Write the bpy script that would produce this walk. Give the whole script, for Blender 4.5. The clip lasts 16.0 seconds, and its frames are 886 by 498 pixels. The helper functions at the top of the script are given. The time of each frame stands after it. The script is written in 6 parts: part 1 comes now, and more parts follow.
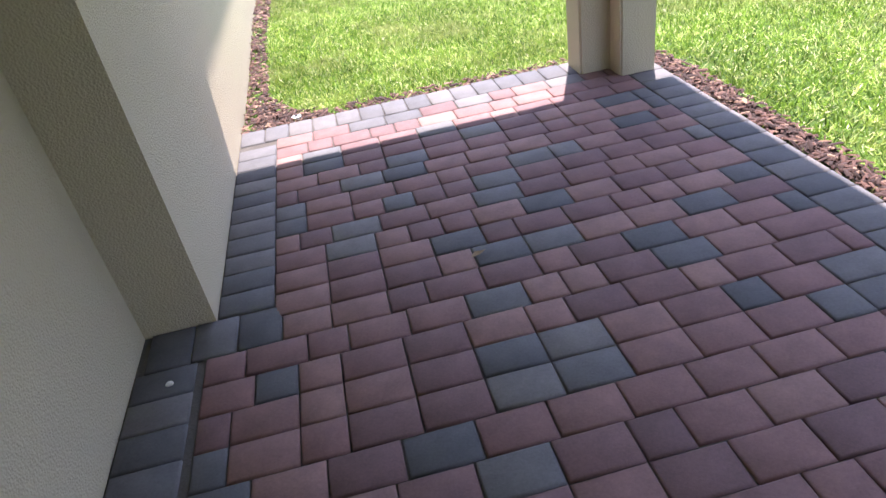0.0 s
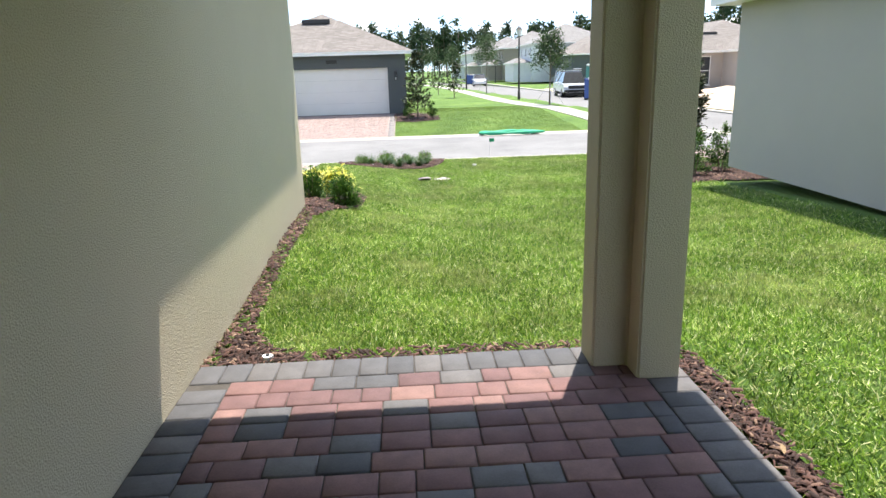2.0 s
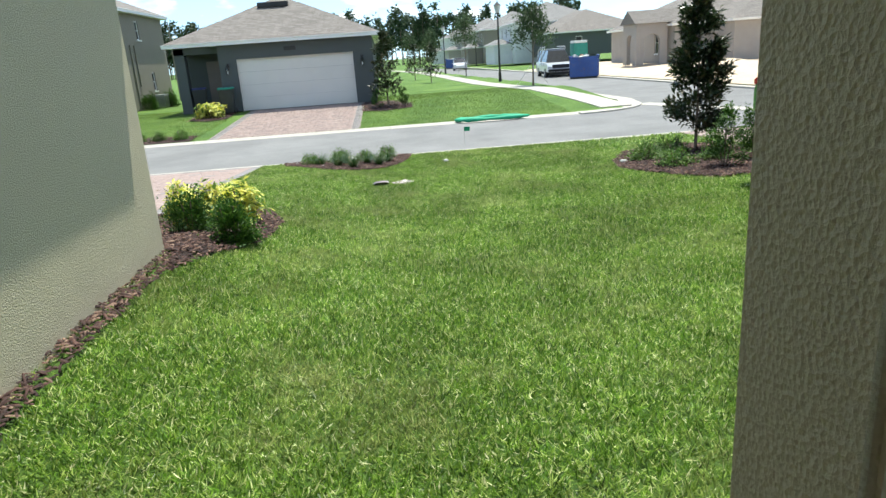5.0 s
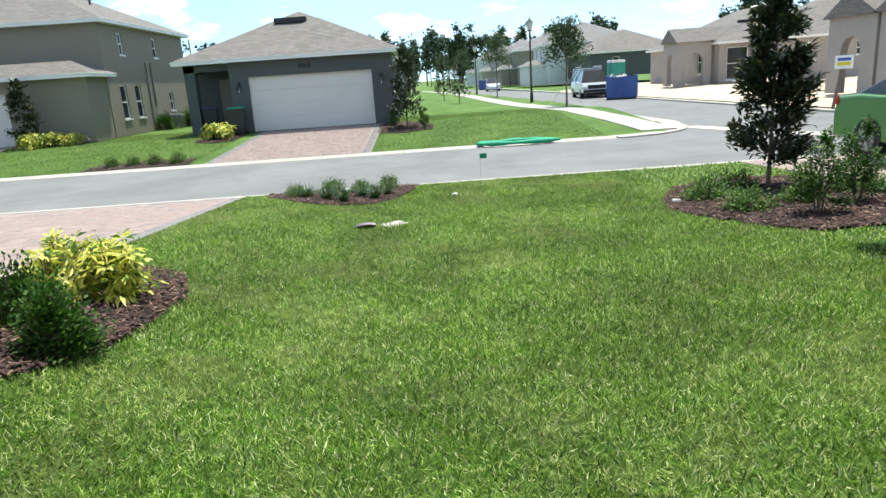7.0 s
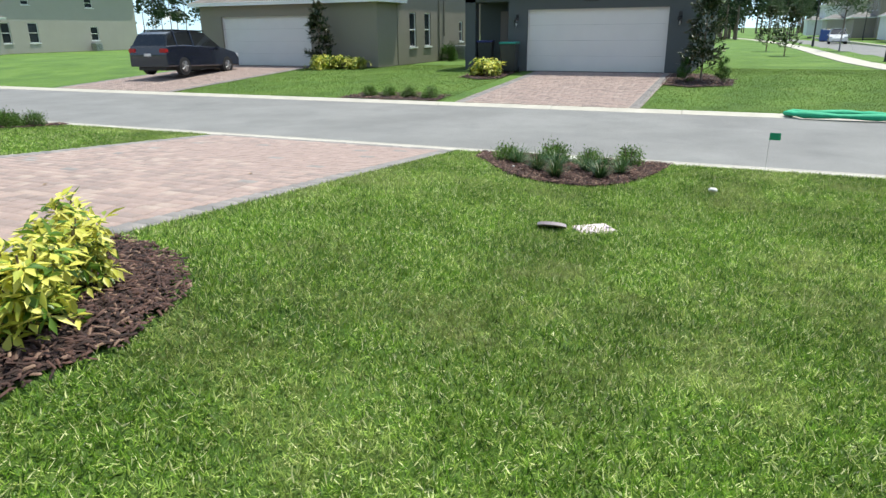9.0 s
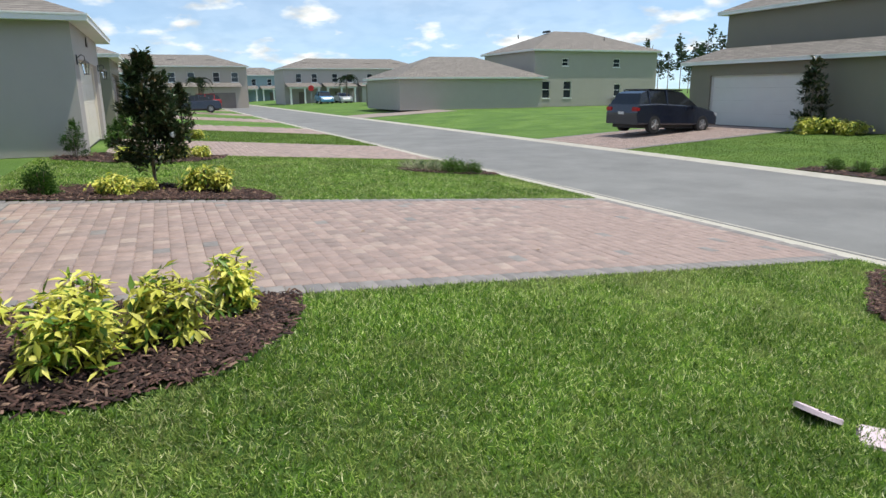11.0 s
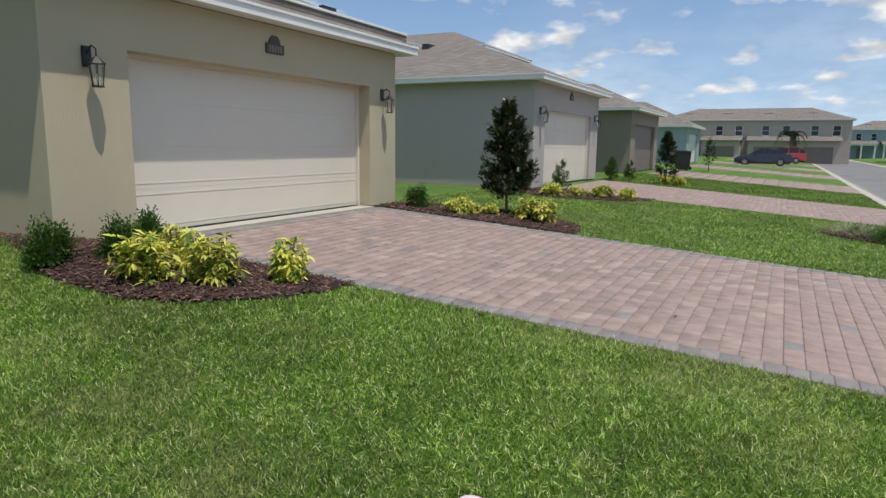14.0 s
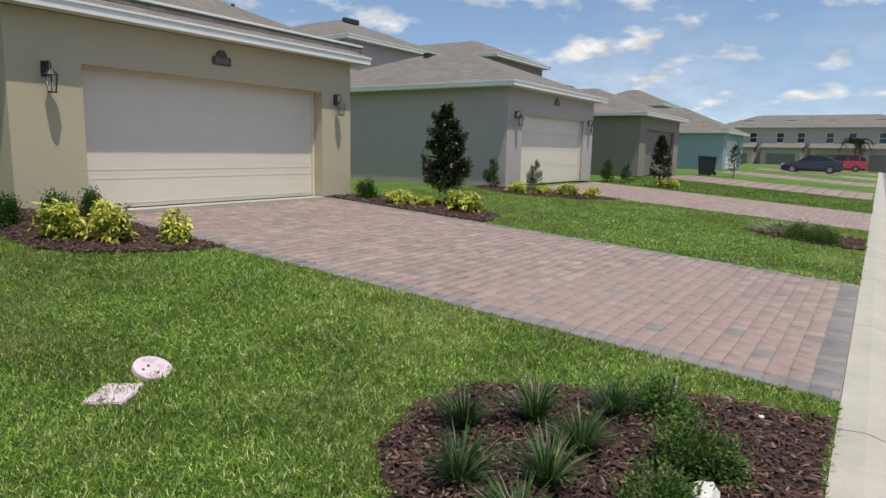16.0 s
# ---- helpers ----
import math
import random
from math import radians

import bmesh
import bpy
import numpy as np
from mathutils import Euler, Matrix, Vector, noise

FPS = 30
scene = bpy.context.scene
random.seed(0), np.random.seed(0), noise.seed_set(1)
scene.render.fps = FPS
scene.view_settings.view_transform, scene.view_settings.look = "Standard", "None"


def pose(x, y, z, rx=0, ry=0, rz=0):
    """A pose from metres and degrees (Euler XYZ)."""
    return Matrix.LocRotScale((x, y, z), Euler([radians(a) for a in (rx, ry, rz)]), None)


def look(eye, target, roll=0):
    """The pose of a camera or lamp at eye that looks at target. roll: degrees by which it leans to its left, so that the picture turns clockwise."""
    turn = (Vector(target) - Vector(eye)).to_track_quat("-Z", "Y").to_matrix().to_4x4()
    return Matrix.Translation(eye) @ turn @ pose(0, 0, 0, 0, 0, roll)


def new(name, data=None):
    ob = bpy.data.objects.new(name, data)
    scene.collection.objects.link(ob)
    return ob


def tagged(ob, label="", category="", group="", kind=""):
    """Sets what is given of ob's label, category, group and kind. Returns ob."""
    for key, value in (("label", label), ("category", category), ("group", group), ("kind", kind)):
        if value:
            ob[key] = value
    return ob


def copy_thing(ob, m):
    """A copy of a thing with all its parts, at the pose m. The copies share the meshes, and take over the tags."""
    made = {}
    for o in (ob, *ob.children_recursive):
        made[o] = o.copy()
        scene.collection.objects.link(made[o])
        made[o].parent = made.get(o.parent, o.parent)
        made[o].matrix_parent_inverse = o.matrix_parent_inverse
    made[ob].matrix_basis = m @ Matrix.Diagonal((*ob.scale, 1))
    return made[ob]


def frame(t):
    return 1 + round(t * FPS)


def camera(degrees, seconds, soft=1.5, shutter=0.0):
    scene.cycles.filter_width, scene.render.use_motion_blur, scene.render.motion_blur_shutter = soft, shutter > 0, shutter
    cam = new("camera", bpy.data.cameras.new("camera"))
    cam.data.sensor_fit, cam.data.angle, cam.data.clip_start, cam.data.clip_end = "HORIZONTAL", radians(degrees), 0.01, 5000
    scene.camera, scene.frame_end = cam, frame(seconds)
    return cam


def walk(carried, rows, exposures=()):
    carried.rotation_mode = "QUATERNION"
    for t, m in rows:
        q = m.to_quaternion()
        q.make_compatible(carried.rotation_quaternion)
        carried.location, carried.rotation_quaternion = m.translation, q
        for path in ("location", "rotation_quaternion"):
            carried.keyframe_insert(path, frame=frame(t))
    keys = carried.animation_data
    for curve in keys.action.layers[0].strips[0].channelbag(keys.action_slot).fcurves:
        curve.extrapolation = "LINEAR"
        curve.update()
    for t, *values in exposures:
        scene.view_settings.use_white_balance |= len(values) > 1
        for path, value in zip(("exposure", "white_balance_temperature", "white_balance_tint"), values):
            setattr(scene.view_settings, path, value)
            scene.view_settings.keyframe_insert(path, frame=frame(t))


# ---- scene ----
cam = camera(68.2, 16.0)
PATH = [
    (0, (0.133, -0.249, 1.544), (0.319, 1.408, 0.439), -10.1),
    (0.5, (0.132, -0.183, 1.581), (0.385, 1.531, 0.583), -6.0),
    (1, (0.219, -0.092, 1.577), (0.623, 1.706, 0.8), -3.8),
    (1.5, (0.458, 0.096, 1.596), (0.675, 1.971, 0.937), -3.1),
    (2, (0.667, 0.38, 1.611), (0.772, 2.307, 1.084), -1.7),
    (2.5, (0.797, 0.779, 1.631), (0.768, 2.717, 1.136), -1.5),
    (3, (0.889, 1.242, 1.623), (0.841, 3.179, 1.127), -0.7),
    (3.5, (0.919, 1.759, 1.596), (0.841, 3.69, 1.082), -0.9),
    (4, (0.99, 2.307, 1.536), (0.965, 4.235, 1.005), -2.4),
    (6.3, (1.599, 4.402, 1.253), (1.84, 6.277, 0.602), -3.2),
    (6.5, (1.635, 4.654, 1.249), (1.8, 6.533, 0.585), -4.2),
    (7, (1.882, 5.486, 1.217), (1.919, 7.422, 0.717), -3.9),
    (7.5, (2.088, 6.258, 1.166), (2.051, 8.178, 0.609), -2.5),
    (8, (2.326, 6.999, 1.091), (2.111, 8.895, 0.494), -1.7),
    (8.5, (2.38, 7.6, 1.13), (2.1, 9.46, 0.43), 0.2),
    (9, (2.48, 8.25, 1.13), (1.713, 9.974, 0.5), -0.6),
    (9.2, (2.55, 8.5, 1.15), (1.49, 10.1, 0.545), -1.2),
    (11.3, (3.457, 10.936, 1.284), (1.615, 11.554, 0.813), -0.6),
    (11.5, (3.443, 11.227, 1.281), (1.564, 11.732, 0.818), -0.5),
    (12, (3.422, 11.954, 1.255), (1.473, 12.232, 0.898), 1.2),
    (12.5, (3.507, 12.796, 1.223), (1.532, 12.814, 0.911), 1.1),
    (13, (3.453, 13.554, 1.187), (1.503, 13.243, 0.865), 0.3),
    (13.5, (3.443, 14.24, 1.124), (1.598, 13.519, 0.845), -0.6),
    (14, (3.555, 14.972, 1.096), (1.8, 14.066, 0.78), 0.7),
    (14.5, (3.719, 15.858, 1.109), (1.893, 15.092, 0.829), -1.6),
    (15, (3.796, 16.704, 1.065), (1.979, 15.897, 0.847), -1.5),
    (15.5, (3.765, 17.429, 1.01), (1.991, 16.553, 0.717), -2.8),
    (16, (3.605, 17.966, 0.981), (1.954, 16.878, 0.681), 1.1),
]
walk(cam, [(t, look(eye, target, roll)) for t, eye, target, roll in PATH],
     exposures=[(0.0, 2.4, 6500, 26), (0.5, 2.6, 6500, 25), (1.0, 2.1, 6750, 20), (2.0, 1.5, 6850, 10), (3.5, 1.15, 6650, 3), (6.5, 0.95, 6600, 1),
                (8.0, 0.88, 6600, 1), (9.0, 0.76, 6650, 2), (11.5, 0.28, 6650, 6), (14.0, 0.03, 6700, 8), (16.0, 0.04, 6850, 9)])

# world and sun
SUN_EL, SUN_AZ = 71.0, 24.0            # degrees; azimuth from +y towards +x
world = bpy.data.worlds.new("sky")
world.use_nodes = True
scene.world = world


def build_world():
    nt = world.node_tree
    nt.nodes.clear()
    out = nt.nodes.new("ShaderNodeOutputWorld")
    bg = nt.nodes.new("ShaderNodeBackground")
    sky = nt.nodes.new("ShaderNodeTexSky")
    sky.sky_type, sky.sun_disc = "NISHITA", False
    sky.sun_elevation, sky.sun_rotation = radians(SUN_EL), radians(SUN_AZ)
    sky.air_density, sky.dust_density, sky.ozone_density = 1.0, 0.25, 2.4
    co = nt.nodes.new("ShaderNodeTexCoord")
    sep = nt.nodes.new("ShaderNodeSeparateXYZ")
    nt.links.new(co.outputs["Generated"], sep.inputs[0])
    # clouds lie on a plane high above: the direction divided by its height
    zc = nt.nodes.new("ShaderNodeMath"); zc.operation = "MAXIMUM"; zc.inputs[1].default_value = 0.0
    nt.links.new(sep.outputs["Z"], zc.inputs[0])
    za = nt.nodes.new("ShaderNodeMath"); za.operation = "ADD"; za.inputs[1].default_value = 0.28
    nt.links.new(zc.outputs[0], za.inputs[0])
    div = nt.nodes.new("ShaderNodeVectorMath"); div.operation = "DIVIDE"
    cmb = nt.nodes.new("ShaderNodeCombineXYZ")
    for k in range(3):
        nt.links.new(za.outputs[0], cmb.inputs[k])
    nt.links.new(co.outputs["Generated"], div.inputs[0]); nt.links.new(cmb.outputs[0], div.inputs[1])
    big = nt.nodes.new("ShaderNodeTexNoise"); big.inputs["Scale"].default_value = 4.2; big.inputs["Detail"].default_value = 8.0
    big.inputs["Roughness"].default_value = 0.5
    nt.links.new(div.outputs[0], big.inputs["Vector"])
    ramp = nt.nodes.new("ShaderNodeMapRange"); ramp.inputs["From Min"].default_value = 0.535; ramp.inputs["From Max"].default_value = 0.66
    nt.links.new(big.outputs["Fac"], ramp.inputs["Value"])
    haze = nt.nodes.new("ShaderNodeTexNoise"); haze.inputs["Scale"].default_value = 0.8; haze.inputs["Detail"].default_value = 4.0
    nt.links.new(div.outputs[0], haze.inputs["Vector"])
    hr = nt.nodes.new("ShaderNodeMapRange"); hr.inputs["From Min"].default_value = 0.4; hr.inputs["From Max"].default_value = 0.8
    hr.inputs["To Max"].default_value = 0.42
    nt.links.new(haze.outputs["Fac"], hr.inputs["Value"])
    mx = nt.nodes.new("ShaderNodeMath"); mx.operation = "MAXIMUM"
    nt.links.new(ramp.outputs[0], mx.inputs[0]); nt.links.new(hr.outputs[0], mx.inputs[1])
    mix = nt.nodes.new("ShaderNodeMixRGB")
    nt.links.new(mx.outputs[0], mix.inputs["Fac"]); nt.links.new(sky.outputs[0], mix.inputs["Color1"])
    # the haze near the horizon stays thin: the sky is looked up a little higher than the true direction
    up = nt.nodes.new("ShaderNodeVectorMath"); up.operation = "ADD"; up.inputs[1].default_value = (0, 0, 0.11)
    nrm = nt.nodes.new("ShaderNodeVectorMath"); nrm.operation = "NORMALIZE"
    nt.links.new(co.outputs["Generated"], up.inputs[0]); nt.links.new(up.outputs[0], nrm.inputs[0]); nt.links.new(nrm.outputs[0], sky.inputs["Vector"])
    # grey undersides in the clouds
    shade = nt.nodes.new("ShaderNodeTexNoise"); shade.inputs["Scale"].default_value = 9.0; shade.inputs["Detail"].default_value = 5.0
    off = nt.nodes.new("ShaderNodeVectorMath"); off.operation = "ADD"; off.inputs[1].default_value = (0.05, 0.03, 0.08)
    nt.links.new(div.outputs[0], off.inputs[0]); nt.links.new(off.outputs[0], shade.inputs["Vector"])
    sr = nt.nodes.new("ShaderNodeMapRange"); sr.inputs["From Min"].default_value = 0.38; sr.inputs["From Max"].default_value = 0.6
    nt.links.new(shade.outputs["Fac"], sr.inputs["Value"])
    cloud = nt.nodes.new("ShaderNodeMixRGB"); cloud.inputs["Color1"].default_value = (4.2, 4.35, 4.6, 1); cloud.inputs["Color2"].default_value = (6.2, 6.3, 6.5, 1)
    nt.links.new(sr.outputs[0], cloud.inputs["Fac"]); nt.links.new(cloud.outputs[0], mix.inputs["Color2"])
    nt.links.new(mix.outputs[0], bg.inputs["Color"])
    bg.inputs["Strength"].default_value = 0.142
    nt.links.new(bg.outputs[0], out.inputs["Surface"])


build_world()
sun = new("sun", bpy.data.lights.new("sun", "SUN"))
sun.data.energy, sun.data.angle, sun.data.color = 3.6, radians(0.53), (1.0, 0.96, 0.9)
az, el = radians(SUN_AZ), radians(SUN_EL)
sun_way = Vector((math.sin(az) * math.cos(el), math.cos(az) * math.cos(el), math.sin(el)))
sun.matrix_world = look(sun_way * 50, (0, 0, 0))

# ---- materials ----
def material(name, rough=0.8, metallic=0.0):
    m = bpy.data.materials.new(name)
    m.use_nodes = True
    b = m.node_tree.nodes["Principled BSDF"]
    b.inputs["Roughness"].default_value, b.inputs["Metallic"].default_value = rough, metallic
    return m, m.node_tree, b


def node(nt, kind, **values):
    n = nt.nodes.new(kind)
    for k, v in values.items():
        n.inputs[k.replace("_", " ")].default_value = v
    return n


def surface(name, low, high, scale=3.0, fine=60.0, bump=0.2, rough=0.8, depth=0.01, spread=0.0, island=False, metallic=0.0, stain=None, coat=0.0):
    """A mottled surface: two colours mixed by a broad and a fine noise, with fine relief; spread varies it from object to object."""
    m, nt, b = material(name, rough, metallic)
    co = nt.nodes.new("ShaderNodeTexCoord")
    n1 = node(nt, "ShaderNodeTexNoise", Scale=scale, Detail=5.0, Roughness=0.6)
    n2 = node(nt, "ShaderNodeTexNoise", Scale=fine, Detail=4.0, Roughness=0.65)
    geo = nt.nodes.new("ShaderNodeNewGeometry")
    for n in (n1, n2):
        nt.links.new(geo.outputs["Position"], n.inputs["Vector"])
    add = nt.nodes.new("ShaderNodeMath"); add.operation = "ADD"
    nt.links.new(n1.outputs["Fac"], add.inputs[0]); nt.links.new(n2.outputs["Fac"], add.inputs[1])
    mr = node(nt, "ShaderNodeMapRange", From_Min=0.72, From_Max=1.28)
    nt.links.new(add.outputs[0], mr.inputs["Value"])
    mix = nt.nodes.new("ShaderNodeMixRGB")
    mix.inputs["Color1"].default_value, mix.inputs["Color2"].default_value = (*low, 1), (*high, 1)
    nt.links.new(mr.outputs[0], mix.inputs["Fac"])
    last = mix
    if stain:
        n3 = node(nt, "ShaderNodeTexNoise", Scale=stain[1], Detail=6.0, Roughness=0.7)
        nt.links.new(geo.outputs["Position"], n3.inputs["Vector"])
        r3 = node(nt, "ShaderNodeMapRange", From_Min=0.52, From_Max=0.7, To_Max=stain[2])
        nt.links.new(n3.outputs["Fac"], r3.inputs["Value"])
        m3 = nt.nodes.new("ShaderNodeMixRGB"); m3.inputs["Color2"].default_value = (*stain[0], 1)
        nt.links.new(r3.outputs[0], m3.inputs["Fac"]); nt.links.new(last.outputs[0], m3.inputs["Color1"])
        last = m3
    if spread:
        src = geo.outputs["Random Per Island"] if island else nt.nodes.new("ShaderNodeObjectInfo").outputs["Random"]
        mv = node(nt, "ShaderNodeMapRange", To_Min=1 - spread, To_Max=1 + spread)
        nt.links.new(src, mv.inputs["Value"])
        hsv = nt.nodes.new("ShaderNodeHueSaturation")
        nt.links.new(mv.outputs[0], hsv.inputs["Value"]); nt.links.new(last.outputs[0], hsv.inputs["Color"])
        last = hsv
    nt.links.new(last.outputs[0], b.inputs["Base Color"])
    if bump:
        bp = node(nt, "ShaderNodeBump", Strength=bump, Distance=depth)
        nt.links.new(n2.outputs["Fac"], bp.inputs["Height"])
        nt.links.new(bp.outputs[0], b.inputs["Normal"])
    if coat:
        b.inputs["Coat Weight"].default_value, b.inputs["Coat Roughness"].default_value = coat, 0.05
    return m


def tone(name, stops, rough=0.8, bump=0.3, fine=70.0, island=True, sheen=0.0, depth=0.004):
    """Colour picked per piece (island or object) from a ramp of stops, with fine mottling and relief."""
    m, nt, b = material(name, rough)
    geo = nt.nodes.new("ShaderNodeNewGeometry")
    src = geo.outputs["Random Per Island"] if island else nt.nodes.new("ShaderNodeObjectInfo").outputs["Random"]
    ramp = nt.nodes.new("ShaderNodeValToRGB")
    el = ramp.color_ramp.elements
    while len(el) < len(stops):
        el.new(0.5)
    for e, (p, c) in zip(el, stops):
        e.position, e.color = p, (*c, 1)
    nt.links.new(src, ramp.inputs["Fac"])
    n2 = node(nt, "ShaderNodeTexNoise", Scale=fine, Detail=5.0, Roughness=0.7)
    nt.links.new(geo.outputs["Position"], n2.inputs["Vector"])
    n1 = node(nt, "ShaderNodeTexNoise", Scale=fine / 12, Detail=3.0)
    nt.links.new(geo.outputs["Position"], n1.inputs["Vector"])
    add = nt.nodes.new("ShaderNodeMath"); add.operation = "ADD"
    nt.links.new(n1.outputs["Fac"], add.inputs[0]); nt.links.new(n2.outputs["Fac"], add.inputs[1])
    mv = node(nt, "ShaderNodeMapRange", From_Min=0.6, From_Max=1.4, To_Min=0.72, To_Max=1.28)
    nt.links.new(add.outputs[0], mv.inputs["Value"])
    hsv = nt.nodes.new("ShaderNodeHueSaturation")
    nt.links.new(mv.outputs[0], hsv.inputs["Value"]); nt.links.new(ramp.outputs[0], hsv.inputs["Color"])
    nt.links.new(hsv.outputs[0], b.inputs["Base Color"])
    if bump:
        bp = node(nt, "ShaderNodeBump", Strength=bump, Distance=depth)
        nt.links.new(n2.outputs["Fac"], bp.inputs["Height"]); nt.links.new(bp.outputs[0], b.inputs["Normal"])
    return m


def leafy(name, stops, rough=0.5, through_light=0.35, dry=0.0, clump=0.0):
    """Leaves: colour per leaf, and some light passes through."""
    m, nt, b = material(name, rough)
    geo = nt.nodes.new("ShaderNodeNewGeometry")
    ramp = nt.nodes.new("ShaderNodeValToRGB")
    el = ramp.color_ramp.elements
    while len(el) < len(stops):
        el.new(0.5)
    for e, (p, c) in zip(el, stops):
        e.position, e.color = p, (*c, 1)
    nt.links.new(geo.outputs["Random Per Island"], ramp.inputs["Fac"])
    n = node(nt, "ShaderNodeTexNoise", Scale=1.1, Detail=3.0)
    nt.links.new(geo.outputs["Position"], n.inputs["Vector"])
    mv = node(nt, "ShaderNodeMapRange", From_Min=0.35, From_Max=0.65, To_Min=0.8, To_Max=1.2)
    nt.links.new(n.outputs["Fac"], mv.inputs["Value"])
    value = mv
    if clump:
        n4 = node(nt, "ShaderNodeTexNoise", Scale=13.0, Detail=3.0, Roughness=0.7)
        nt.links.new(geo.outputs["Position"], n4.inputs["Vector"])
        r4 = node(nt, "ShaderNodeMapRange", From_Min=0.33, From_Max=0.67, To_Min=1 - clump, To_Max=1 + clump)
        nt.links.new(n4.outputs["Fac"], r4.inputs["Value"])
        value = nt.nodes.new("ShaderNodeMath"); value.operation = "MULTIPLY"
        nt.links.new(mv.outputs[0], value.inputs[0]); nt.links.new(r4.outputs[0], value.inputs[1])
    hsv = nt.nodes.new("ShaderNodeHueSaturation")
    last = ramp
    if dry:
        n3 = node(nt, "ShaderNodeTexNoise", Scale=0.9, Detail=6.0, Roughness=0.75)
        nt.links.new(geo.outputs["Position"], n3.inputs["Vector"])
        r3 = node(nt, "ShaderNodeMapRange", From_Min=0.5, From_Max=0.68, To_Max=dry)
        nt.links.new(n3.outputs["Fac"], r3.inputs["Value"])
        last = nt.nodes.new("ShaderNodeMixRGB"); last.inputs["Color2"].default_value = (0.46, 0.46, 0.19, 1)
        nt.links.new(r3.outputs[0], last.inputs["Fac"]); nt.links.new(ramp.outputs[0], last.inputs["Color1"])
    nt.links.new(value.outputs[0], hsv.inputs["Value"]); nt.links.new(last.outputs[0], hsv.inputs["Color"])
    nt.links.new(hsv.outputs[0], b.inputs["Base Color"])
    b.inputs["Specular IOR Level"].default_value = 0.35
    tr = nt.nodes.new("ShaderNodeBsdfTranslucent")
    nt.links.new(hsv.outputs[0], tr.inputs["Color"])
    mix = nt.nodes.new("ShaderNodeMixShader"); mix.inputs[0].default_value = through_light
    out = nt.nodes["Material Output"]
    nt.links.new(b.outputs[0], mix.inputs[1]); nt.links.new(tr.outputs[0], mix.inputs[2]); nt.links.new(mix.outputs[0], out.inputs["Surface"])
    return m


def stucco(name, col, spread=0.06):
    low = tuple(c * (1 - spread) for c in col)
    high = tuple(min(1, c * (1 + spread)) for c in col)
    m, nt, b = material(name, 0.9)
    geo = nt.nodes.new("ShaderNodeNewGeometry")
    n1 = node(nt, "ShaderNodeTexNoise", Scale=1.2, Detail=5.0, Roughness=0.6)
    n2 = node(nt, "ShaderNodeTexNoise", Scale=150.0, Detail=3.0, Roughness=0.55)
    n3 = node(nt, "ShaderNodeTexVoronoi", Scale=120.0)
    for n in (n1, n2, n3):
        nt.links.new(geo.outputs["Position"], n.inputs["Vector"])
    mix = nt.nodes.new("ShaderNodeMixRGB")
    mix.inputs["Color1"].default_value, mix.inputs["Color2"].default_value = (*low, 1), (*high, 1)
    nt.links.new(n1.outputs["Fac"], mix.inputs["Fac"])
    nt.links.new(mix.outputs[0], b.inputs["Base Color"])
    add = nt.nodes.new("ShaderNodeMath"); add.operation = "ADD"
    nt.links.new(n2.outputs["Fac"], add.inputs[0]); nt.links.new(n3.outputs["Distance"], add.inputs[1])
    bp = node(nt, "ShaderNodeBump", Strength=0.65, Distance=0.0045)
    nt.links.new(add.outputs[0], bp.inputs["Height"]); nt.links.new(bp.outputs[0], b.inputs["Normal"])
    return m


STUCCO_TAN = stucco("stucco_tan", (0.50, 0.44, 0.31))
STUCCO_GREY = stucco("stucco_warm_grey", (0.45, 0.41, 0.385))
STUCCO_SAGE = stucco("stucco_sage", (0.40, 0.375, 0.325))
STUCCO_DARK = stucco("stucco_slate", (0.085, 0.095, 0.095))
STUCCO_OLIVE = stucco("stucco_olive", (0.235, 0.212, 0.165))
STUCCO_BLUE = stucco("stucco_blue", (0.27, 0.36, 0.38))
STUCCO_TAUPE = stucco("stucco_taupe", (0.26, 0.23, 0.19))
STUCCO_TAN_FAR = stucco("stucco_beige", (0.42, 0.37, 0.32))
BLOCK_GREY = stucco("bare_block", (0.34, 0.31, 0.28), 0.12)
SIDING_WHITE = surface("siding_white", (0.62, 0.63, 0.64), (0.72, 0.72, 0.72), 2, 30, 0.1)
WHITE_TRIM = surface("white_trim", (0.74, 0.74, 0.71), (0.82, 0.82, 0.79), 2, 40, 0.05, 0.5)
DOOR_CREAM = surface("garage_door_cream", (0.68, 0.625, 0.53), (0.73, 0.675, 0.58), 1.5, 120, 0.08, 0.45, 0.002)
DOOR_WHITE = surface("garage_door_white", (0.64, 0.62, 0.58), (0.70, 0.68, 0.64), 1.5, 120, 0.08, 0.5, 0.002)
DOOR_BROWN = surface("garage_door_brown", (0.17, 0.14, 0.12), (0.21, 0.17, 0.15), 1.5, 120, 0.08, 0.5, 0.002)
CONCRETE = surface("concrete", (0.37, 0.342, 0.29), (0.485, 0.452, 0.388), 1.6, 90, 0.3, 0.85, 0.003, stain=((0.36, 0.33, 0.28), 3.0, 0.5))
ASPHALT = surface("asphalt", (0.142, 0.139, 0.135), (0.222, 0.218, 0.211), 0.6, 160, 0.5, 0.9, 0.004, stain=((0.11, 0.11, 0.11), 0.9, 0.35))
JOINT_DRIVE = surface("joint_sand_pale", (0.24, 0.19, 0.17), (0.33, 0.27, 0.24), 4, 120, 0.3, 0.95)
JOINT = surface("joint_sand", (0.05, 0.045, 0.04), (0.10, 0.09, 0.08), 4, 120, 0.4, 0.95)
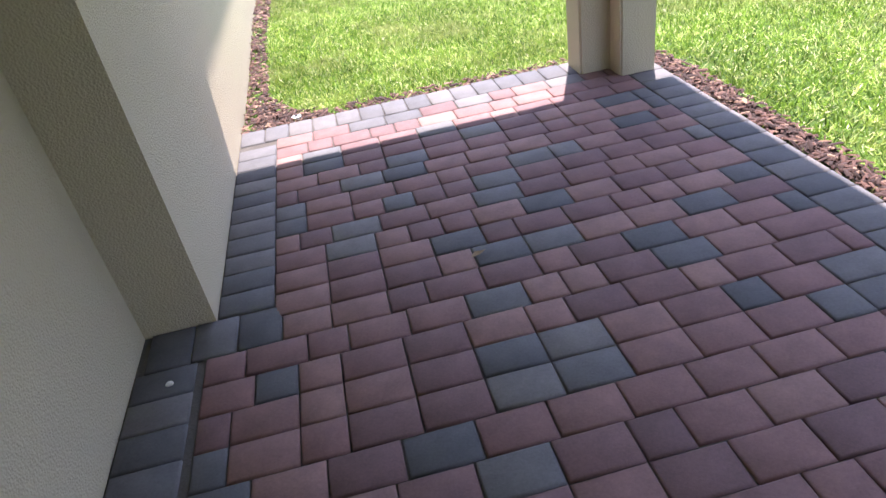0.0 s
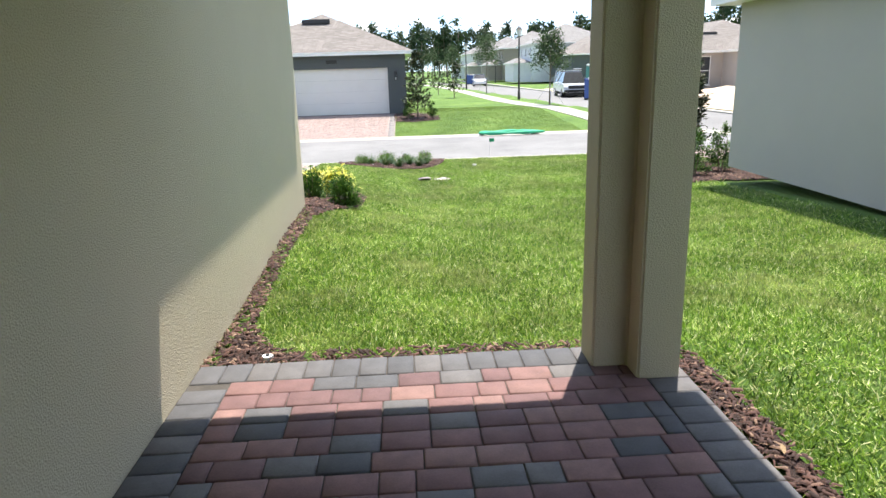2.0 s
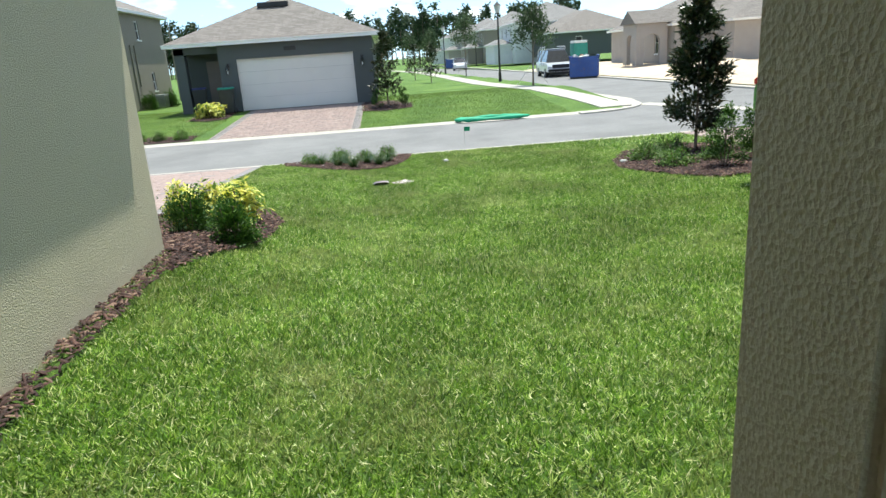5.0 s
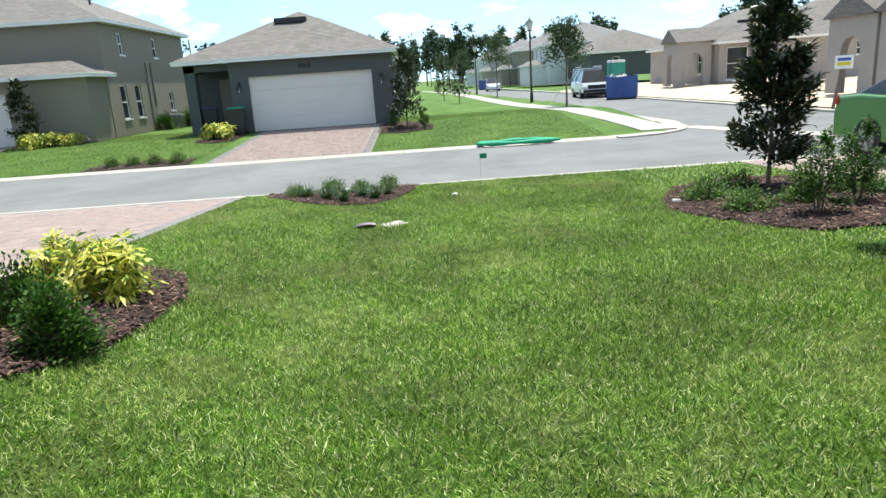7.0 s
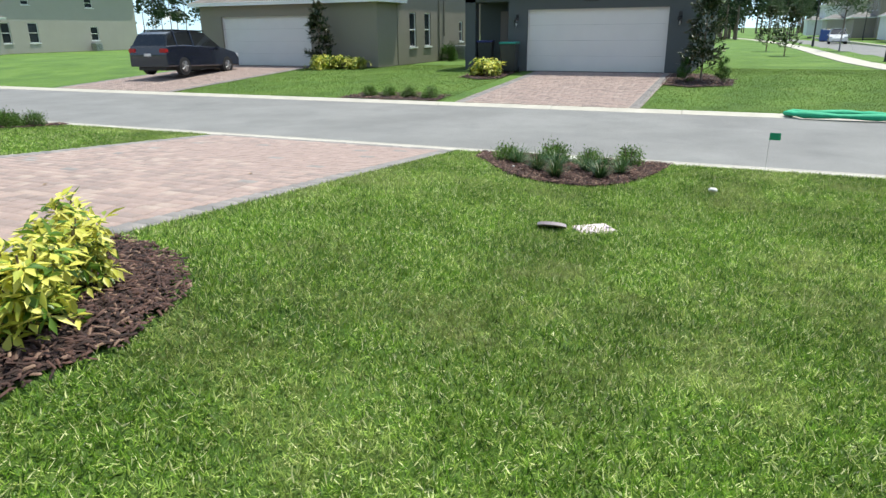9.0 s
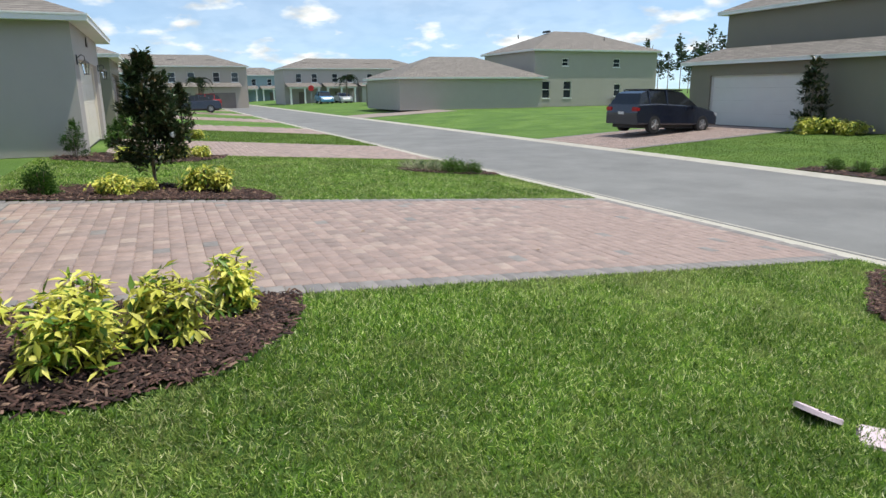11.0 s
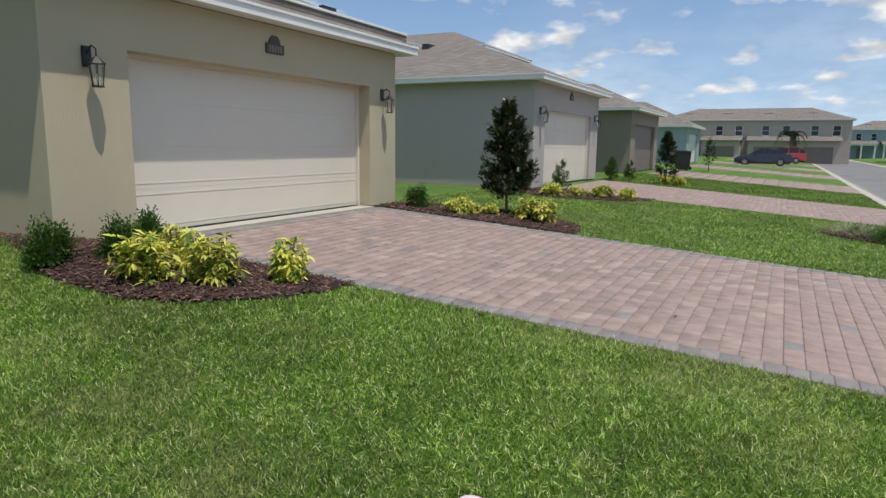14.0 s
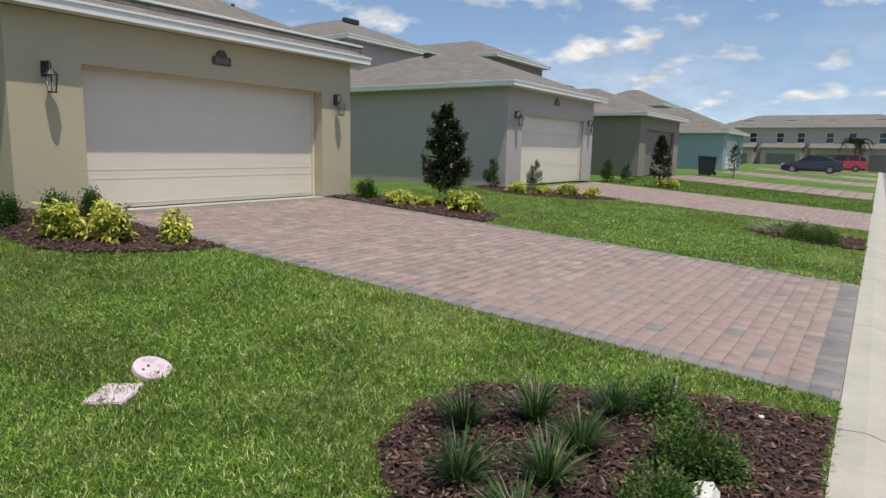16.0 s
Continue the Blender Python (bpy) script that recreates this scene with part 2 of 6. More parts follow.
SOIL = surface("soil_under_grass", (0.035, 0.045, 0.015), (0.075, 0.09, 0.03), 2, 60, 0.6, 0.95)
MULCH_BED = surface("mulch_bed", (0.020, 0.010, 0.008), (0.05, 0.026, 0.020), 10, 70, 1.0, 0.9, 0.03)
SAND = surface("bare_sand", (0.50, 0.38, 0.26), (0.66, 0.53, 0.40), 0.5, 12, 0.5, 0.95, 0.03)
BLACK_METAL = surface("black_metal", (0.012, 0.012, 0.012), (0.025, 0.024, 0.022), 8, 150, 0.15, 0.4, 0.001)
GREY_METAL = surface("galvanised", (0.4, 0.4, 0.4), (0.5, 0.5, 0.5), 6, 80, 0.1, 0.4, 0.001, metallic=0.6)
BARK = surface("bark", (0.12, 0.09, 0.065), (0.22, 0.17, 0.13), 12, 90, 0.8, 0.9, 0.01)
GLASS_DARK = surface("window_glass", (0.02, 0.025, 0.03), (0.035, 0.04, 0.045), 1, 4, 0, 0.05)
SHINGLE_VENT = surface("vent_dark", (0.02, 0.02, 0.02), (0.04, 0.04, 0.04), 4, 30, 0.1, 0.7)
PINK_LID = surface("pink_plastic", (0.56, 0.43, 0.48), (0.72, 0.60, 0.64), 9, 90, 0.4, 0.85, 0.003, stain=((0.22, 0.17, 0.16), 14.0, 0.7))
PURPLE_BOX = surface("purple_box", (0.10, 0.07, 0.12), (0.16, 0.11, 0.18), 9, 90, 0.3, 0.6, 0.002)
PALE_STONE = surface("pale_stone", (0.55, 0.54, 0.50), (0.72, 0.70, 0.66), 9, 60, 0.4, 0.8)
PAVER_RED = tone("paver_red", [(0.0, (0.125, 0.070, 0.072)), (0.5, (0.175, 0.092, 0.088)), (1.0, (0.225, 0.130, 0.115))], island=False, fine=110)
PAVER_CHARCOAL = tone("paver_charcoal", [(0.0, (0.070, 0.071, 0.078)), (0.5, (0.098, 0.097, 0.103)), (1.0, (0.138, 0.128, 0.125))], island=False, fine=110)
PAVER_DRIVE = tone("paver_drive", [(0.0, (0.24, 0.185, 0.165)), (0.3, (0.275, 0.205, 0.182)), (0.8, (0.315, 0.23, 0.20)), (1.0, (0.35, 0.275, 0.235))], fine=80)
PAVER_DRIVE_DARK = tone("paver_drive_edge", [(0.0, (0.175, 0.163, 0.158)), (1.0, (0.25, 0.225, 0.21))], fine=80)
MULCH = tone("mulch_chip", [(0.0, (0.022, 0.010, 0.008)), (0.5, (0.06, 0.028, 0.022)), (0.85, (0.11, 0.055, 0.042)), (1.0, (0.26, 0.17, 0.12))], 0.85, 0.5, 120)
GRASS = leafy("grass_blade", [(0.0, (0.035, 0.080, 0.012)), (0.3, (0.105, 0.220, 0.020)), (0.68, (0.215, 0.355, 0.042)), (0.88, (0.44, 0.54, 0.14)), (1.0, (0.80, 0.78, 0.46))], 0.32, 0.38, dry=0.5, clump=0.38)
GRASS_FAR = leafy("grass_blade_far", [(0.0, (0.09, 0.16, 0.02)), (0.5, (0.13, 0.215, 0.028)), (1.0, (0.19, 0.27, 0.06))], 0.5, 0.35, dry=0.25)
LEAF_DARK = leafy("magnolia_leaf", [(0.0, (0.012, 0.028, 0.010)), (0.6, (0.030, 0.055, 0.018)), (0.85, (0.07, 0.075, 0.03)), (1.0, (0.12, 0.085, 0.045))], 0.3, 0.12)
LEAF_GREEN = leafy("shrub_leaf", [(0.0, (0.02, 0.06, 0.010)), (0.6, (0.045, 0.115, 0.015)), (1.0, (0.11, 0.20, 0.03))], 0.6, 0.3)
LEAF_LIGHT = leafy("boxwood_leaf", [(0.0, (0.035, 0.085, 0.014)), (0.5, (0.085, 0.17, 0.03)), (1.0, (0.20, 0.30, 0.08))], 0.5, 0.35)
LEAF_YELLOW = leafy("variegated_leaf", [(0.0, (0.07, 0.16, 0.02)), (0.25, (0.16, 0.27, 0.04)), (0.38, (0.58, 0.58, 0.08)), (1.0, (0.80, 0.74, 0.20))], 0.4, 0.3)
LEAF_TREE = leafy("oak_leaf", [(0.0, (0.03, 0.06, 0.02)), (0.6, (0.055, 0.095, 0.035)), (1.0, (0.10, 0.15, 0.06))], 0.5, 0.3)
LEAF_PINE = leafy("pine_needles", [(0.0, (0.018, 0.04, 0.016)), (0.6, (0.035, 0.065, 0.025)), (1.0, (0.06, 0.09, 0.035))], 0.6, 0.2)
LEAF_STRAP = leafy("liriope_blade", [(0.0, (0.02, 0.055, 0.014)), (0.6, (0.045, 0.10, 0.025)), (0.9, (0.09, 0.16, 0.05)), (1.0, (0.30, 0.26, 0.14))], 0.4, 0.25)


def shingles(name, low, high):
    m, nt, b = material(name, 0.9)
    co = nt.nodes.new("ShaderNodeNewGeometry")
    mp = nt.nodes.new("ShaderNodeVectorMath"); mp.operation = "MULTIPLY"; mp.inputs[1].default_value = (1, 1, 1)
    sep = nt.nodes.new("ShaderNodeSeparateXYZ"); nt.links.new(co.outputs["Position"], sep.inputs[0])
    sm = nt.nodes.new("ShaderNodeMath"); sm.operation = "ADD"
    nt.links.new(sep.outputs["X"], sm.inputs[0]); nt.links.new(sep.outputs["Y"], sm.inputs[1])
    cb = nt.nodes.new("ShaderNodeCombineXYZ")
    nt.links.new(sm.outputs[0], cb.inputs[0]); nt.links.new(sep.outputs["Z"], cb.inputs[1])
    br = node(nt, "ShaderNodeTexBrick", Scale=1.0, Mortar_Size=0.006)
    br.inputs["Brick Width"].default_value, br.inputs["Row Height"].default_value = 0.3, 0.062
    br.inputs["Color1"].default_value, br.inputs["Color2"].default_value = (*low, 1), (*high, 1)
    br.inputs["Mortar"].default_value = tuple(c * 0.5 for c in low) + (1,)
    nt.links.new(cb.outputs[0], br.inputs["Vector"])
    n = node(nt, "ShaderNodeTexNoise", Scale=40.0, Detail=4.0)
    nt.links.new(co.outputs["Position"], n.inputs["Vector"])
    mv = node(nt, "ShaderNodeMapRange", From_Min=0.3, From_Max=0.7, To_Min=0.75, To_Max=1.25)
    nt.links.new(n.outputs["Fac"], mv.inputs["Value"])
    hsv = nt.nodes.new("ShaderNodeHueSaturation")
    nt.links.new(mv.outputs[0], hsv.inputs["Value"]); nt.links.new(br.outputs["Color"], hsv.inputs["Color"])
    nt.links.new(hsv.outputs[0], b.inputs["Base Color"])
    bp = node(nt, "ShaderNodeBump", Strength=0.5, Distance=0.01)
    nt.links.new(br.outputs["Fac"], bp.inputs["Height"]); nt.links.new(bp.outputs[0], b.inputs["Normal"])
    return m


SHINGLE = shingles("shingle_brown_grey", (0.165, 0.145, 0.128), (0.235, 0.208, 0.185))
SHINGLE_GREY = shingles("shingle_grey", (0.19, 0.18, 0.17), (0.26, 0.25, 0.24))

# ---- helpers for building ----
def empty(name, m, label="", category="", group="", kind=""):
    ob = new(name)
    ob.empty_display_size = 0.1
    ob.matrix_world = m
    return tagged(ob, label, category, group, kind)


def part(name, bm, mat, parent=None, label="", smooth=False):
    me = bpy.data.meshes.new(name)
    bm.to_mesh(me)
    bm.free()
    if smooth:
        me.shade_smooth()
    me.materials.append(mat)
    ob = new(name, me)
    if parent:
        ob.parent = parent
    return tagged(ob, label)


def box(bm, x0, x1, y0, y1, z0, z1, bevel=0.0):
    made = bmesh.ops.create_cube(bm, size=1, matrix=Matrix.LocRotScale(((x0 + x1) / 2, (y0 + y1) / 2, (z0 + z1) / 2), None, (x1 - x0, y1 - y0, z1 - z0)))
    if bevel:
        edges = list({e for v in made["verts"] for e in v.link_edges})
        bmesh.ops.bevel(bm, geom=edges, offset=bevel, segments=2, affect="EDGES")
    return bm


def boxed(*args, bevel=0.0):
    return box(bmesh.new(), *args, bevel=bevel)


def tube(bm, p, q, r0, r1=None, n=10):
    p, q = Vector(p), Vector(q)
    m = Matrix.Translation((p + q) / 2) @ (q - p).to_track_quat("Z", "Y").to_matrix().to_4x4()
    bmesh.ops.create_cone(bm, cap_ends=True, segments=n, radius1=r0, radius2=r0 if r1 is None else r1, depth=(q - p).length, matrix=m)
    return bm


def soup(name, verts, faces, mat, parent=None, label="", smooth=False):
    """One mesh from arrays: verts (n, 3), faces (m, k)."""
    me = bpy.data.meshes.new(name)
    faces = np.asarray(faces)
    me.vertices.add(len(verts)); me.vertices.foreach_set("co", np.asarray(verts, np.float32).ravel())
    me.loops.add(faces.size); me.loops.foreach_set("vertex_index", faces.astype(np.int32).ravel())
    me.polygons.add(len(faces))
    me.polygons.foreach_set("loop_start", np.arange(0, faces.size, faces.shape[1], dtype=np.int32))
    me.update(calc_edges=True)
    if smooth:
        me.shade_smooth()
    me.materials.append(mat)
    ob = new(name, me)
    if parent:
        ob.parent = parent
    return tagged(ob, label)


def unit(v):
    return v / np.maximum(np.linalg.norm(v, axis=-1, keepdims=True), 1e-9)


def leaf_arrays(p, d, n, length, width, fold=0.25):
    """Kite leaves with a folded midrib: bases p, directions d, normals n; four corners each."""
    side = unit(np.cross(d, n))
    length, width = np.broadcast_to(length, len(p))[:, None], np.broadcast_to(width, len(p))[:, None]
    mid = p + d * length * 0.45 + n * width * fold
    v = np.stack([p, mid + side * width / 2, p + d * length, mid - side * width / 2], 1).reshape(-1, 3)
    i = np.arange(len(p))[:, None] * 4
    return v, np.concatenate([i + [0, 1, 2], i + [0, 2, 3]], 0)


def smooth_step(t):
    t = np.clip(t, 0, 1)
    return t * t * (3 - 2 * t)

# ---- ground ----
WALL_X = -0.565           # the long side wall of the near house
FRONT_Y = 8.3             # its garage front
KERB_NEAR, KERB_FAR = 17.9, 24.8
DRIVE = (-6.55, -1.55)    # near driveway, from x to x


CORNER = (7.5, 27.15)      # centre of the rounded kerb at the street corner


def ground_height(x, y):
    """Height of the finished grade: the lawn dips between the houses and falls to the street."""
    x, y = np.broadcast_arrays(np.asarray(x, float), np.asarray(y, float))
    pad = np.interp(y, [4.0, FRONT_Y, KERB_NEAR, KERB_FAR, 32.4, 34], [-0.04, -0.05, -0.70, -0.70, -0.33, -0.33])
    swale = np.interp(y, [2.5, 4.2, 6.5, 9.0, 11.5, 14.2, KERB_NEAR], [-0.04, -0.05, -0.22, -0.38, -0.50, -0.61, -0.70])
    w = smooth_step((x + 0.4) / 1.6) * (1 - smooth_step((x - 4.4) / 1.6) * 0.45) * (y < KERB_NEAR)
    out = pad * (1 - w) + swale * w
    out = out + 0.10 * np.exp(-((x + 0.6) / 0.45) ** 2) * smooth_step((y - 4.3) / 3.0) * (1 - smooth_step((y - 8.6) / 2.0)) * (x > -1.5)
    out = np.where((x > 12.5) & (y > 20), -0.64, out)
    return out


def cross_left(y):
    return 10.25 - 0.042 * (y - 31)


def cross_right(y):
    return 16.0 - 0.02 * (y - 35)


def build_ground():
    def axis(fine0, fine1, step, far):
        a = list(np.arange(fine0, fine1, step))
        lo, hi, d = fine0, fine1, step
        left, right = [], []
        while lo > -far:
            d *= 1.35; lo -= d; left.append(lo)
        d = step
        while hi < far:
            right.append(hi); d *= 1.35; hi += d
        return np.array(left[::-1] + a + right)
    xs, ys = axis(-14, 12, 0.4, 3000), axis(-2, 35, 0.3, 3000)
    ys = np.unique(np.r_[ys, KERB_NEAR + 0.02, KERB_NEAR + 0.04, KERB_FAR - 0.04, KERB_FAR - 0.02, FRONT_Y - 0.02, FRONT_Y, 3.88, 3.9])
    xs = np.unique(np.r_[xs, -0.87, -0.85, 2.12, 2.14, DRIVE[0] + 0.02, DRIVE[0] + 0.04, DRIVE[1] - 0.04, DRIVE[1] - 0.02])
    X, Y = np.meshgrid(xs, ys, indexing="ij")
    Z = ground_height(X, Y)
    road = ((Y > KERB_NEAR + 0.03) & (Y < KERB_FAR - 0.03) & (X < 16.5)) | ((X > cross_left(Y) - 0.5) & (X < cross_right(Y) + 0.5) & (Y > KERB_FAR - 6))
    road |= (X > 11.5) & (X < 19) & (Y < 30) & (Y > -60)
    road |= (X > CORNER[0]) & (X < 12) & (Y > 20) & (Y < CORNER[1]) & (np.hypot(X - CORNER[0], Y - CORNER[1]) > 2.75)
    patio = (X > -0.86) & (X < 2.13) & (Y < 3.89) & (Y > -3)
    drive = (X > DRIVE[0] + 0.03) & (X < DRIVE[1] - 0.03) & (Y > FRONT_Y - 0.01) & (Y < KERB_NEAR + 0.03)
    Z = np.where(road, -0.95, Z)
    Z = np.where(patio | drive, Z - 0.14, Z)
    Z = np.where(np.hypot(X, Y) > 250, Z - 0.2, Z) - 0.012
    nx, ny = X.shape
    idx = np.arange(nx * ny).reshape(nx, ny)
    f = np.stack([idx[:-1, :-1], idx[1:, :-1], idx[1:, 1:], idx[:-1, 1:]], -1).reshape(-1, 4)
    m, nt, b = material("lawn_ground", 0.95)
    geo = nt.nodes.new("ShaderNodeNewGeometry")
    n1 = node(nt, "ShaderNodeTexNoise", Scale=0.5, Detail=6.0, Roughness=0.6)
    n2 = node(nt, "ShaderNodeTexNoise", Scale=38.0, Detail=5.0, Roughness=0.8)
    for n in (n1, n2):
        nt.links.new(geo.outputs["Position"], n.inputs["Vector"])
    add = nt.nodes.new("ShaderNodeMath"); add.operation = "ADD"
    nt.links.new(n1.outputs["Fac"], add.inputs[0]); nt.links.new(n2.outputs["Fac"], add.inputs[1])
    r = nt.nodes.new("ShaderNodeValToRGB")
    e = r.color_ramp.elements
    e.new(0.5)
    for q, (pos, c) in zip(e, [(0.36, (0.040, 0.095, 0.011)), (0.5, (0.085, 0.165, 0.019)), (0.64, (0.155, 0.245, 0.045))]):
        q.position, q.color = pos, (*c, 1)
    half = nt.nodes.new("ShaderNodeMath"); half.operation = "MULTIPLY"; half.inputs[1].default_value = 0.5
    nt.links.new(add.outputs[0], half.inputs[0]); nt.links.new(half.outputs[0], r.inputs["Fac"])
    nt.links.new(r.outputs[0], b.inputs["Base Color"])
    bp = node(nt, "ShaderNodeBump", Strength=1.0, Distance=0.03)
    nt.links.new(n2.outputs["Fac"], bp.inputs["Height"]); nt.links.new(bp.outputs[0], b.inputs["Normal"])
    g = soup("ground", np.stack([X, Y, Z], -1).reshape(-1, 3), f, m, smooth=True)
    tagged(g, "green mown lawn ground reaching to the horizon", "lawn", kind="structure")


build_ground()


def ribbon(name, pts, half, z0, z1, mat, label, category, closed_height=None):
    """A slab along a line of (x, y), half wide each side, between z0 and z1."""
    bm = bmesh.new()
    rows = []
    for i, p in enumerate(pts):
        a, c = pts[max(i - 1, 0)], pts[min(i + 1, len(pts) - 1)]
        d = Vector((c[0] - a[0], c[1] - a[1])).normalized()
        nx, ny = -d.y * half, d.x * half
        dz = closed_height(p[0], p[1]) if closed_height else 0
        rows.append([bm.verts.new((p[0] + s * nx, p[1] + s * ny, z + dz)) for s, z in ((-1, z0), (-1, z1), (1, z1), (1, z0))])
    for r, q in zip(rows, rows[1:]):
        for k in range(4):
            bm.faces.new((r[k], q[k], q[(k + 1) % 4], r[(k + 1) % 4]))
    bm.faces.new(rows[0]); bm.faces.new(rows[-1][::-1])
    bmesh.ops.recalc_face_normals(bm, faces=bm.faces)
    ob = part(name, bm, mat)
    return tagged(ob, label, category, kind="structure")


def build_roads():
    bm = boxed(-400, 11.6, KERB_NEAR + 0.42, KERB_FAR - 0.42, -1.1, -0.745)
    tagged(part("road", bm, ASPHALT), "grey asphalt residential street between pale concrete kerbs", "road", kind="structure")
    ys = np.linspace(24.0, 260, 60)
    bm = bmesh.new()
    rows = []
    for y in ys:
        bend = 0.0016 * max(0, y - 60) ** 2 * 0.6
        rows.append((bm.verts.new((cross_left(y) + 0.42 - bend, y, -0.75)), bm.verts.new((cross_right(y) - 0.2 - bend, y, -0.75))))
    for a, c in zip(rows, rows[1:]):
        bm.faces.new((a[0], a[1], c[1], c[0]))
    low = bmesh.ops.extrude_face_region(bm, geom=bm.faces[:])
    bmesh.ops.translate(bm, verts=[v for v in low["geom"] if isinstance(v, bmesh.types.BMVert)], vec=(0, 0, -0.3))
    bmesh.ops.recalc_face_normals(bm, faces=bm.faces)
    tagged(part("side_street", bm, ASPHALT), "wide grey asphalt side street running away past houses under construction", "road", kind="structure")
    bm = bmesh.new()
    v = [bm.verts.new((x, y, -0.752)) for x, y in ((11.6, 24.4), (11.6, 16), (12.6, -60), (19.2, -60), (17.9, 24.0))]
    bm.faces.new(v)
    low = bmesh.ops.extrude_face_region(bm, geom=bm.faces[:])
    bmesh.ops.translate(bm, verts=[v for v in low["geom"] if isinstance(v, bmesh.types.BMVert)], vec=(0, 0, -0.3))
    bmesh.ops.recalc_face_normals(bm, faces=bm.faces)
    tagged(part("side_street", bm, ASPHALT), "grey asphalt side street beyond the corner house", "road", kind="structure")
    tagged(part("street_corner", boxed(7.4, 11.7, 24.3, 28.0, -1.1, -0.7475), ASPHALT), "grey asphalt where the two streets meet", "road", kind="structure")
    # kerbs: flat concrete with a shallow rolled face
    def kerb(x0, x1, y_back, s, label):
        bm = bmesh.new()
        prof = [(0, -0.70), (0.16 * s, -0.692), (0.26 * s, -0.72), (0.40 * s, -0.752), (0.50 * s, -0.742), (0.50 * s, -0.95), (0, -0.95)]
        n = max(1, int((x1 - x0) / 3.05))
        for k in range(n):
            a, c = x0 + (x1 - x0) * k / n + 0.006, x0 + (x1 - x0) * (k + 1) / n - 0.006
            lo = [bm.verts.new((a, y_back + p, z)) for p, z in prof]
            hi = [bm.verts.new((c, y_back + p, z)) for p, z in prof]
            bm.faces.new(lo); bm.faces.new(hi[::-1])
            for i in range(len(prof)):
                j = (i + 1) % len(prof)
                bm.faces.new((lo[i], lo[j], hi[j], hi[i]))
        bmesh.ops.recalc_face_normals(bm, faces=bm.faces)
        tagged(part("kerb", bm, CONCRETE), label, "kerb", kind="structure")
    kerb(-150, 11.4, KERB_NEAR, 1, "low rolled pale concrete kerb along the lawn and driveway")
    kerb(-150, 7.5, KERB_FAR, -1, "low rolled pale concrete kerb across the street")
    # rounded corner kerb and the sidewalk that leads up the side street
    c = [(CORNER[0] + 2.62 * math.sin(a), CORNER[1] - 2.62 * math.cos(a)) for a in np.linspace(0, 1.5, 16)]
    c += [(cross_left(y) + 0.1, y) for y in np.linspace(28.5, 160, 30)]
    ribbon("kerb", c, 0.30, -1.0, -0.70, CONCRETE, "pale concrete kerb curving round the street corner", "kerb")
    walkway = [(9.05, 25.35), (9.0, 26.3), (8.8, 28.5), (8.2, 32.5), (7.45, 37), (6.9, 42), (6.6, 50), (6.3, 62), (5.6, 78), (3.5, 100), (-2, 130)]
    ribbon("pavement", walkway, 0.55, -0.9, 0.0, CONCRETE, "narrow pale concrete sidewalk across the corner lawn", "sidewalk",
           lambda x, y: float(ground_height(x, y)) * 1.0 + 0.015)
    ribbon("gutter", [(10.35, 26.4), (11.1, 24.2), (12.2, 21.5), (13.3, 18.4)], 0.35, -0.9, -0.738, CONCRETE, "pale concrete valley gutter across the street mouth", "gutter")
    ribbon("kerb", [(cross_right(y) + 0.05, y) for y in np.linspace(25, 160, 30)], 0.22, -1.0, -0.68, CONCRETE, "pale concrete kerb beside bare building plots", "kerb")
    bm = bmesh.new()
    rnd = random.Random(77)
    nx, ny = 34, 60
    grid = []
    for j in range(ny + 1):
        y = -10 + 82 * j / ny
        left = cross_right(y) + 0.3 if y > 22 else 19.2 - (y + 10) * 0.09
        row = []
        for i in range(nx + 1):
            x = left + (60 - left) * (i / nx) ** 1.4
            rise = min(1.0, (x - left) / 6.0)
            heap = 0.35 * max(0.0, math.sin(x * 0.9 + 1.3 * math.sin(y * 0.5))) * max(0.0, math.sin(y * 0.7)) * (1.0 if 35 < y < 51 and x < 27 else 0.15)
            row.append(bm.verts.new((x, y, -0.64 + 0.24 * rise + heap * rise + rnd.uniform(0, 0.05) * rise)))
        grid.append(row)
    for a, c in zip(grid, grid[1:]):
        for i in range(nx):
            bm.faces.new((a[i], a[i + 1], c[i + 1], c[i]))
    tagged(part("sandy_ground", bm, SAND), "bare pale sand of building plots with ruts", "sand", kind="structure")


build_roads()


def house_driveway(x0, x1, y0, y1, label, name="driveway", seed=0):
    """A driveway of pavers, seen from afar: rows of small blocks on a bed."""
    rnd = random.Random(seed)
    s = 1 if y1 > y0 else -1
    bm = bmesh.new()
    n = 16
    zs = lambda y: float(ground_height(x0, y)) + 0.0
    prev = None
    for k in range(n + 1):
        y = y0 + (y1 - y0) * k / n
        row = [bm.verts.new((x, y, zs(y) + 0.005)) for x in (x0, x1)]
        if prev:
            bm.faces.new((prev[0], prev[1], row[1], row[0]))
        prev = row
    bmesh.ops.recalc_face_normals(bm, faces=bm.faces)
    for f in bm.faces:
        if f.normal.z < 0:
            f.normal_flip()
    return tagged(part(name, bm, JOINT_DRIVE), label, "driveway", kind="structure")


def paver_rows(x0, x1, y0, y1, rnd, course=0.152, gap=0.006):
    """Rectangles (x, y, w, d) of a running bond of square and oblong pavers."""
    out = []
    n = int(round((y1 - y0) / course))
    for r in range(n):
        y = y0 + (r + 0.5) * (y1 - y0) / n
        x = x0
        first = True
        while x < x1 - 0.02:
            w = rnd.choice((0.152, 0.228, 0.228, 0.19))
            if first:
                w = rnd.choice((0.10, 0.152, 0.2)); first = False
            if x1 - (x + w) < 0.09:
                w = x1 - x
            out.append((x + w / 2, y, w - gap, (y1 - y0) / n - gap))
            x += w
    return out


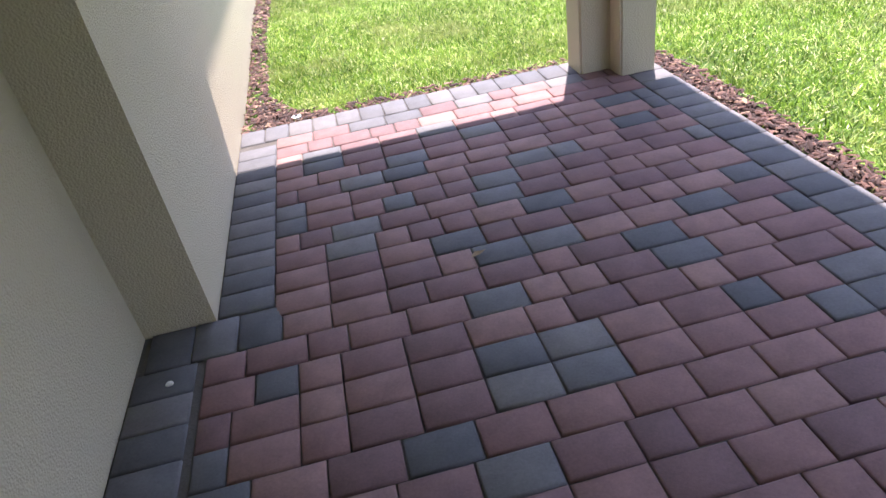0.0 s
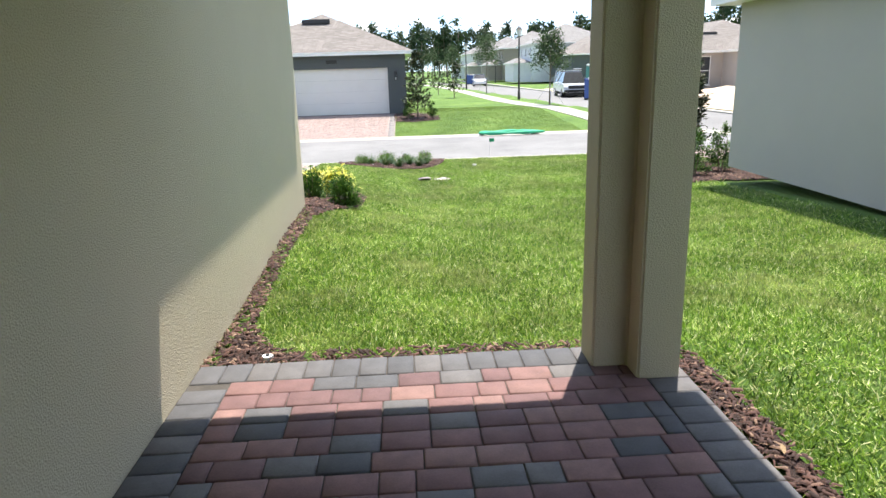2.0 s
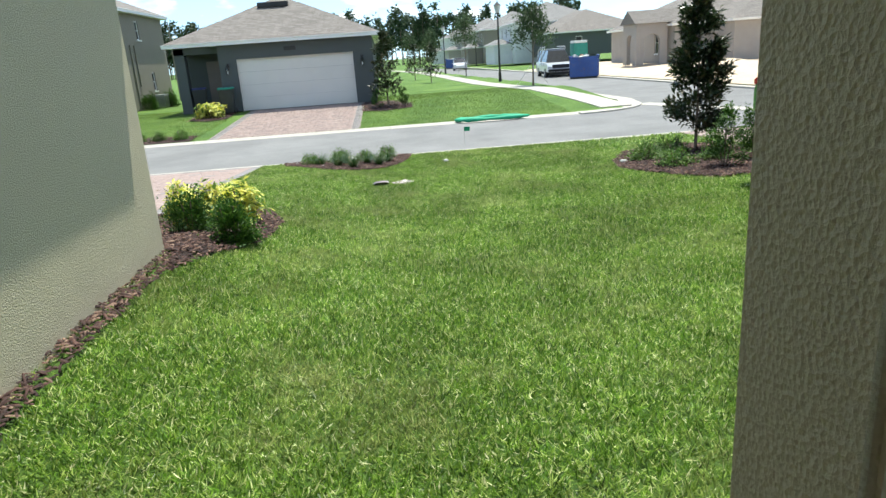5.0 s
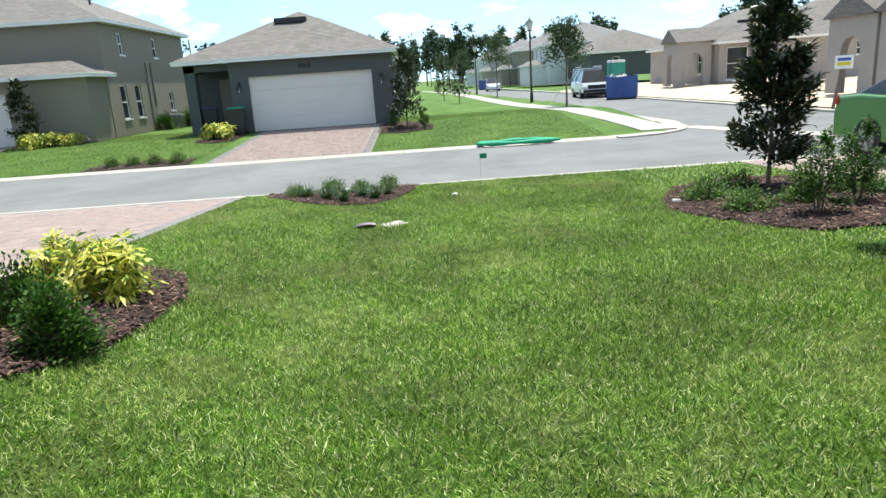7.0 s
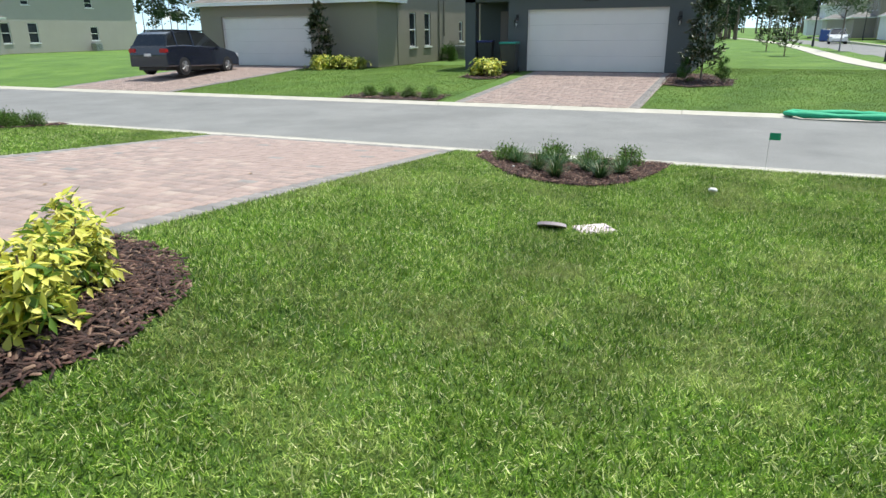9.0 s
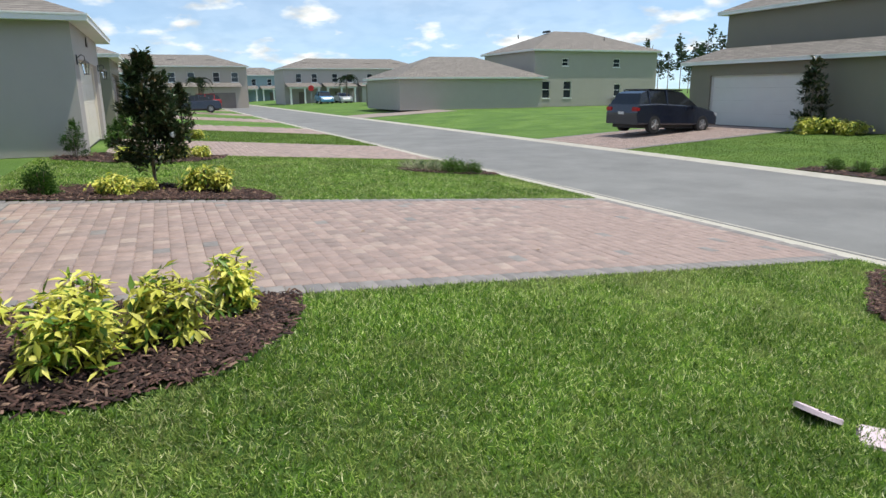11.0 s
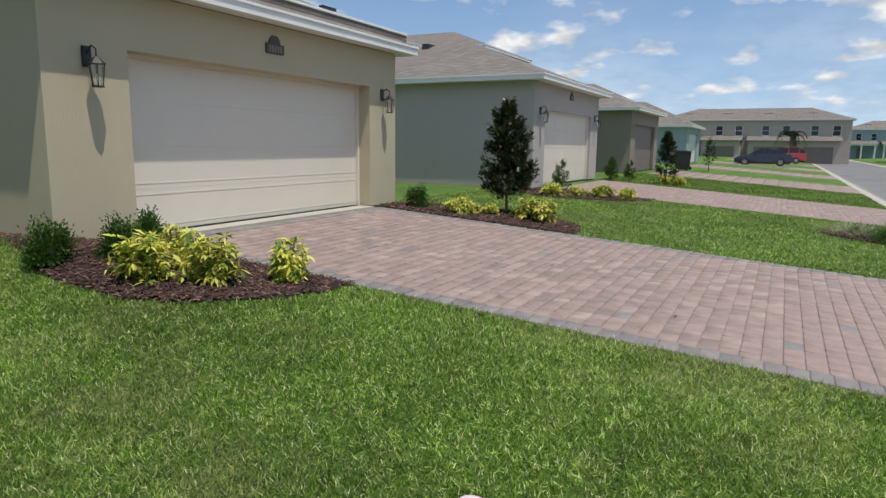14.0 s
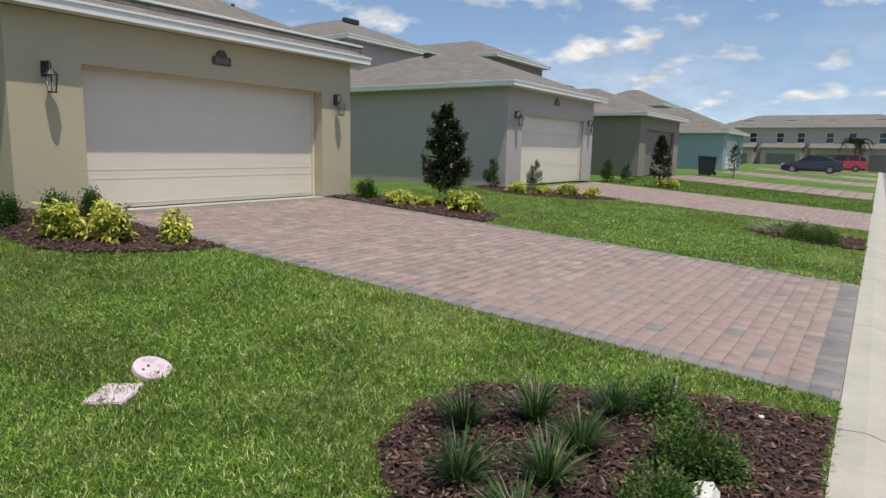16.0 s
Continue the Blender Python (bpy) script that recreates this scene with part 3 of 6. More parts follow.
def paver_soup(name, rects, zfun, mat, parent, rnd, thick=0.05, label="", lift=0.004):
    """Pavers with chamfered tops joined into one mesh."""
    verts, faces = [], []
    c = 0.008
    for x, y, w, d in rects:
        z = zfun(x, y) + rnd.uniform(-lift, lift) * 0.6
        i = len(verts)
        for dx, dy, dz in ((-1, -1, -thick), (1, -1, -thick), (1, 1, -thick), (-1, 1, -thick)):
            verts.append((x + dx * w / 2, y + dy * d / 2, z + dz))
        for dx, dy in ((-1, -1), (1, -1), (1, 1), (-1, 1)):
            verts.append((x + dx * w / 2, y + dy * d / 2, z - c * 0.7))
        for dx, dy in ((-1, -1), (1, -1), (1, 1), (-1, 1)):
            verts.append((x + dx * (w / 2 - c), y + dy * (d / 2 - c), z))
        for k in range(4):
            j = (k + 1) % 4
            faces += [(i + k, i + j, i + 4 + j, i + 4 + k), (i + 4 + k, i + 4 + j, i + 8 + j, i + 8 + k)]
        faces.append((i + 8, i + 9, i + 10, i + 11))
    return soup(name, verts, faces, mat, parent, label)


def drive_height(x, y):
    return float(ground_height(-3.0, y)) + 0.012


# the other driveways
house_driveway(-20.0, -14.4, 9.2, KERB_NEAR, "bed of the neighbouring driveway", seed=2)
N2_DRIVE = tagged(new("driveway_pavers"), "pinkish red brick paver driveway of the neighbouring house", "driveway", kind="structure")
rn = random.Random(5)
tagged(paver_soup("pavers", paver_rows(-20.0, -14.4, 9.3, KERB_NEAR - 0.05, rn), drive_height, PAVER_DRIVE, N2_DRIVE, rn), kind="stuff")
for dx0, dx1, near, lab in ((-4.5, 0.35, 32.4, "pinkish red paver driveway of the slate grey house across the street"),
                            (-20.2, -14.6, 33.4, "pinkish red paver driveway beneath a parked dark car"),
                            (-51.5, -46, 33.0, "far pinkish paver driveway")):
    root = tagged(new("driveway_pavers"), lab, "driveway", kind="structure")
    zf = lambda x, y: float(ground_height(x, y)) + 0.012
    house_driveway(dx0, dx1, KERB_FAR, near, lab)
    rects = paver_rows(dx0 + 0.3, dx1 - 0.3, KERB_FAR + 0.02, near - 0.1, rn)
    if dx0 < -30:
        rects = []
    if rects:
        tagged(paver_soup("pavers", rects, zf, PAVER_DRIVE, root, rn), kind="stuff")
    edge = [(x, KERB_FAR + 0.1 + k * 0.152, 0.228, 0.146) for x in (dx0 + 0.15, dx1 - 0.15) for k in range(int((near - KERB_FAR - 0.2) / 0.152))]
    tagged(paver_soup("edge_pavers", edge, zf, PAVER_DRIVE_DARK, root, rn), kind="stuff")
root = tagged(new("driveway_pavers"), "pinkish paver driveway under a green hatchback", "driveway", kind="structure")
tagged(paver_soup("pavers", paver_rows(7.9, 12.7, 11.3, KERB_NEAR - 0.02, rn), lambda x, y: float(ground_height(x, y)) + 0.02, PAVER_DRIVE, root, rn), kind="stuff")
for x0, x1 in ((-33.0, -27.6), (-46.8, -41.4), (-61, -56), (-77.5, -72.5)):
    root = tagged(new("driveway_pavers"), "far pinkish paver driveway along the street", "driveway", kind="structure")
    tagged(paver_soup("pavers", [(x, y, 0.6, 0.6) for x in np.arange(x0, x1, 0.61) for y in np.arange(9.6, KERB_NEAR, 0.61)], drive_height, PAVER_DRIVE, root, rn), kind="stuff")

# ---- houses ----
def wall_panel(bm, m, length, height, thick, holes):
    """A wall in the local x-z plane, outer face at y = 0, with rectangular holes (x0, x1, z0, z1)."""
    us = sorted({0, length, *[h[0] for h in holes], *[h[1] for h in holes]})
    vs = sorted({0, height, *[h[2] for h in holes], *[h[3] for h in holes]})
    solid = {}
    for i, (a, c) in enumerate(zip(us, us[1:])):
        for j, (d, e) in enumerate(zip(vs, vs[1:])):
            mu, mv = (a + c) / 2, (d + e) / 2
            solid[i, j] = not any(h[0] < mu < h[1] and h[2] < mv < h[3] for h in holes)
    vert = {}

    def v(i, j, k):
        if (i, j, k) not in vert:
            vert[i, j, k] = bm.verts.new(m @ Vector((us[i], k * thick, vs[j])))
        return vert[i, j, k]
    for (i, j), s in solid.items():
        if not s:
            continue
        bm.faces.new((v(i, j, 0), v(i + 1, j, 0), v(i + 1, j + 1, 0), v(i, j + 1, 0)))
        bm.faces.new((v(i, j + 1, 1), v(i + 1, j + 1, 1), v(i + 1, j, 1), v(i, j, 1)))
        for (di, dj, a, c) in ((-1, 0, (i, j), (i, j + 1)), (1, 0, (i + 1, j + 1), (i + 1, j)), (0, -1, (i + 1, j), (i, j)), (0, 1, (i, j + 1), (i + 1, j + 1))):
            if not solid.get((i + di, j + dj), False):
                bm.faces.new((v(*a, 0), v(*c, 0), v(*c, 1), v(*a, 1)))


def side_matrix(side, x0, x1, y0, y1, z):
    """Local frame of a wall: front (-y), back (+y), left (-x), right (+x)."""
    if side == "front":
        return Matrix.Translation((x0, y0, z))
    if side == "back":
        return Matrix.Translation((x1, y1, z)) @ Matrix.Rotation(math.pi, 4, "Z")
    if side == "left":
        return Matrix.Translation((x0, y1, z)) @ Matrix.Rotation(-math.pi / 2, 4, "Z")
    return Matrix.Translation((x1, y0, z)) @ Matrix.Rotation(math.pi / 2, 4, "Z")


def volume_walls(x0, x1, y0, y1, z0, z1, holes):
    """Walls round a rectangle; holes: {side: [(u0, u1, v0, v1)]}, heights from z0."""
    t = 0.3 if z1 - z0 == 2.78 else 0.2
    out = []
    for side in ("front", "back"):
        bm = bmesh.new()
        wall_panel(bm, side_matrix(side, x0, x1, y0, y1, z0), x1 - x0, z1 - z0, t, holes.get(side, []))
        out.append(bm)
    for side in ("left", "right"):
        bm = bmesh.new()
        hs = [(a - t, c - t, d, e) for a, c, d, e in holes.get(side, [])]
        m = side_matrix(side, x0, x1, y0 + t, y1 - t, z0)
        wall_panel(bm, m, y1 - y0 - 2 * t, z1 - z0, t, hs)
        out.append(bm)
    for bm in out:
        bmesh.ops.recalc_face_normals(bm, faces=bm.faces)
    return out


def hip_roof(bm, x0, x1, y0, y1, z, pitch, ov, gable=""):
    """A hip roof over a rectangle, its eaves ov out, with a closed underside."""
    x0, x1, y0, y1 = x0 - ov, x1 + ov, y0 - ov, y1 + ov
    w, d = x1 - x0, y1 - y0
    h = min(w, d) / 2
    top = z + h * pitch
    e = [bm.verts.new(p) for p in ((x0, y0, z), (x1, y0, z), (x1, y1, z), (x0, y1, z))]
    if w <= d:
        g0, g1 = (0 if "front" in gable else h), (0 if "back" in gable else h)
        a, c = bm.verts.new(((x0 + x1) / 2, y0 + g0, top)), bm.verts.new(((x0 + x1) / 2, y1 - g1 + (1e-3 if w == d else 0), top))
        bm.faces.new((e[0], e[1], a)); bm.faces.new((e[2], e[3], c))
        bm.faces.new((e[1], e[2], c, a)); bm.faces.new((e[3], e[0], a, c))
    else:
        a, c = bm.verts.new((x0 + h, (y0 + y1) / 2, top)), bm.verts.new((x1 - h, (y0 + y1) / 2, top))
        bm.faces.new((e[3], e[0], a)); bm.faces.new((e[1], e[2], c))
        bm.faces.new((e[0], e[1], c, a)); bm.faces.new((e[2], e[3], a, c))
    bm.faces.new((e[3], e[2], e[1], e[0]))
    return (x0, x1, y0, y1, top)


def eaves(house, x0, x1, y0, y1, z, ov, label=""):
    """A fascia board with its drip edge on each side, and the soffit behind it."""
    X0, X1, Y0, Y1 = x0 - ov, x1 + ov, y0 - ov, y1 + ov
    t, h, d = 0.03, 0.15, 0.02
    for board, drip in (((X0, X1, Y0, Y0 + t), (X0 - d, X1 + d, Y0 - d, Y0 + 0.001)), ((X0, X1, Y1 - t, Y1), (X0 - d, X1 + d, Y1 - 0.001, Y1 + d)),
                        ((X0, X0 + t, Y0 + t, Y1 - t), (X0 - d, X0 + 0.001, Y0, Y1)), ((X1 - t, X1, Y0 + t, Y1 - t), (X1 - 0.001, X1 + d, Y0, Y1))):
        bm = boxed(*board, z - h, z - 0.003)
        box(bm, *drip, z - 0.035, z)
        part("fascia", bm, WHITE_TRIM, house, label)
    s = z - h + 0.01
    for strip in ((X0 + t, X1 - t, Y0 + t, y0), (X0 + t, X1 - t, y1, Y1 - t), (X0 + t, x0, y0, y1), (x1, X1 - t, y0, y1)):
        part("soffit", boxed(*strip, s, s + 0.012), WHITE_TRIM, house)


def window(house, m, u, v, w, h, arched=False):
    """A sash window under a house, centred at u, with its sill at height v, on the wall frame m."""
    def put(name, bm, mat, parent, label=""):
        bm.transform(m @ Matrix.Translation((u - w / 2, 0, v)))
        return part(name, bm, mat, parent, label)
    fr = bmesh.new()
    t, y0, y1 = 0.05, 0.05, 0.11
    box(fr, 0, t, y0, y1, 0, h); box(fr, w - t, w, y0, y1, 0, h)
    box(fr, t, w - t, y0, y1, 0, t); box(fr, t, w - t, y0, y1, h - t, h)
    box(fr, t, w - t, y0, y1 - 0.01, h / 2 - t / 2, h / 2 + t / 2)
    frame = put("window", fr, WHITE_TRIM, house, "white framed sash window")
    put("pane", boxed(t, w - t, 0.08, 0.09, t, h / 2 - t / 2), GLASS_DARK, frame)
    put("pane", boxed(t, w - t, 0.08, 0.09, h / 2 + t / 2, h - t), GLASS_DARK, frame)
    put("sill", boxed(-0.06, w + 0.06, -0.05, 0.05, -0.07, 0.0), WHITE_TRIM, frame)
    return frame


def garage_door(house, m, u0, w, h, mat, label, near=False):
    """A sectional garage door in its recess: four panels with pressed grooves."""
    root = None
    rec = 0.28 if near else 0.14
    n = 4
    for k in range(n):
        z0, z1 = h * k / n, h * (k + 1) / n
        bm = bmesh.new()
        gap = 0.0006 if near else 0.002
        box(bm, 0.0, w, rec + 0.012, rec + 0.05, z0 + gap, z1 - gap)
        f = z1 - z0
        for q in ((0.14, 0.88) if near else (0.12, 0.88)):
            box(bm, 0.05, w - 0.05, rec + 0.008, rec + 0.014, z0 + f * q - 0.008, z0 + f * q + 0.008)
        if not near:
            for i in range(4):
                box(bm, w * i / 4 + 0.09, w * (i + 1) / 4 - 0.09, rec + 0.008, rec + 0.014, z0 + f * 0.28, z1 - f * 0.28)
        bm.transform(m @ Matrix.Translation((u0, 0, 0)))
        if root is None:
            root = part("garage_door", bm, mat, house, label)
        else:
            part("door_panel", bm, mat, root)
    bm = bmesh.new()
    j = 0.045
    box(bm, 0, j, rec - 0.05, rec + 0.01, 0, h); box(bm, w - j, w, rec - 0.05, rec + 0.01, 0, h); box(bm, j, w - j, rec - 0.05, rec + 0.01, h - j, h)
    bm.transform(m @ Matrix.Translation((u0, 0, 0)))
    part("door_trim", bm, mat, root)
    bm = boxed(0.0, w, rec + 0.004, rec + 0.05, -0.02, 0.008)
    bm.transform(m @ Matrix.Translation((u0, 0, 0)))
    part("door_seal", bm, SHINGLE_VENT, root, "black rubber seal")
    return root


def house(name, label, m, volumes, wall_mat, door=None, door_mat=DOOR_WHITE, windows=(), roof_mat=SHINGLE, near=False, vents=(), pitch=0.46, extra_wall=None, facade_mat=None):
    """A house as an Empty with its parts. volumes: (x0, x1, y0, y1, z0, z1, overhang, roof) in the house's frame, whose front faces -y.
    door: (volume, u0, width, height). windows: (volume, side, u, v, w, h)."""
    h = empty(name, m, label, "house")
    holes = [dict() for _ in volumes]
    if door:
        holes[door[0]].setdefault("front", []).append((door[1], door[1] + door[2], 0, door[3]))
    for k, side, u, v, w, hh in windows:
        holes[k].setdefault(side, []).append((u - w / 2, u + w / 2, v, v + hh))
    for k, (x0, x1, y0, y1, z0, z1, ov, roof) in enumerate(volumes):
        for bm in volume_walls(x0, x1, y0, y1, z0, z1, holes[k]):
            part("wall", bm, wall_mat, h)
        if roof:
            bm = bmesh.new()
            hip_roof(bm, x0, x1, y0, y1, z1 + 0.002, pitch, ov)
            bmesh.ops.recalc_face_normals(bm, faces=bm.faces)
            part("roof", bm, roof_mat, h)
            eaves(h, x0, x1, y0, y1, z1, ov)
    if door:
        x0, x1, y0, y1, z0, z1, ov, roof = volumes[door[0]]
        garage_door(h, side_matrix("front", x0, x1, y0, y1, z0), door[1], door[2], door[3], door_mat, "wide pale sectional garage door, closed", near)
    for k, side, u, v, w, hh in windows:
        x0, x1, y0, y1, z0, z1, ov, roof = volumes[k]
        window(h, side_matrix(side, x0, x1, y0, y1, z0), u, v, w, hh)
    for (x, y, z, w) in vents:
        bm = boxed(x - w / 2, x + w / 2, y - 0.12, y + 0.12, z - 0.12, z + 0.07, bevel=0.01) if w > 0.3 else tube(bmesh.new(), (x, y, z - 0.2), (x, y, z + 0.16), 0.05)
        part("roof_vent", bm, SHINGLE_VENT, h)
    return h


def turned(x, y, z=0.0, back=False):
    return Matrix.Translation((x, y, z)) @ (Matrix.Rotation(math.pi, 4, "Z") if back else Matrix.Identity(4))


# across the street
Z_OPP = -0.32
opp = house("house", "slate grey stucco bungalow with a white double garage door", turned(-7.55, 32.4, Z_OPP),
            [(2.0, 8.45, 0, 7.0, 0, 2.87, 0.35, True), (0.0, 8.44, 2.4, 17.0, 0, 2.88, 0.35, False)],
            STUCCO_DARK, door=(0, 0.72, 4.88, 2.13), windows=[(1, "left", 9.0, 0.9, 0.9, 1.5)])


def opp_roof():
    bm = bmesh.new()
    hip_roof(bm, 0.0, 8.40, 0.75, 17.0, 2.892, 0.46, 0.35)
    bmesh.ops.recalc_face_normals(bm, faces=bm.faces)
    part("roof", bm, SHINGLE, opp, "brown grey shingle hip roof")
    eaves(opp, 0, 8.40, 0.75, 17.0, 2.89, 0.35)
    part("porch_column", boxed(0.0, 0.42, 0.75, 1.17, 0, 2.70), STUCCO_DARK, opp)
    part("porch_beam", boxed(0.0, 2.0, 0.75, 1.05, 2.45, 2.74), STUCCO_DARK, opp)
    part("porch_beam", boxed(0.0, 0.3, 1.05, 2.4, 2.45, 2.74), STUCCO_DARK, opp)
    part("entry_door", boxed(0.9, 1.85, 2.32, 2.38, 0.05, 2.15, bevel=0.01), DOOR_BROWN, opp, "dark front door in the porch")
    part("roof_vent", boxed(3.3, 4.7, 3.55, 3.85, 4.40, 4.62, bevel=0.02), SHINGLE_VENT, opp)
    part("plaque", boxed(4.75, 5.25, -0.03, 0.0, 2.36, 2.52, bevel=0.01), BLACK_METAL, opp)


opp_roof()

opp2 = house("house", "olive stucco two storey house with a low garage wing", turned(-21.0, 33.4, Z_OPP),
             [(0, 9.4, 0, 1.79, 0, 2.75, 0.35, True), (0.2, 9.43, 1.8, 12.0, 0, 5.0, 0.35, True)],
             STUCCO_OLIVE, door=(0, 1.2, 4.88, 2.13),
             windows=[(1, "right", 1.5, 0.75, 0.7, 1.5), (1, "right", 3.1, 0.75, 0.7, 1.5), (1, "right", 7.3, 0.9, 0.5, 1.0), (1, "right", 2.0, 3.6, 0.5, 0.95), (1, "right", 6.0, 3.6, 0.5, 0.95)],
             vents=[(6.5, 6.0, 6.9, 0.1), (7.2, 6.5, 6.4, 0.1), (5.5, 5.6, 7.0, 0.7)])
for u, z0, z1 in ((4.4, 0.1, 3.3), (5.0, 1.2, 3.3), (11.4, 0.1, 4.8)):
    part("downpipe", boxed(9.435, 9.495, 1.8 + u - 0.04, 1.8 + u + 0.04, z0, z1, bevel=0.01), STUCCO_OLIVE, opp2)
opp3 = house("house", "sage stucco two storey house behind a wide open lawn", turned(-62.5, 31.0, Z_OPP),
             [(2.5, 12.0, -1.6, 12.4, 0, 2.75, 0.35, True), (0, 10.5, 12.41, 26.8, 0, 5.3, 0.35, True)],
             STUCCO_SAGE, pitch=0.38, windows=[(1, "right", 1.3, 0.8, 0.9, 1.6), (1, "right", 3.7, 0.8, 0.9, 1.6), (1, "right", 9.6, 0.9, 0.8, 1.2), (1, "right", 3.4, 3.8, 0.7, 0.7), (1, "right", 9.4, 3.7, 0.8, 0.8)],
             vents=[(5, 17, 7.4, 1.2), (8, 12, 6.6, 0.1), (8, 22, 6.6, 0.1)])
house("house", "low olive stucco garage wing beyond the lawn", turned(-76.0, 34.0, -0.5),
      [(0, 11, 0, 9.5, 0, 2.75, 0.35, True)], STUCCO_OLIVE, pitch=0.38)

# the near house: garage front to +y
near_house = house("house", "tan stucco house with a cream double garage door", turned(-0.565, FRONT_Y, -0.03, back=True),
                   [(0, 6.75, 0, 6.35, 0, 2.78, 0.30, False), (0.285, 6.75, 6.35, 18, 0, 2.78, 0.33, False)],
                   STUCCO_TAN, door=(0, 1.0, 4.88, 2.13), door_mat=DOOR_CREAM, near=True)


def near_roof():
    bm = bmesh.new()
    hip_roof(bm, 0, 6.75, 0, 18, 2.932, 0.46, 0.31)
    bmesh.ops.recalc_face_normals(bm, faces=bm.faces)
    part("roof", bm, SHINGLE, near_house, "brown grey shingle hip roof")
    eaves(near_house, 0, 6.75, 0, 18, 2.93, 0.31)
    # raised second course of the fascia over the garage front
    bm = bmesh.new()
    box(bm, -0.33, 7.08, -0.05, -0.01, 3.04, 3.155, bevel=0.004)
    part("starter_course", bm, SHINGLE, near_house)
    # thin top edge in white: sun on the roof edge, put into its colour
    part("gutter", boxed(-0.34, 7.09, -0.07, -0.008, 3.157, 3.20, bevel=0.006), WHITE_TRIM, near_house, "thin eaves edge coloured white as if sunlit")
    for x, y, z in ((2.0, 2.3, 4.05), (3.0, 3.0, 4.35), (5.0, 1.6, 3.8)):
        part("roof_vent", tube(bmesh.new(), (x, y, z - 0.3), (x, y, z + 0.05), 0.04), SHINGLE_VENT, near_house)


near_roof()

# patio roof: beams on the corner column, ceiling, and the roof over them
PX1, PY1 = 2.13, 3.93
bm = bmesh.new()
box(bm, WALL_X + 0.003, PX1 - 0.05, PY1 - 0.27, PY1 - 0.05, 2.42, 2.75)
box(bm, PX1 - 0.27, PX1 - 0.05, -2.6, PY1 - 0.273, 2.42, 2.75)
tagged(part("patio_beam", bm, STUCCO_TAN), "tan stucco beams round the patio roof", "beam", kind="structure")
tagged(part("ceiling", boxed(-0.82, PX1 - 0.05, -2.6, PY1 - 0.05, 2.751, 2.80), WHITE_TRIM), "white patio ceiling", "ceiling", kind="structure")
bm = bmesh.new()
box(bm, -0.9, PX1 + 0.33, -2.9, PY1 + 0.26, 2.80, 2.93)
tagged(part("patio_eaves", bm, WHITE_TRIM), "white painted patio eaves", "eaves", kind="structure")
bm = bmesh.new()
v = [bm.verts.new(p) for p in ((-0.9, -2.9, 2.935), (PX1 + 0.38, -2.9, 2.935), (PX1 + 0.38, PY1 + 0.3, 2.935), (-0.9, PY1 + 0.3, 2.935), (-0.9, -2.9, 4.3), (-0.9, PY1 - 1.5, 4.3))]
for f in ((0, 1, 2, 3), (1, 5, 4), (1, 2, 5), (2, 3, 5), (0, 4, 1), (0, 3, 5, 4)):
    bm.faces.new([v[i] for i in f])
bmesh.ops.recalc_face_normals(bm, faces=bm.faces)
tagged(part("patio_roof", bm, SHINGLE), "brown grey shingles over the patio", "roof", kind="structure")
bm = bmesh.new()
wall_panel(bm, Matrix.Translation((-0.85, -2.6, -0.1)), 3.0, 2.85, 0.2, [])
bmesh.ops.recalc_face_normals(bm, faces=bm.faces)
tagged(part("wall_south", bm, STUCCO_TAN), "tan stucco wall at the back of the patio", "wall", kind="structure")


def column():
    """The patio's corner column: a square shaft with a narrower return on its inner side."""
    root = empty("patio_column", Matrix.Translation((1.86, 3.68, 0)), "tan stucco L-shaped corner column standing on the patio pavers", "column")
    bm = bmesh.new()
    pts = [(-0.21, -0.03), (-0.015, -0.03), (-0.015, -0.2), (0.215, -0.2), (0.215, 0.2), (-0.21, 0.2)]
    lo = [bm.verts.new((x, y, 0.004)) for x, y in pts]
    hi = [bm.verts.new((x, y, 2.418)) for x, y in pts]
    bm.faces.new(lo[::-1]); bm.faces.new(hi)
    for i in range(6):
        bm.faces.new((lo[i], lo[(i + 1) % 6], hi[(i + 1) % 6], hi[i]))
    bmesh.ops.bevel(bm, geom=[e for e in bm.edges if abs(e.verts[0].co.z - e.verts[1].co.z) > 1], offset=0.012, segments=3, affect="EDGES")
    part("shaft", bm, STUCCO_TAN, root)


column()

# the neighbour on the right of the lawn
house("house", "sage grey stucco bungalow beside the lawn with a paver driveway", turned(12.97, 11.3, -0.12, back=True),
      [(0, 6.75, 0, 18, 0, 2.78, 0.36, True)], STUCCO_SAGE, door=(0, 1.0, 4.88, 2.13))
house("house", "grey stucco house with a cream garage door and upper storey", turned(-13.35, 8.92, -0.05, back=True),
      [(0, 6.75, 0, 9, 0, 3.0, 0.38, True), (2.9, 10.1, 8.65, 18, 0, 5.35, 0.35, True)], STUCCO_GREY, door=(0, 0.95, 4.88, 2.13), door_mat=DOOR_CREAM,
      vents=[(3.5, 5, 4.4, 1.0), (6.3, 11.5, 6.7, 0.9)], pitch=0.38)
house("house", "taupe stucco house with a brown garage door", turned(-25.95, 8.9, -0.05, back=True),
      [(0, 6.75, 0, 9, 0, 2.85, 0.38, True), (-3.0, 2.1, 5.9, 15, 0, 5.35, 0.35, True)], STUCCO_TAUPE, door=(0, 0.95, 4.88, 2.13), door_mat=DOOR_BROWN, vents=[(3.5, 5, 4.4, 1.0)], pitch=0.38)
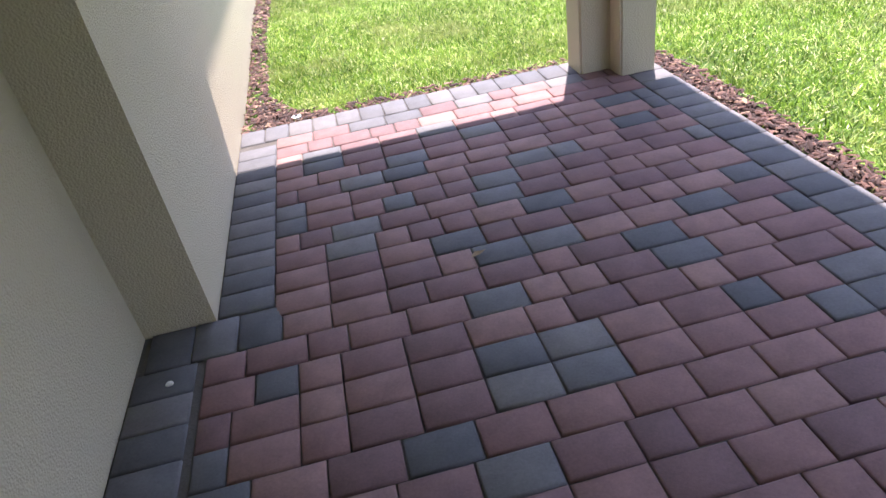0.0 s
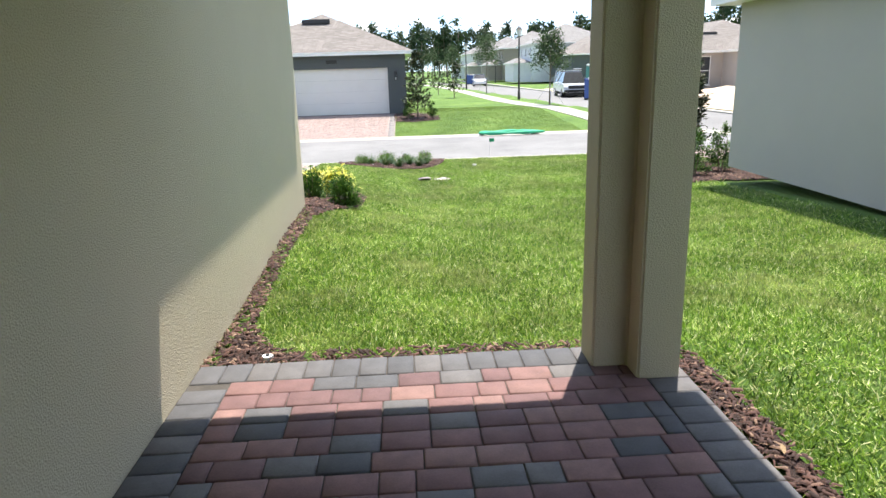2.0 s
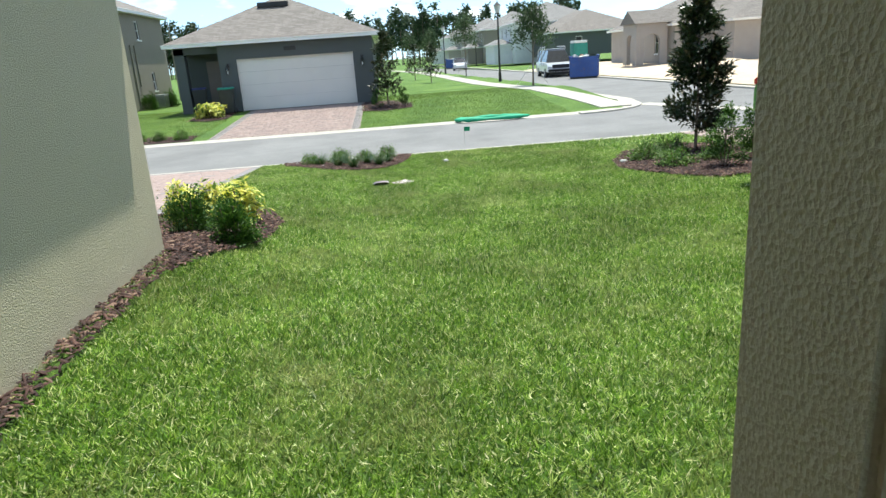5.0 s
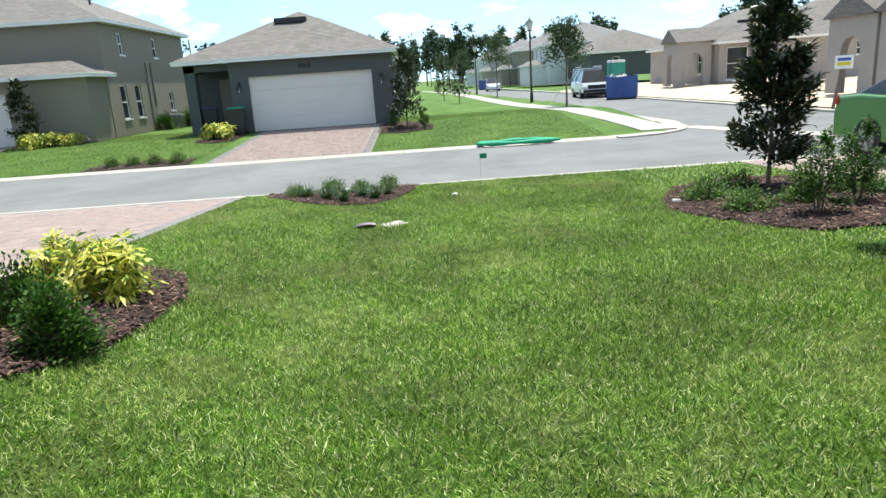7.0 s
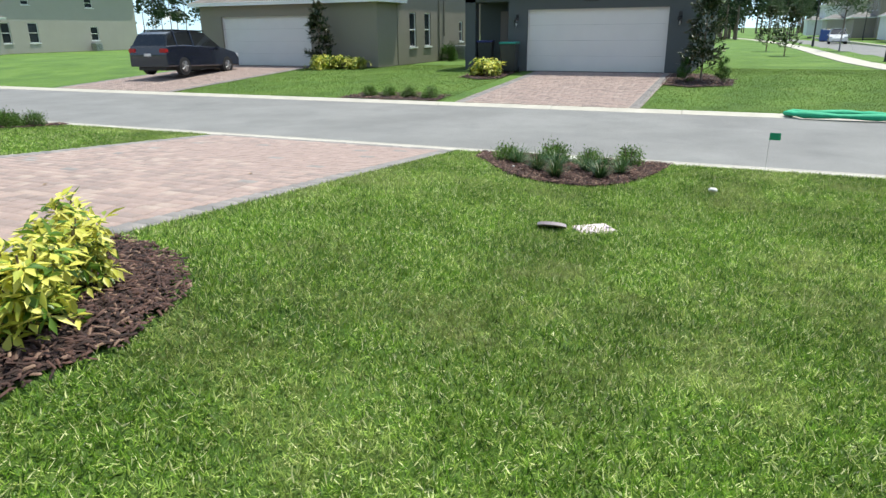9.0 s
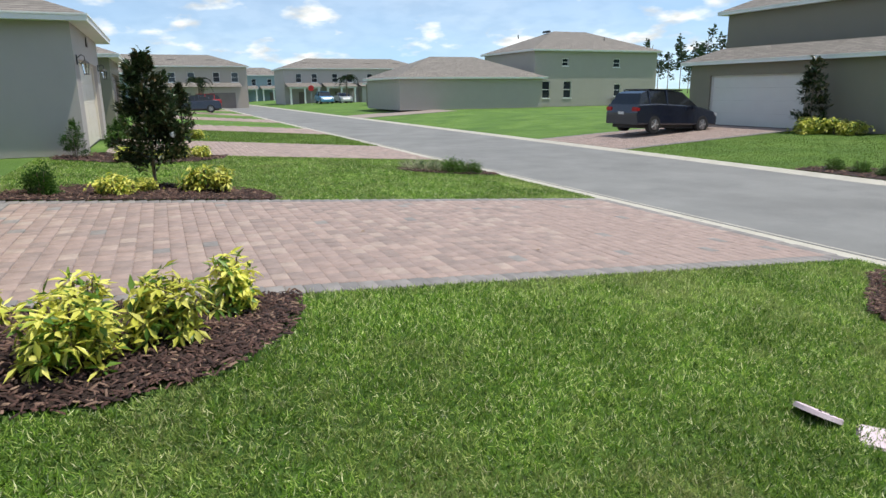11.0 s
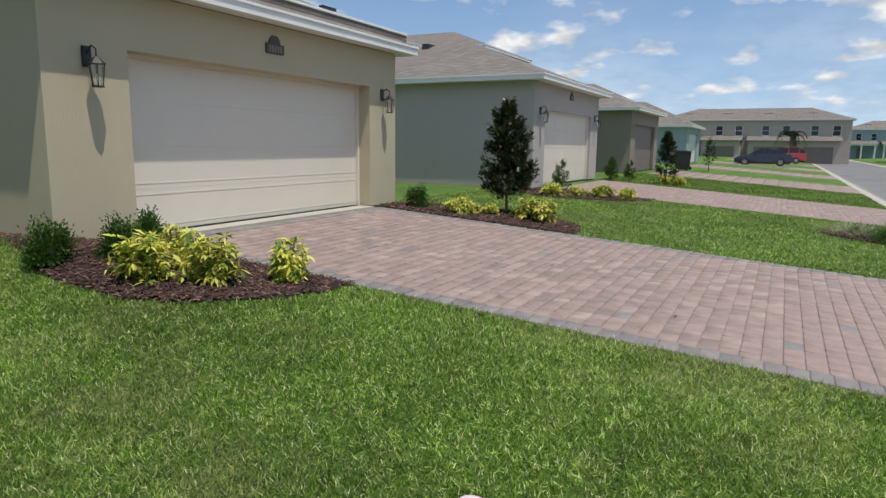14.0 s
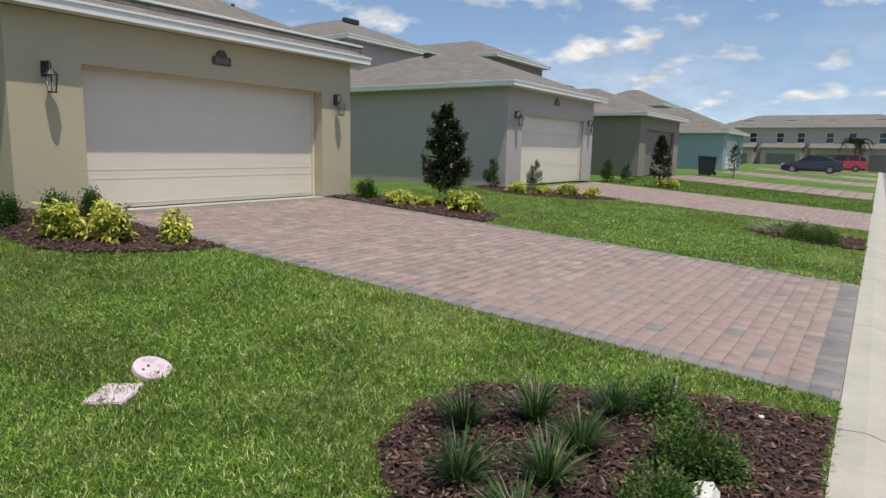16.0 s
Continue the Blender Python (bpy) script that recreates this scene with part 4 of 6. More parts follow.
house("house", "pale blue stucco bungalow with a hip roof", turned(-46.0, 8.7, -0.05, back=True),
      [(0, 7.5, 0, 16, 0, 2.7, 0.36, True), (9, 15, 7, 14, 0, 5.3, 0.35, True)], STUCCO_BLUE, door=(0, 0.95, 4.88, 2.13))
def townhouses(label, x, y, w, mat, porches):
    """A row of two storey houses whose street side looks to +x: garages or porches below, windows above."""
    ws = [(0, "right", u + d, 3.5, 0.9, 1.3) for u in np.arange(2.2, w - 2.5, 5.6) for d in (0.0, 2.4)]
    t = house("house", label, turned(x, y, -0.8), [(0, 9, 0, w, 0, 5.6, 0.35, True)], mat, windows=ws, roof_mat=SHINGLE, pitch=0.34)
    for k, u in enumerate(np.arange(0.3, w - 4.6, 5.6)):
        if k in porches:
            for q in (0.1, 2.2, 4.3):
                part("porch_column", boxed(11.0, 11.25, u + q, u + q + 0.25, 0, 2.6, bevel=0.02), WHITE_TRIM, t, "white porch column")
            part("porch_beam", boxed(10.95, 11.3, u, u + 4.7, 2.6, 2.85), WHITE_TRIM, t)
            part("entry_door", boxed(9.01, 9.06, u + 1.8, u + 2.8, 0.02, 2.1, bevel=0.01), DOOR_BROWN, t)
        else:
            part("garage_body", boxed(9.01, 11.0, u, u + 4.7, 0, 2.85), mat, t)
            part("garage_door", boxed(11.005, 11.05, u + 0.7, u + 4.0, 0.02, 2.1, bevel=0.01), DOOR_BROWN, t, "brown garage door")
        bm = bmesh.new()
        v = [bm.verts.new(p) for p in ((9.02, u - 0.2, 3.45), (9.02, u + 4.9, 3.45), (11.5, u - 0.2, 2.87), (11.5, u + 4.9, 2.87), (9.02, u - 0.2, 2.87), (9.02, u + 4.9, 2.87))]
        for fc in ((0, 2, 3, 1), (0, 4, 2), (1, 3, 5), (4, 5, 3, 2), (0, 1, 5, 4)):
            bm.faces.new([v[q] for q in fc])
        bmesh.ops.recalc_face_normals(bm, faces=bm.faces)
        part("porch_roof", bm, SHINGLE, t)
    for u in np.arange(3.0, w - 2, 5.0):
        part("roof_vent", boxed(6.6, 6.9, u, u + 1.2, 6.38, 6.5, bevel=0.01), SHINGLE_VENT, t)
    return t


townhouses("row of two storey beige townhouses with brown garage doors", -101.5, -1.0, 23.0, STUCCO_TAN_FAR, ())
townhouses("row of two storey pale grey green townhouses with white porches", -108.5, 28.2, 23.0, STUCCO_GREY, (0, 1))
townhouses("distant two storey blue grey townhouses with porches", -150.0, 24.5, 12.0, STUCCO_BLUE, (0, 1))
house("house", "long low house far behind the street end", turned(-128, 52, -0.8), [(0, 9, 0, 30, 0, 4.0, 0.35, True)], STUCCO_OLIVE, pitch=0.36)


def arch(parent, x0, x1, y0, y1, top):
    """An open porch with a round arch in its street side and a small gable over it."""
    w = y1 - y0
    for side, m, L in (("left", side_matrix("left", x0, x1, y0, y1, 0), w), ("front", side_matrix("front", x0, x1, y0, y1, 0), x1 - x0)):
        bm = bmesh.new()
        r = min(0.62, L / 2 - 0.35)
        zs = top - 0.75 - r
        n = 14
        pts = [(L / 2 - r * math.cos(k * math.pi / n), zs + r * math.sin(k * math.pi / n)) for k in range(n + 1)]
        rim = [(L / 2 - r, 0)] + pts + [(L / 2 + r, 0)]
        outer = [(0, 0)] + [(0, zs)] + [(L * k / (n - 2), top) for k in range(n - 1)] + [(L, zs)] + [(L, 0)]
        lo = 0.0 if side == "left" else 0.31
        rows = []
        for u, v in zip(rim, outer):
            rows.append([bm.verts.new(m @ Vector((max(p[0], lo), k * 0.3, p[1]))) for k in (0, 1) for p in (u, v)])
        for a, c in zip(rows, rows[1:]):
            for q in ((0, 1), (3, 2), (2, 0), (1, 3)):
                try:
                    bm.faces.new((a[q[0]], a[q[1]], c[q[1]], c[q[0]]))
                except ValueError:
                    pass
        bmesh.ops.recalc_face_normals(bm, faces=bm.faces)
        part("porch_arch", bm, BLOCK_GREY, parent)
    bm = bmesh.new()
    v = [bm.verts.new(p) for p in ((x0 - 0.2, y0 - 0.25, top + 0.003), (x0 - 0.2, y1 + 0.25, top + 0.003), (x0 - 0.2, (y0 + y1) / 2, top + 1.0),
                                   (x1 + 3, y0 - 0.25, top + 0.003), (x1 + 3, y1 + 0.25, top + 0.003), (x1 + 3, (y0 + y1) / 2, top + 1.0))]
    for f in ((0, 2, 1), (3, 4, 5), (0, 3, 5, 2), (1, 2, 5, 4), (0, 1, 4, 3)):
        bm.faces.new([v[i] for i in f])
    bmesh.ops.recalc_face_normals(bm, faces=bm.faces)
    part("porch_roof", bm, SHINGLE, parent)


def build_right_side():
    """The bare block houses and the finished ones along the side street."""
    h = house("house", "unfinished grey block bungalow with a gabled arched porch", turned(23.0, 52.5, -0.36),
              [(0, 10.5, 0, 14, 0, 2.85, 0.35, True), (3.0, 16.0, -3.0, 8, 0, 2.84, 0.35, True)], BLOCK_GREY,
              windows=[(0, "front", 1.3, 0.25, 1.5, 2.2), (1, "front", 5.2, 1.4, 0.8, 0.9), (0, "left", 11.0, 0.7, 1.4, 1.7)], vents=[(3.0, 2.6, 4.3, 1.1), (8.5, 0.4, 5.3, 1.1)])
    arch(h, -2.7, -0.3, 0.6, 3.4, 3.0)
    g = house("house", "unfinished grey block two storey house with arched openings", turned(19.3, 20.5, -0.42),
              [(2.2, 14, 0, 13.5, 0, 3.0, 0.35, True), (4.5, 13.9, 1, 11.0, 0, 5.8, 0.35, True)], BLOCK_GREY,
              windows=[(0, "left", 3.8, 1.0, 1.3, 1.8), (0, "left", 7.5, 1.0, 1.3, 1.8), (1, "left", 2.8, 4.1, 0.9, 1.2)])
    arch(g, 0.0, 2.19, 10.4, 13.4, 3.0)
    arch(g, 0.0, 2.19, 7.2, 10.2, 3.0)
    house("house", "slate green stucco bungalow with a shingle roof on the side street", turned(20.0, 84.0, 0.3),
          [(2.0, 13, 0, 17, 0, 2.8, 0.35, True)], STUCCO_DARK, windows=[(0, "left", 12.0, 0.9, 0.9, 1.3), (0, "left", 4.0, 0.9, 0.9, 1.3), (0, "front", 3.0, 0.9, 0.8, 1.3), (0, "front", 8.0, 0.9, 0.8, 1.3)])
    for k, (x, y, mat) in enumerate(((19.5, 96, SIDING_WHITE), (18.0, 114, STUCCO_TAUPE), (16.5, 132, STUCCO_SAGE), (15.0, 150, SIDING_WHITE))):
        house("house", "distant two storey pale house on the side street", turned(x, y, -0.4),
              [(0, 12, 0, 12, 0, 5.3, 0.35, True), (-2.5, 0, 2, 10, 0, 2.7, 0.3, True)], mat,
              windows=[(0, "left", 2.5, 3.6, 0.9, 1.2), (0, "left", 6.0, 3.6, 0.9, 1.2), (0, "left", 9.5, 3.6, 0.9, 1.2), (0, "front", 3, 3.6, 0.9, 1.2), (0, "front", 8, 3.6, 0.9, 1.2), (0, "front", 3, 0.9, 0.9, 1.2)], roof_mat=SHINGLE_GREY)


build_right_side()

# ---- planting beds and lawn ----
NEAR_BED = [(-0.56, 3.93), (0.6, 3.93), (2.14, 3.93), (2.14, 1.0), (2.14, -2.0), (2.3, -2.0), (2.3, 1.0), (2.32, 3.6), (2.26, 4.03), (1.0, 4.08), (0.2, 4.10), (-0.18, 4.16),
            (-0.40, 4.6), (-0.43, 6.0), (-0.40, 7.7), (-0.22, 8.3), (-0.03, 8.75), (0.06, 9.3), (0.07, 10.1), (-0.15, 10.75), (-0.6, 11.15), (-1.1, 11.35), (-1.55, 11.4), (-1.55, 8.31), (-0.56, 8.31)]
KERB_BED = [(-1.1, 17.88), (-0.95, 17.2), (-0.6, 16.75), (-0.35, 16.3), (0.0, 15.85), (0.45, 15.7), (0.95, 15.8), (1.35, 16.2), (1.6, 16.9), (1.75, 17.88)]
TREE_BED = [(5.05, 14.1), (4.9, 13.4), (5.05, 12.7), (5.3, 11.9), (5.55, 11.35), (6.3, 11.31), (7.85, 11.31), (7.8, 13.5), (7.4, 15.4), (6.6, 15.7), (5.5, 15.0)]
FAR_BED = [(-6.56, 8.31), (-6.56, 12.1), (-7.0, 12.1), (-7.6, 11.9), (-8.3, 11.0), (-8.4, 9.8), (-7.9, 8.8), (-7.3, 8.31)]
N2_BED = [(-14.35, 12.0), (-13.6, 11.9), (-12.6, 11.2), (-12.0, 10.2), (-12.0, 9.3), (-12.5, 8.3), (-13.30, 8.3), (-13.34, 8.91), (-14.35, 8.91)]
N2_KERB_BED = [(-12.3, 17.88), (-12.2, 16.4), (-11.6, 15.6), (-10.9, 15.9), (-10.5, 16.9), (-10.4, 17.88)]
OPP_KERB_BED = [(-8.2, 24.81), (-8.0, 25.9), (-6.5, 26.3), (-5.1, 25.9), (-4.98, 24.81)]
OPP_BED = [(0.25, 32.3), (0.3, 29.2), (1.2, 28.8), (2.3, 29.4), (2.4, 30.9), (1.4, 32.3)]
OPP_BED_L = [(-5.0, 32.3), (-5.0, 30.0), (-5.7, 29.6), (-6.6, 30.2), (-6.6, 31.4), (-5.6, 32.3)]
BEDS = [NEAR_BED, KERB_BED, TREE_BED, FAR_BED, N2_BED, N2_KERB_BED, OPP_KERB_BED, OPP_BED, OPP_BED_L]


def inside(poly, x, y):
    res = np.zeros(np.shape(x), bool)
    for (x0, y0), (x1, y1) in zip(poly, poly[1:] + poly[:1]):
        if y0 == y1:
            continue
        hit = ((y0 > y) != (y1 > y)) & (x < (x1 - x0) * (y - y0) / (y1 - y0) + x0)
        res ^= hit
    return res


def mulch_bed(poly, label, density, seed, big=1.0):
    rng = np.random.default_rng(seed)
    root = empty("planting_bed", Matrix.Identity(4), label, "flower bed", kind="structure")
    p = np.array(poly)
    (xa, ya), (xb, yb) = p.min(0), p.max(0)
    step = 0.12
    gx, gy = np.meshgrid(np.arange(xa - step, xb + step, step), np.arange(ya - step, yb + step, step), indexing="ij")
    nx, ny = gx.shape
    ok = inside(poly, gx, gy)
    z = ground_height(gx, gy) + np.where(ok, 0.012 + rng.uniform(0, 0.012, gx.shape), -0.03)
    idx = np.arange(nx * ny).reshape(nx, ny)
    f = np.stack([idx[:-1, :-1], idx[1:, :-1], idx[1:, 1:], idx[:-1, 1:]], -1)
    use = ok[:-1, :-1] & ok[1:, :-1] & ok[1:, 1:] & ok[:-1, 1:]
    soup("mulch_soil", np.stack([gx, gy, z], -1).reshape(-1, 3), f[use].reshape(-1, 4), MULCH_BED, root, smooth=True)
    n = int(density * (xb - xa) * (yb - ya))
    x, y = rng.uniform(xa, xb, n), rng.uniform(ya, yb, n)
    k = inside(poly, x, y)
    x, y = x[k], y[k]
    n = len(x)
    a, tilt = rng.uniform(0, 2 * np.pi, n), rng.normal(0, 0.28, n)
    L, W, T = rng.uniform(0.02, 0.075, n) * big, rng.uniform(0.006, 0.016, n) * big, rng.uniform(0.003, 0.008, n) * big
    d = np.stack([np.cos(a) * np.cos(tilt), np.sin(a) * np.cos(tilt), np.sin(tilt)], -1)
    s = np.stack([-np.sin(a), np.cos(a), rng.normal(0, 0.25, n)], -1)
    u = unit(np.cross(d, s))
    c = np.stack([x, y, ground_height(x, y) + 0.016 + rng.uniform(0, 0.028, n)], -1)
    v = np.stack([c + sx * d * L[:, None] / 2 * (1 - 0.3 * (sz > 0)) + sy * s * W[:, None] / 2 + sz * u * T[:, None] / 2
                  for sx, sy, sz in ((-1, -1, -1), (1, -1, -1), (1, 1, -1), (-1, 1, -1), (-1, -1, 1), (1, -1, 1), (1, 1, 1), (-1, 1, 1))], 1).reshape(-1, 3)
    q = np.array([[4, 5, 6, 7], [0, 1, 5, 4], [1, 2, 6, 5], [2, 3, 7, 6], [3, 0, 4, 7]])
    tagged(soup("mulch", v, (np.arange(n)[:, None, None] * 8 + q).reshape(-1, 4), MULCH, root), kind="stuff")


mulch_bed(NEAR_BED, "dark brown bark mulch bed along the wall and patio", 1500, 1)
mulch_bed(KERB_BED, "dark brown bark mulch bed on the lawn at the kerb", 1700, 2)
mulch_bed(TREE_BED, "dark brown mulch bed round a small magnolia", 700, 3, 1.2)
mulch_bed(FAR_BED, "dark brown mulch bed beside the driveway", 700, 4, 1.2)
mulch_bed(N2_BED, "dark mulch bed beside the neighbouring driveway", 200, 5, 1.6)
mulch_bed(N2_KERB_BED, "dark mulch bed at the kerb of the neighbouring lawn", 250, 6, 1.6)
mulch_bed(OPP_KERB_BED, "dark mulch bed at the kerb across the street", 100, 7, 2)
mulch_bed(OPP_BED, "dark mulch bed beside the slate grey house", 80, 8, 2)
mulch_bed(OPP_BED_L, "dark mulch bed beside the garage across the street", 80, 9, 2)


def grass(name, x0, x1, y0, y1, density, length, width, seed, keep=None, label="", mat=GRASS):
    rng = np.random.default_rng(seed)
    n = int(density * (x1 - x0) * (y1 - y0))
    x, y = rng.uniform(x0, x1, n), rng.uniform(y0, y1, n)
    k = np.ones(n, bool)
    for b in BEDS:
        k &= ~inside(b, x + rng.normal(0, 0.025, n), y + rng.normal(0, 0.025, n))
    if keep:
        k &= keep(x, y)
    # tufts: thinner where a slow noise is low
    x, y = x[k], y[k]
    thin = 0.5 + 0.25 * np.sin(x * 7.1 + 2 * np.sin(y * 5.3)) + 0.25 * np.sin(y * 8.7 + 2 * np.sin(x * 6.1 + 1))
    k = rng.uniform(0, 1, len(x)) < 0.82 + 0.18 * thin
    x, y = x[k], y[k]
    n = len(x)
    a = rng.uniform(0, 2 * np.pi, n) + 0.5 * np.sin(x * 1.3) 
    lean = np.radians(rng.uniform(20, 84, n))
    d = np.stack([np.cos(a) * np.sin(lean), np.sin(a) * np.sin(lean), np.cos(lean)], -1)
    side = np.stack([-np.sin(a), np.cos(a), np.zeros(n)], -1)
    twist = rng.normal(0, 0.7, n)[:, None]
    nn = unit(np.cross(side, d) + twist * side)
    L = rng.uniform(0.55, 1.25, n) * length
    p = np.stack([x, y, ground_height(x, y) - 0.008], -1)
    v, f = leaf_arrays(p, d, nn, L, width * rng.uniform(0.7, 1.3, n), fold=0.4)
    tagged(soup(name, v, f, mat), label or "thick green lawn of broad bladed grass", "grass", kind="stuff")


def off_drive(x, y):
    return ~((x > DRIVE[0] - 0.03) & (x < DRIVE[1] + 0.0) & (y > FRONT_Y - 0.1)) & (y < KERB_NEAR + 0.01)


grass("grass", -1.56, 5.6, 4.0, KERB_NEAR, 8200, 0.052, 0.0062, 11, off_drive)
grass("grass", 5.6, 12.6, 11.3, KERB_NEAR, 900, 0.07, 0.013, 12, lambda x, y: x < 7.9)
grass("grass", 2.14, 5.98, -4.0, 4.0, 4200, 0.056, 0.008, 13)
grass("grass", 5.6, 5.99, 4.0, 11.3, 2500, 0.060, 0.009, 14)
grass("grass", -14.4, -6.56, 8.0, KERB_NEAR, 2600, 0.045, 0.010, 15, lambda x, y: (x > -13.0) | (y > 9.3))
grass("grass", -27.6, -20.0, 9.0, KERB_NEAR, 350, 0.06, 0.024, 16, mat=GRASS_FAR)
grass("grass", -17.5, 9.5, KERB_FAR, 36.0, 620, 0.035, 0.016, 17,
      lambda x, y: ~((x > -4.96) & (x < 0.22)) & ~((x > -20.3) & (x < -14.5)) & ~((x > -7.6) & (x < 0.9) & (y > 32.3)) & (x < 7.4) & ~((x < -11.4) & (y > 33.2)), "green lawn across the street", GRASS_FAR)


# ---- plants ----
def shrub(name, label, category, mat, spread, height, count, leaf, leaf_w, seed, group="", shape="round", stem_mat=BARK, z0=0.0, up=0.35):
    """A shrub at the origin: stems and a leafy crown."""
    rng = np.random.default_rng(seed)
    root = empty(name, Matrix.Identity(4), label, category, group)
    bm = bmesh.new()
    for k in range(5):
        a = rng.uniform(0, 6.28)
        r = spread * 0.35
        tube(bm, (0.02 * math.cos(a), 0.02 * math.sin(a), -0.03), (r * math.cos(a), r * math.sin(a), height * 0.7), 0.012, 0.005, 6)
    tagged(part("stem", bm, stem_mat, root), kind="stuff")
    if shape == "cone":
        # whorls of branches, so that the outline is broken
        nb = max(18, int(height * 34))
        bz = np.sort(rng.uniform(0.04, 0.98, nb))
        ba = rng.uniform(0, 2 * np.pi, nb)
        br = spread * (0.25 + 0.75 * np.sin(np.clip((1 - bz) * 1.25 + 0.12, 0, 1.45))) * rng.uniform(0.7, 1.12, nb) * np.where(bz > 0.88, 0.45, 1)
        i = rng.integers(0, nb, count)
        t = rng.uniform(0.05, 1.0, count) ** 0.6
        r = br[i] * t
        aa = ba[i] + rng.normal(0, 0.22, count) / np.maximum(t, 0.3)
        p = np.stack([r * np.cos(aa), r * np.sin(aa), z0 + (height - z0) * bz[i] + r * 0.35 + rng.normal(0, 0.045, count)], -1)
        out = unit(np.stack([np.cos(aa), np.sin(aa), rng.normal(up, 0.5, count)], -1) + rng.normal(0, 0.45, (count, 3)))
    else:
        nb = 16
        bd = unit(rng.normal(0, 1, (nb, 3)) + (0, 0, 0.4))
        bd[:, 2] = np.abs(bd[:, 2]) * 0.9 + 0.05
        bl = rng.uniform(0.6, 1.0, nb)
        i = rng.integers(0, nb, count)
        base = bd[i] * bl[i][:, None] * (spread * 0.72, spread * 0.72, height * 0.75)
        p = base + rng.normal(0, 1, (count, 3)) * (spread * 0.2, spread * 0.2, height * 0.14)
        p[:, 2] = np.clip(p[:, 2] + z0, 0.03, height * 1.1)
        out = unit(unit(p - (0, 0, height * 0.3)) + rng.normal(0, 0.55, (count, 3)) + (0, 0, up))
    if shape == "whorl":
        # leaves in drooping rosettes of seven
        m = count // 7
        hub = np.repeat(p[:m], 7, 0)
        axis = np.repeat(unit(out[:m] + (0, 0, 0.5)), 7, 0)
        u = unit(np.cross(axis, (0.3, 0.1, 1.0)))
        w = np.cross(axis, u)
        ang = np.tile(np.arange(7) * 2 * np.pi / 7, m) + np.repeat(rng.uniform(0, 6.28, m), 7)
        out = unit(u * np.cos(ang)[:, None] + w * np.sin(ang)[:, None] + axis * 0.25 + (0, 0, -0.35) + rng.normal(0, 0.12, axis.shape))
        p = hub + out * 0.012
        count = 7 * m
    side = unit(np.cross(out, (0, 0, 1.0)) + rng.normal(0, 0.3, out.shape))
    nn = unit(np.cross(side, out))
    v, f = leaf_arrays(p, out, nn, leaf * rng.uniform(0.6, 1.2, count), leaf_w * rng.uniform(0.7, 1.2, count), 0.3)
    soup("foliage", v, f, mat, root)
    return root


def place(proto, x, y, s=1.0, turn=0.0, label="", sz=None):
    m = Matrix.Translation((x, y, float(ground_height(x, y)))) @ Matrix.Rotation(turn, 4, "Z")
    ob = copy_thing(proto, m)
    for c in ob.children:
        c.scale = (s, s, sz or s)
    if label:
        ob["label"] = label
    return ob


def drop(proto):
    for o in (*proto.children_recursive, proto):
        bpy.data.objects.remove(o, do_unlink=True)


Y1 = shrub("variegated_shrub", "variegated yellow and green shrub in dark mulch", "shrub", LEAF_YELLOW, 0.26, 0.56, 840, 0.105, 0.036, 31, "yellow shrubs", shape="whorl", up=0.2)
Y2 = shrub("variegated_shrub", "slim variegated yellow and green shrub in dark mulch", "shrub", LEAF_YELLOW, 0.19, 0.56, 560, 0.105, 0.036, 32, "yellow shrubs", shape="whorl", up=0.2)
for x, y, p, s, a in ((-0.32, 9.95, Y1, 1.0, 0.2), (-0.70, 10.45, Y1, 1.0, 2.1), (-1.2, 10.86, Y2, 1.0, 1.0), (-0.85, 10.0, Y2, 0.95, 3.3), (-1.15, 9.4, Y2, 0.8, 4.0)):
    place(p, x, y, s, a)
Y3 = shrub("variegated_shrub", "low variegated yellow and green shrub beside a driveway", "shrub", LEAF_YELLOW, 0.38, 0.46, 980, 0.105, 0.042, 33, "yellow shrubs", shape="whorl")
for x, y, s, a in ((-7.15, 9.75, 0.85, 0), (-7.5, 10.2, 0.6, 1), (-7.45, 11.15, 1.15, 2), (-12.4, 9.76, 0.9, 1), (-12.9, 10.3, 0.7, 2), (-13.35, 10.9, 0.95, 3), (-13.9, 11.4, 0.8, 4),
                   (-5.75, 30.7, 1.7, 0.4), (-21.3, 11.6, 0.9, 1), (-22.4, 11.0, 0.8, 2), (-13.6, 32.2, 1.6, 3), (-12.7, 32.35, 1.5, 1), (-12.0, 32.5, 1.3, 2)):
    place(Y3, x, y, s, a)
G1 = shrub("green_shrub", "round dense dark green shrub in mulch", "shrub", LEAF_GREEN, 0.25, 0.48, 3000, 0.036, 0.022, 34, "green shrubs", up=0.8)
for x, y, s, a in ((-0.17, 8.85, 1.0, 0), (-0.62, 9.25, 0.95, 1.2), (-1.35, 8.75, 1.0, 2.0), (-7.15, 8.9, 1.0, 3.0)):
    place(G1, x, y, s, a)
B1 = shrub("boxwood", "small round light green shrub in the mulch bed at the kerb", "shrub", LEAF_LIGHT, 0.25, 0.36, 1900, 0.032, 0.018, 35, "kerb shrubs", up=0.6)
for x, y, s, a in ((-0.42, 17.0, 0.95, 0), (0.15, 17.3, 1.1, 1), (0.68, 17.25, 0.9, 2), (1.2, 17.55, 1.0, 3), (-10.9, 16.8, 1.25, 0), (-10.75, 17.25, 1.1, 2), (-11.2, 17.1, 1.1, 1),
                   (-7.46, 25.4, 1.1, 0), (-6.86, 25.45, 1.05, 1), (-6.2, 25.4, 1.1, 2), (-5.45, 25.35, 1.2, 3), (-9.72, 16.9, 0.001, 3)):
    if s > 0.01:
        place(B1, x, y, s, a)
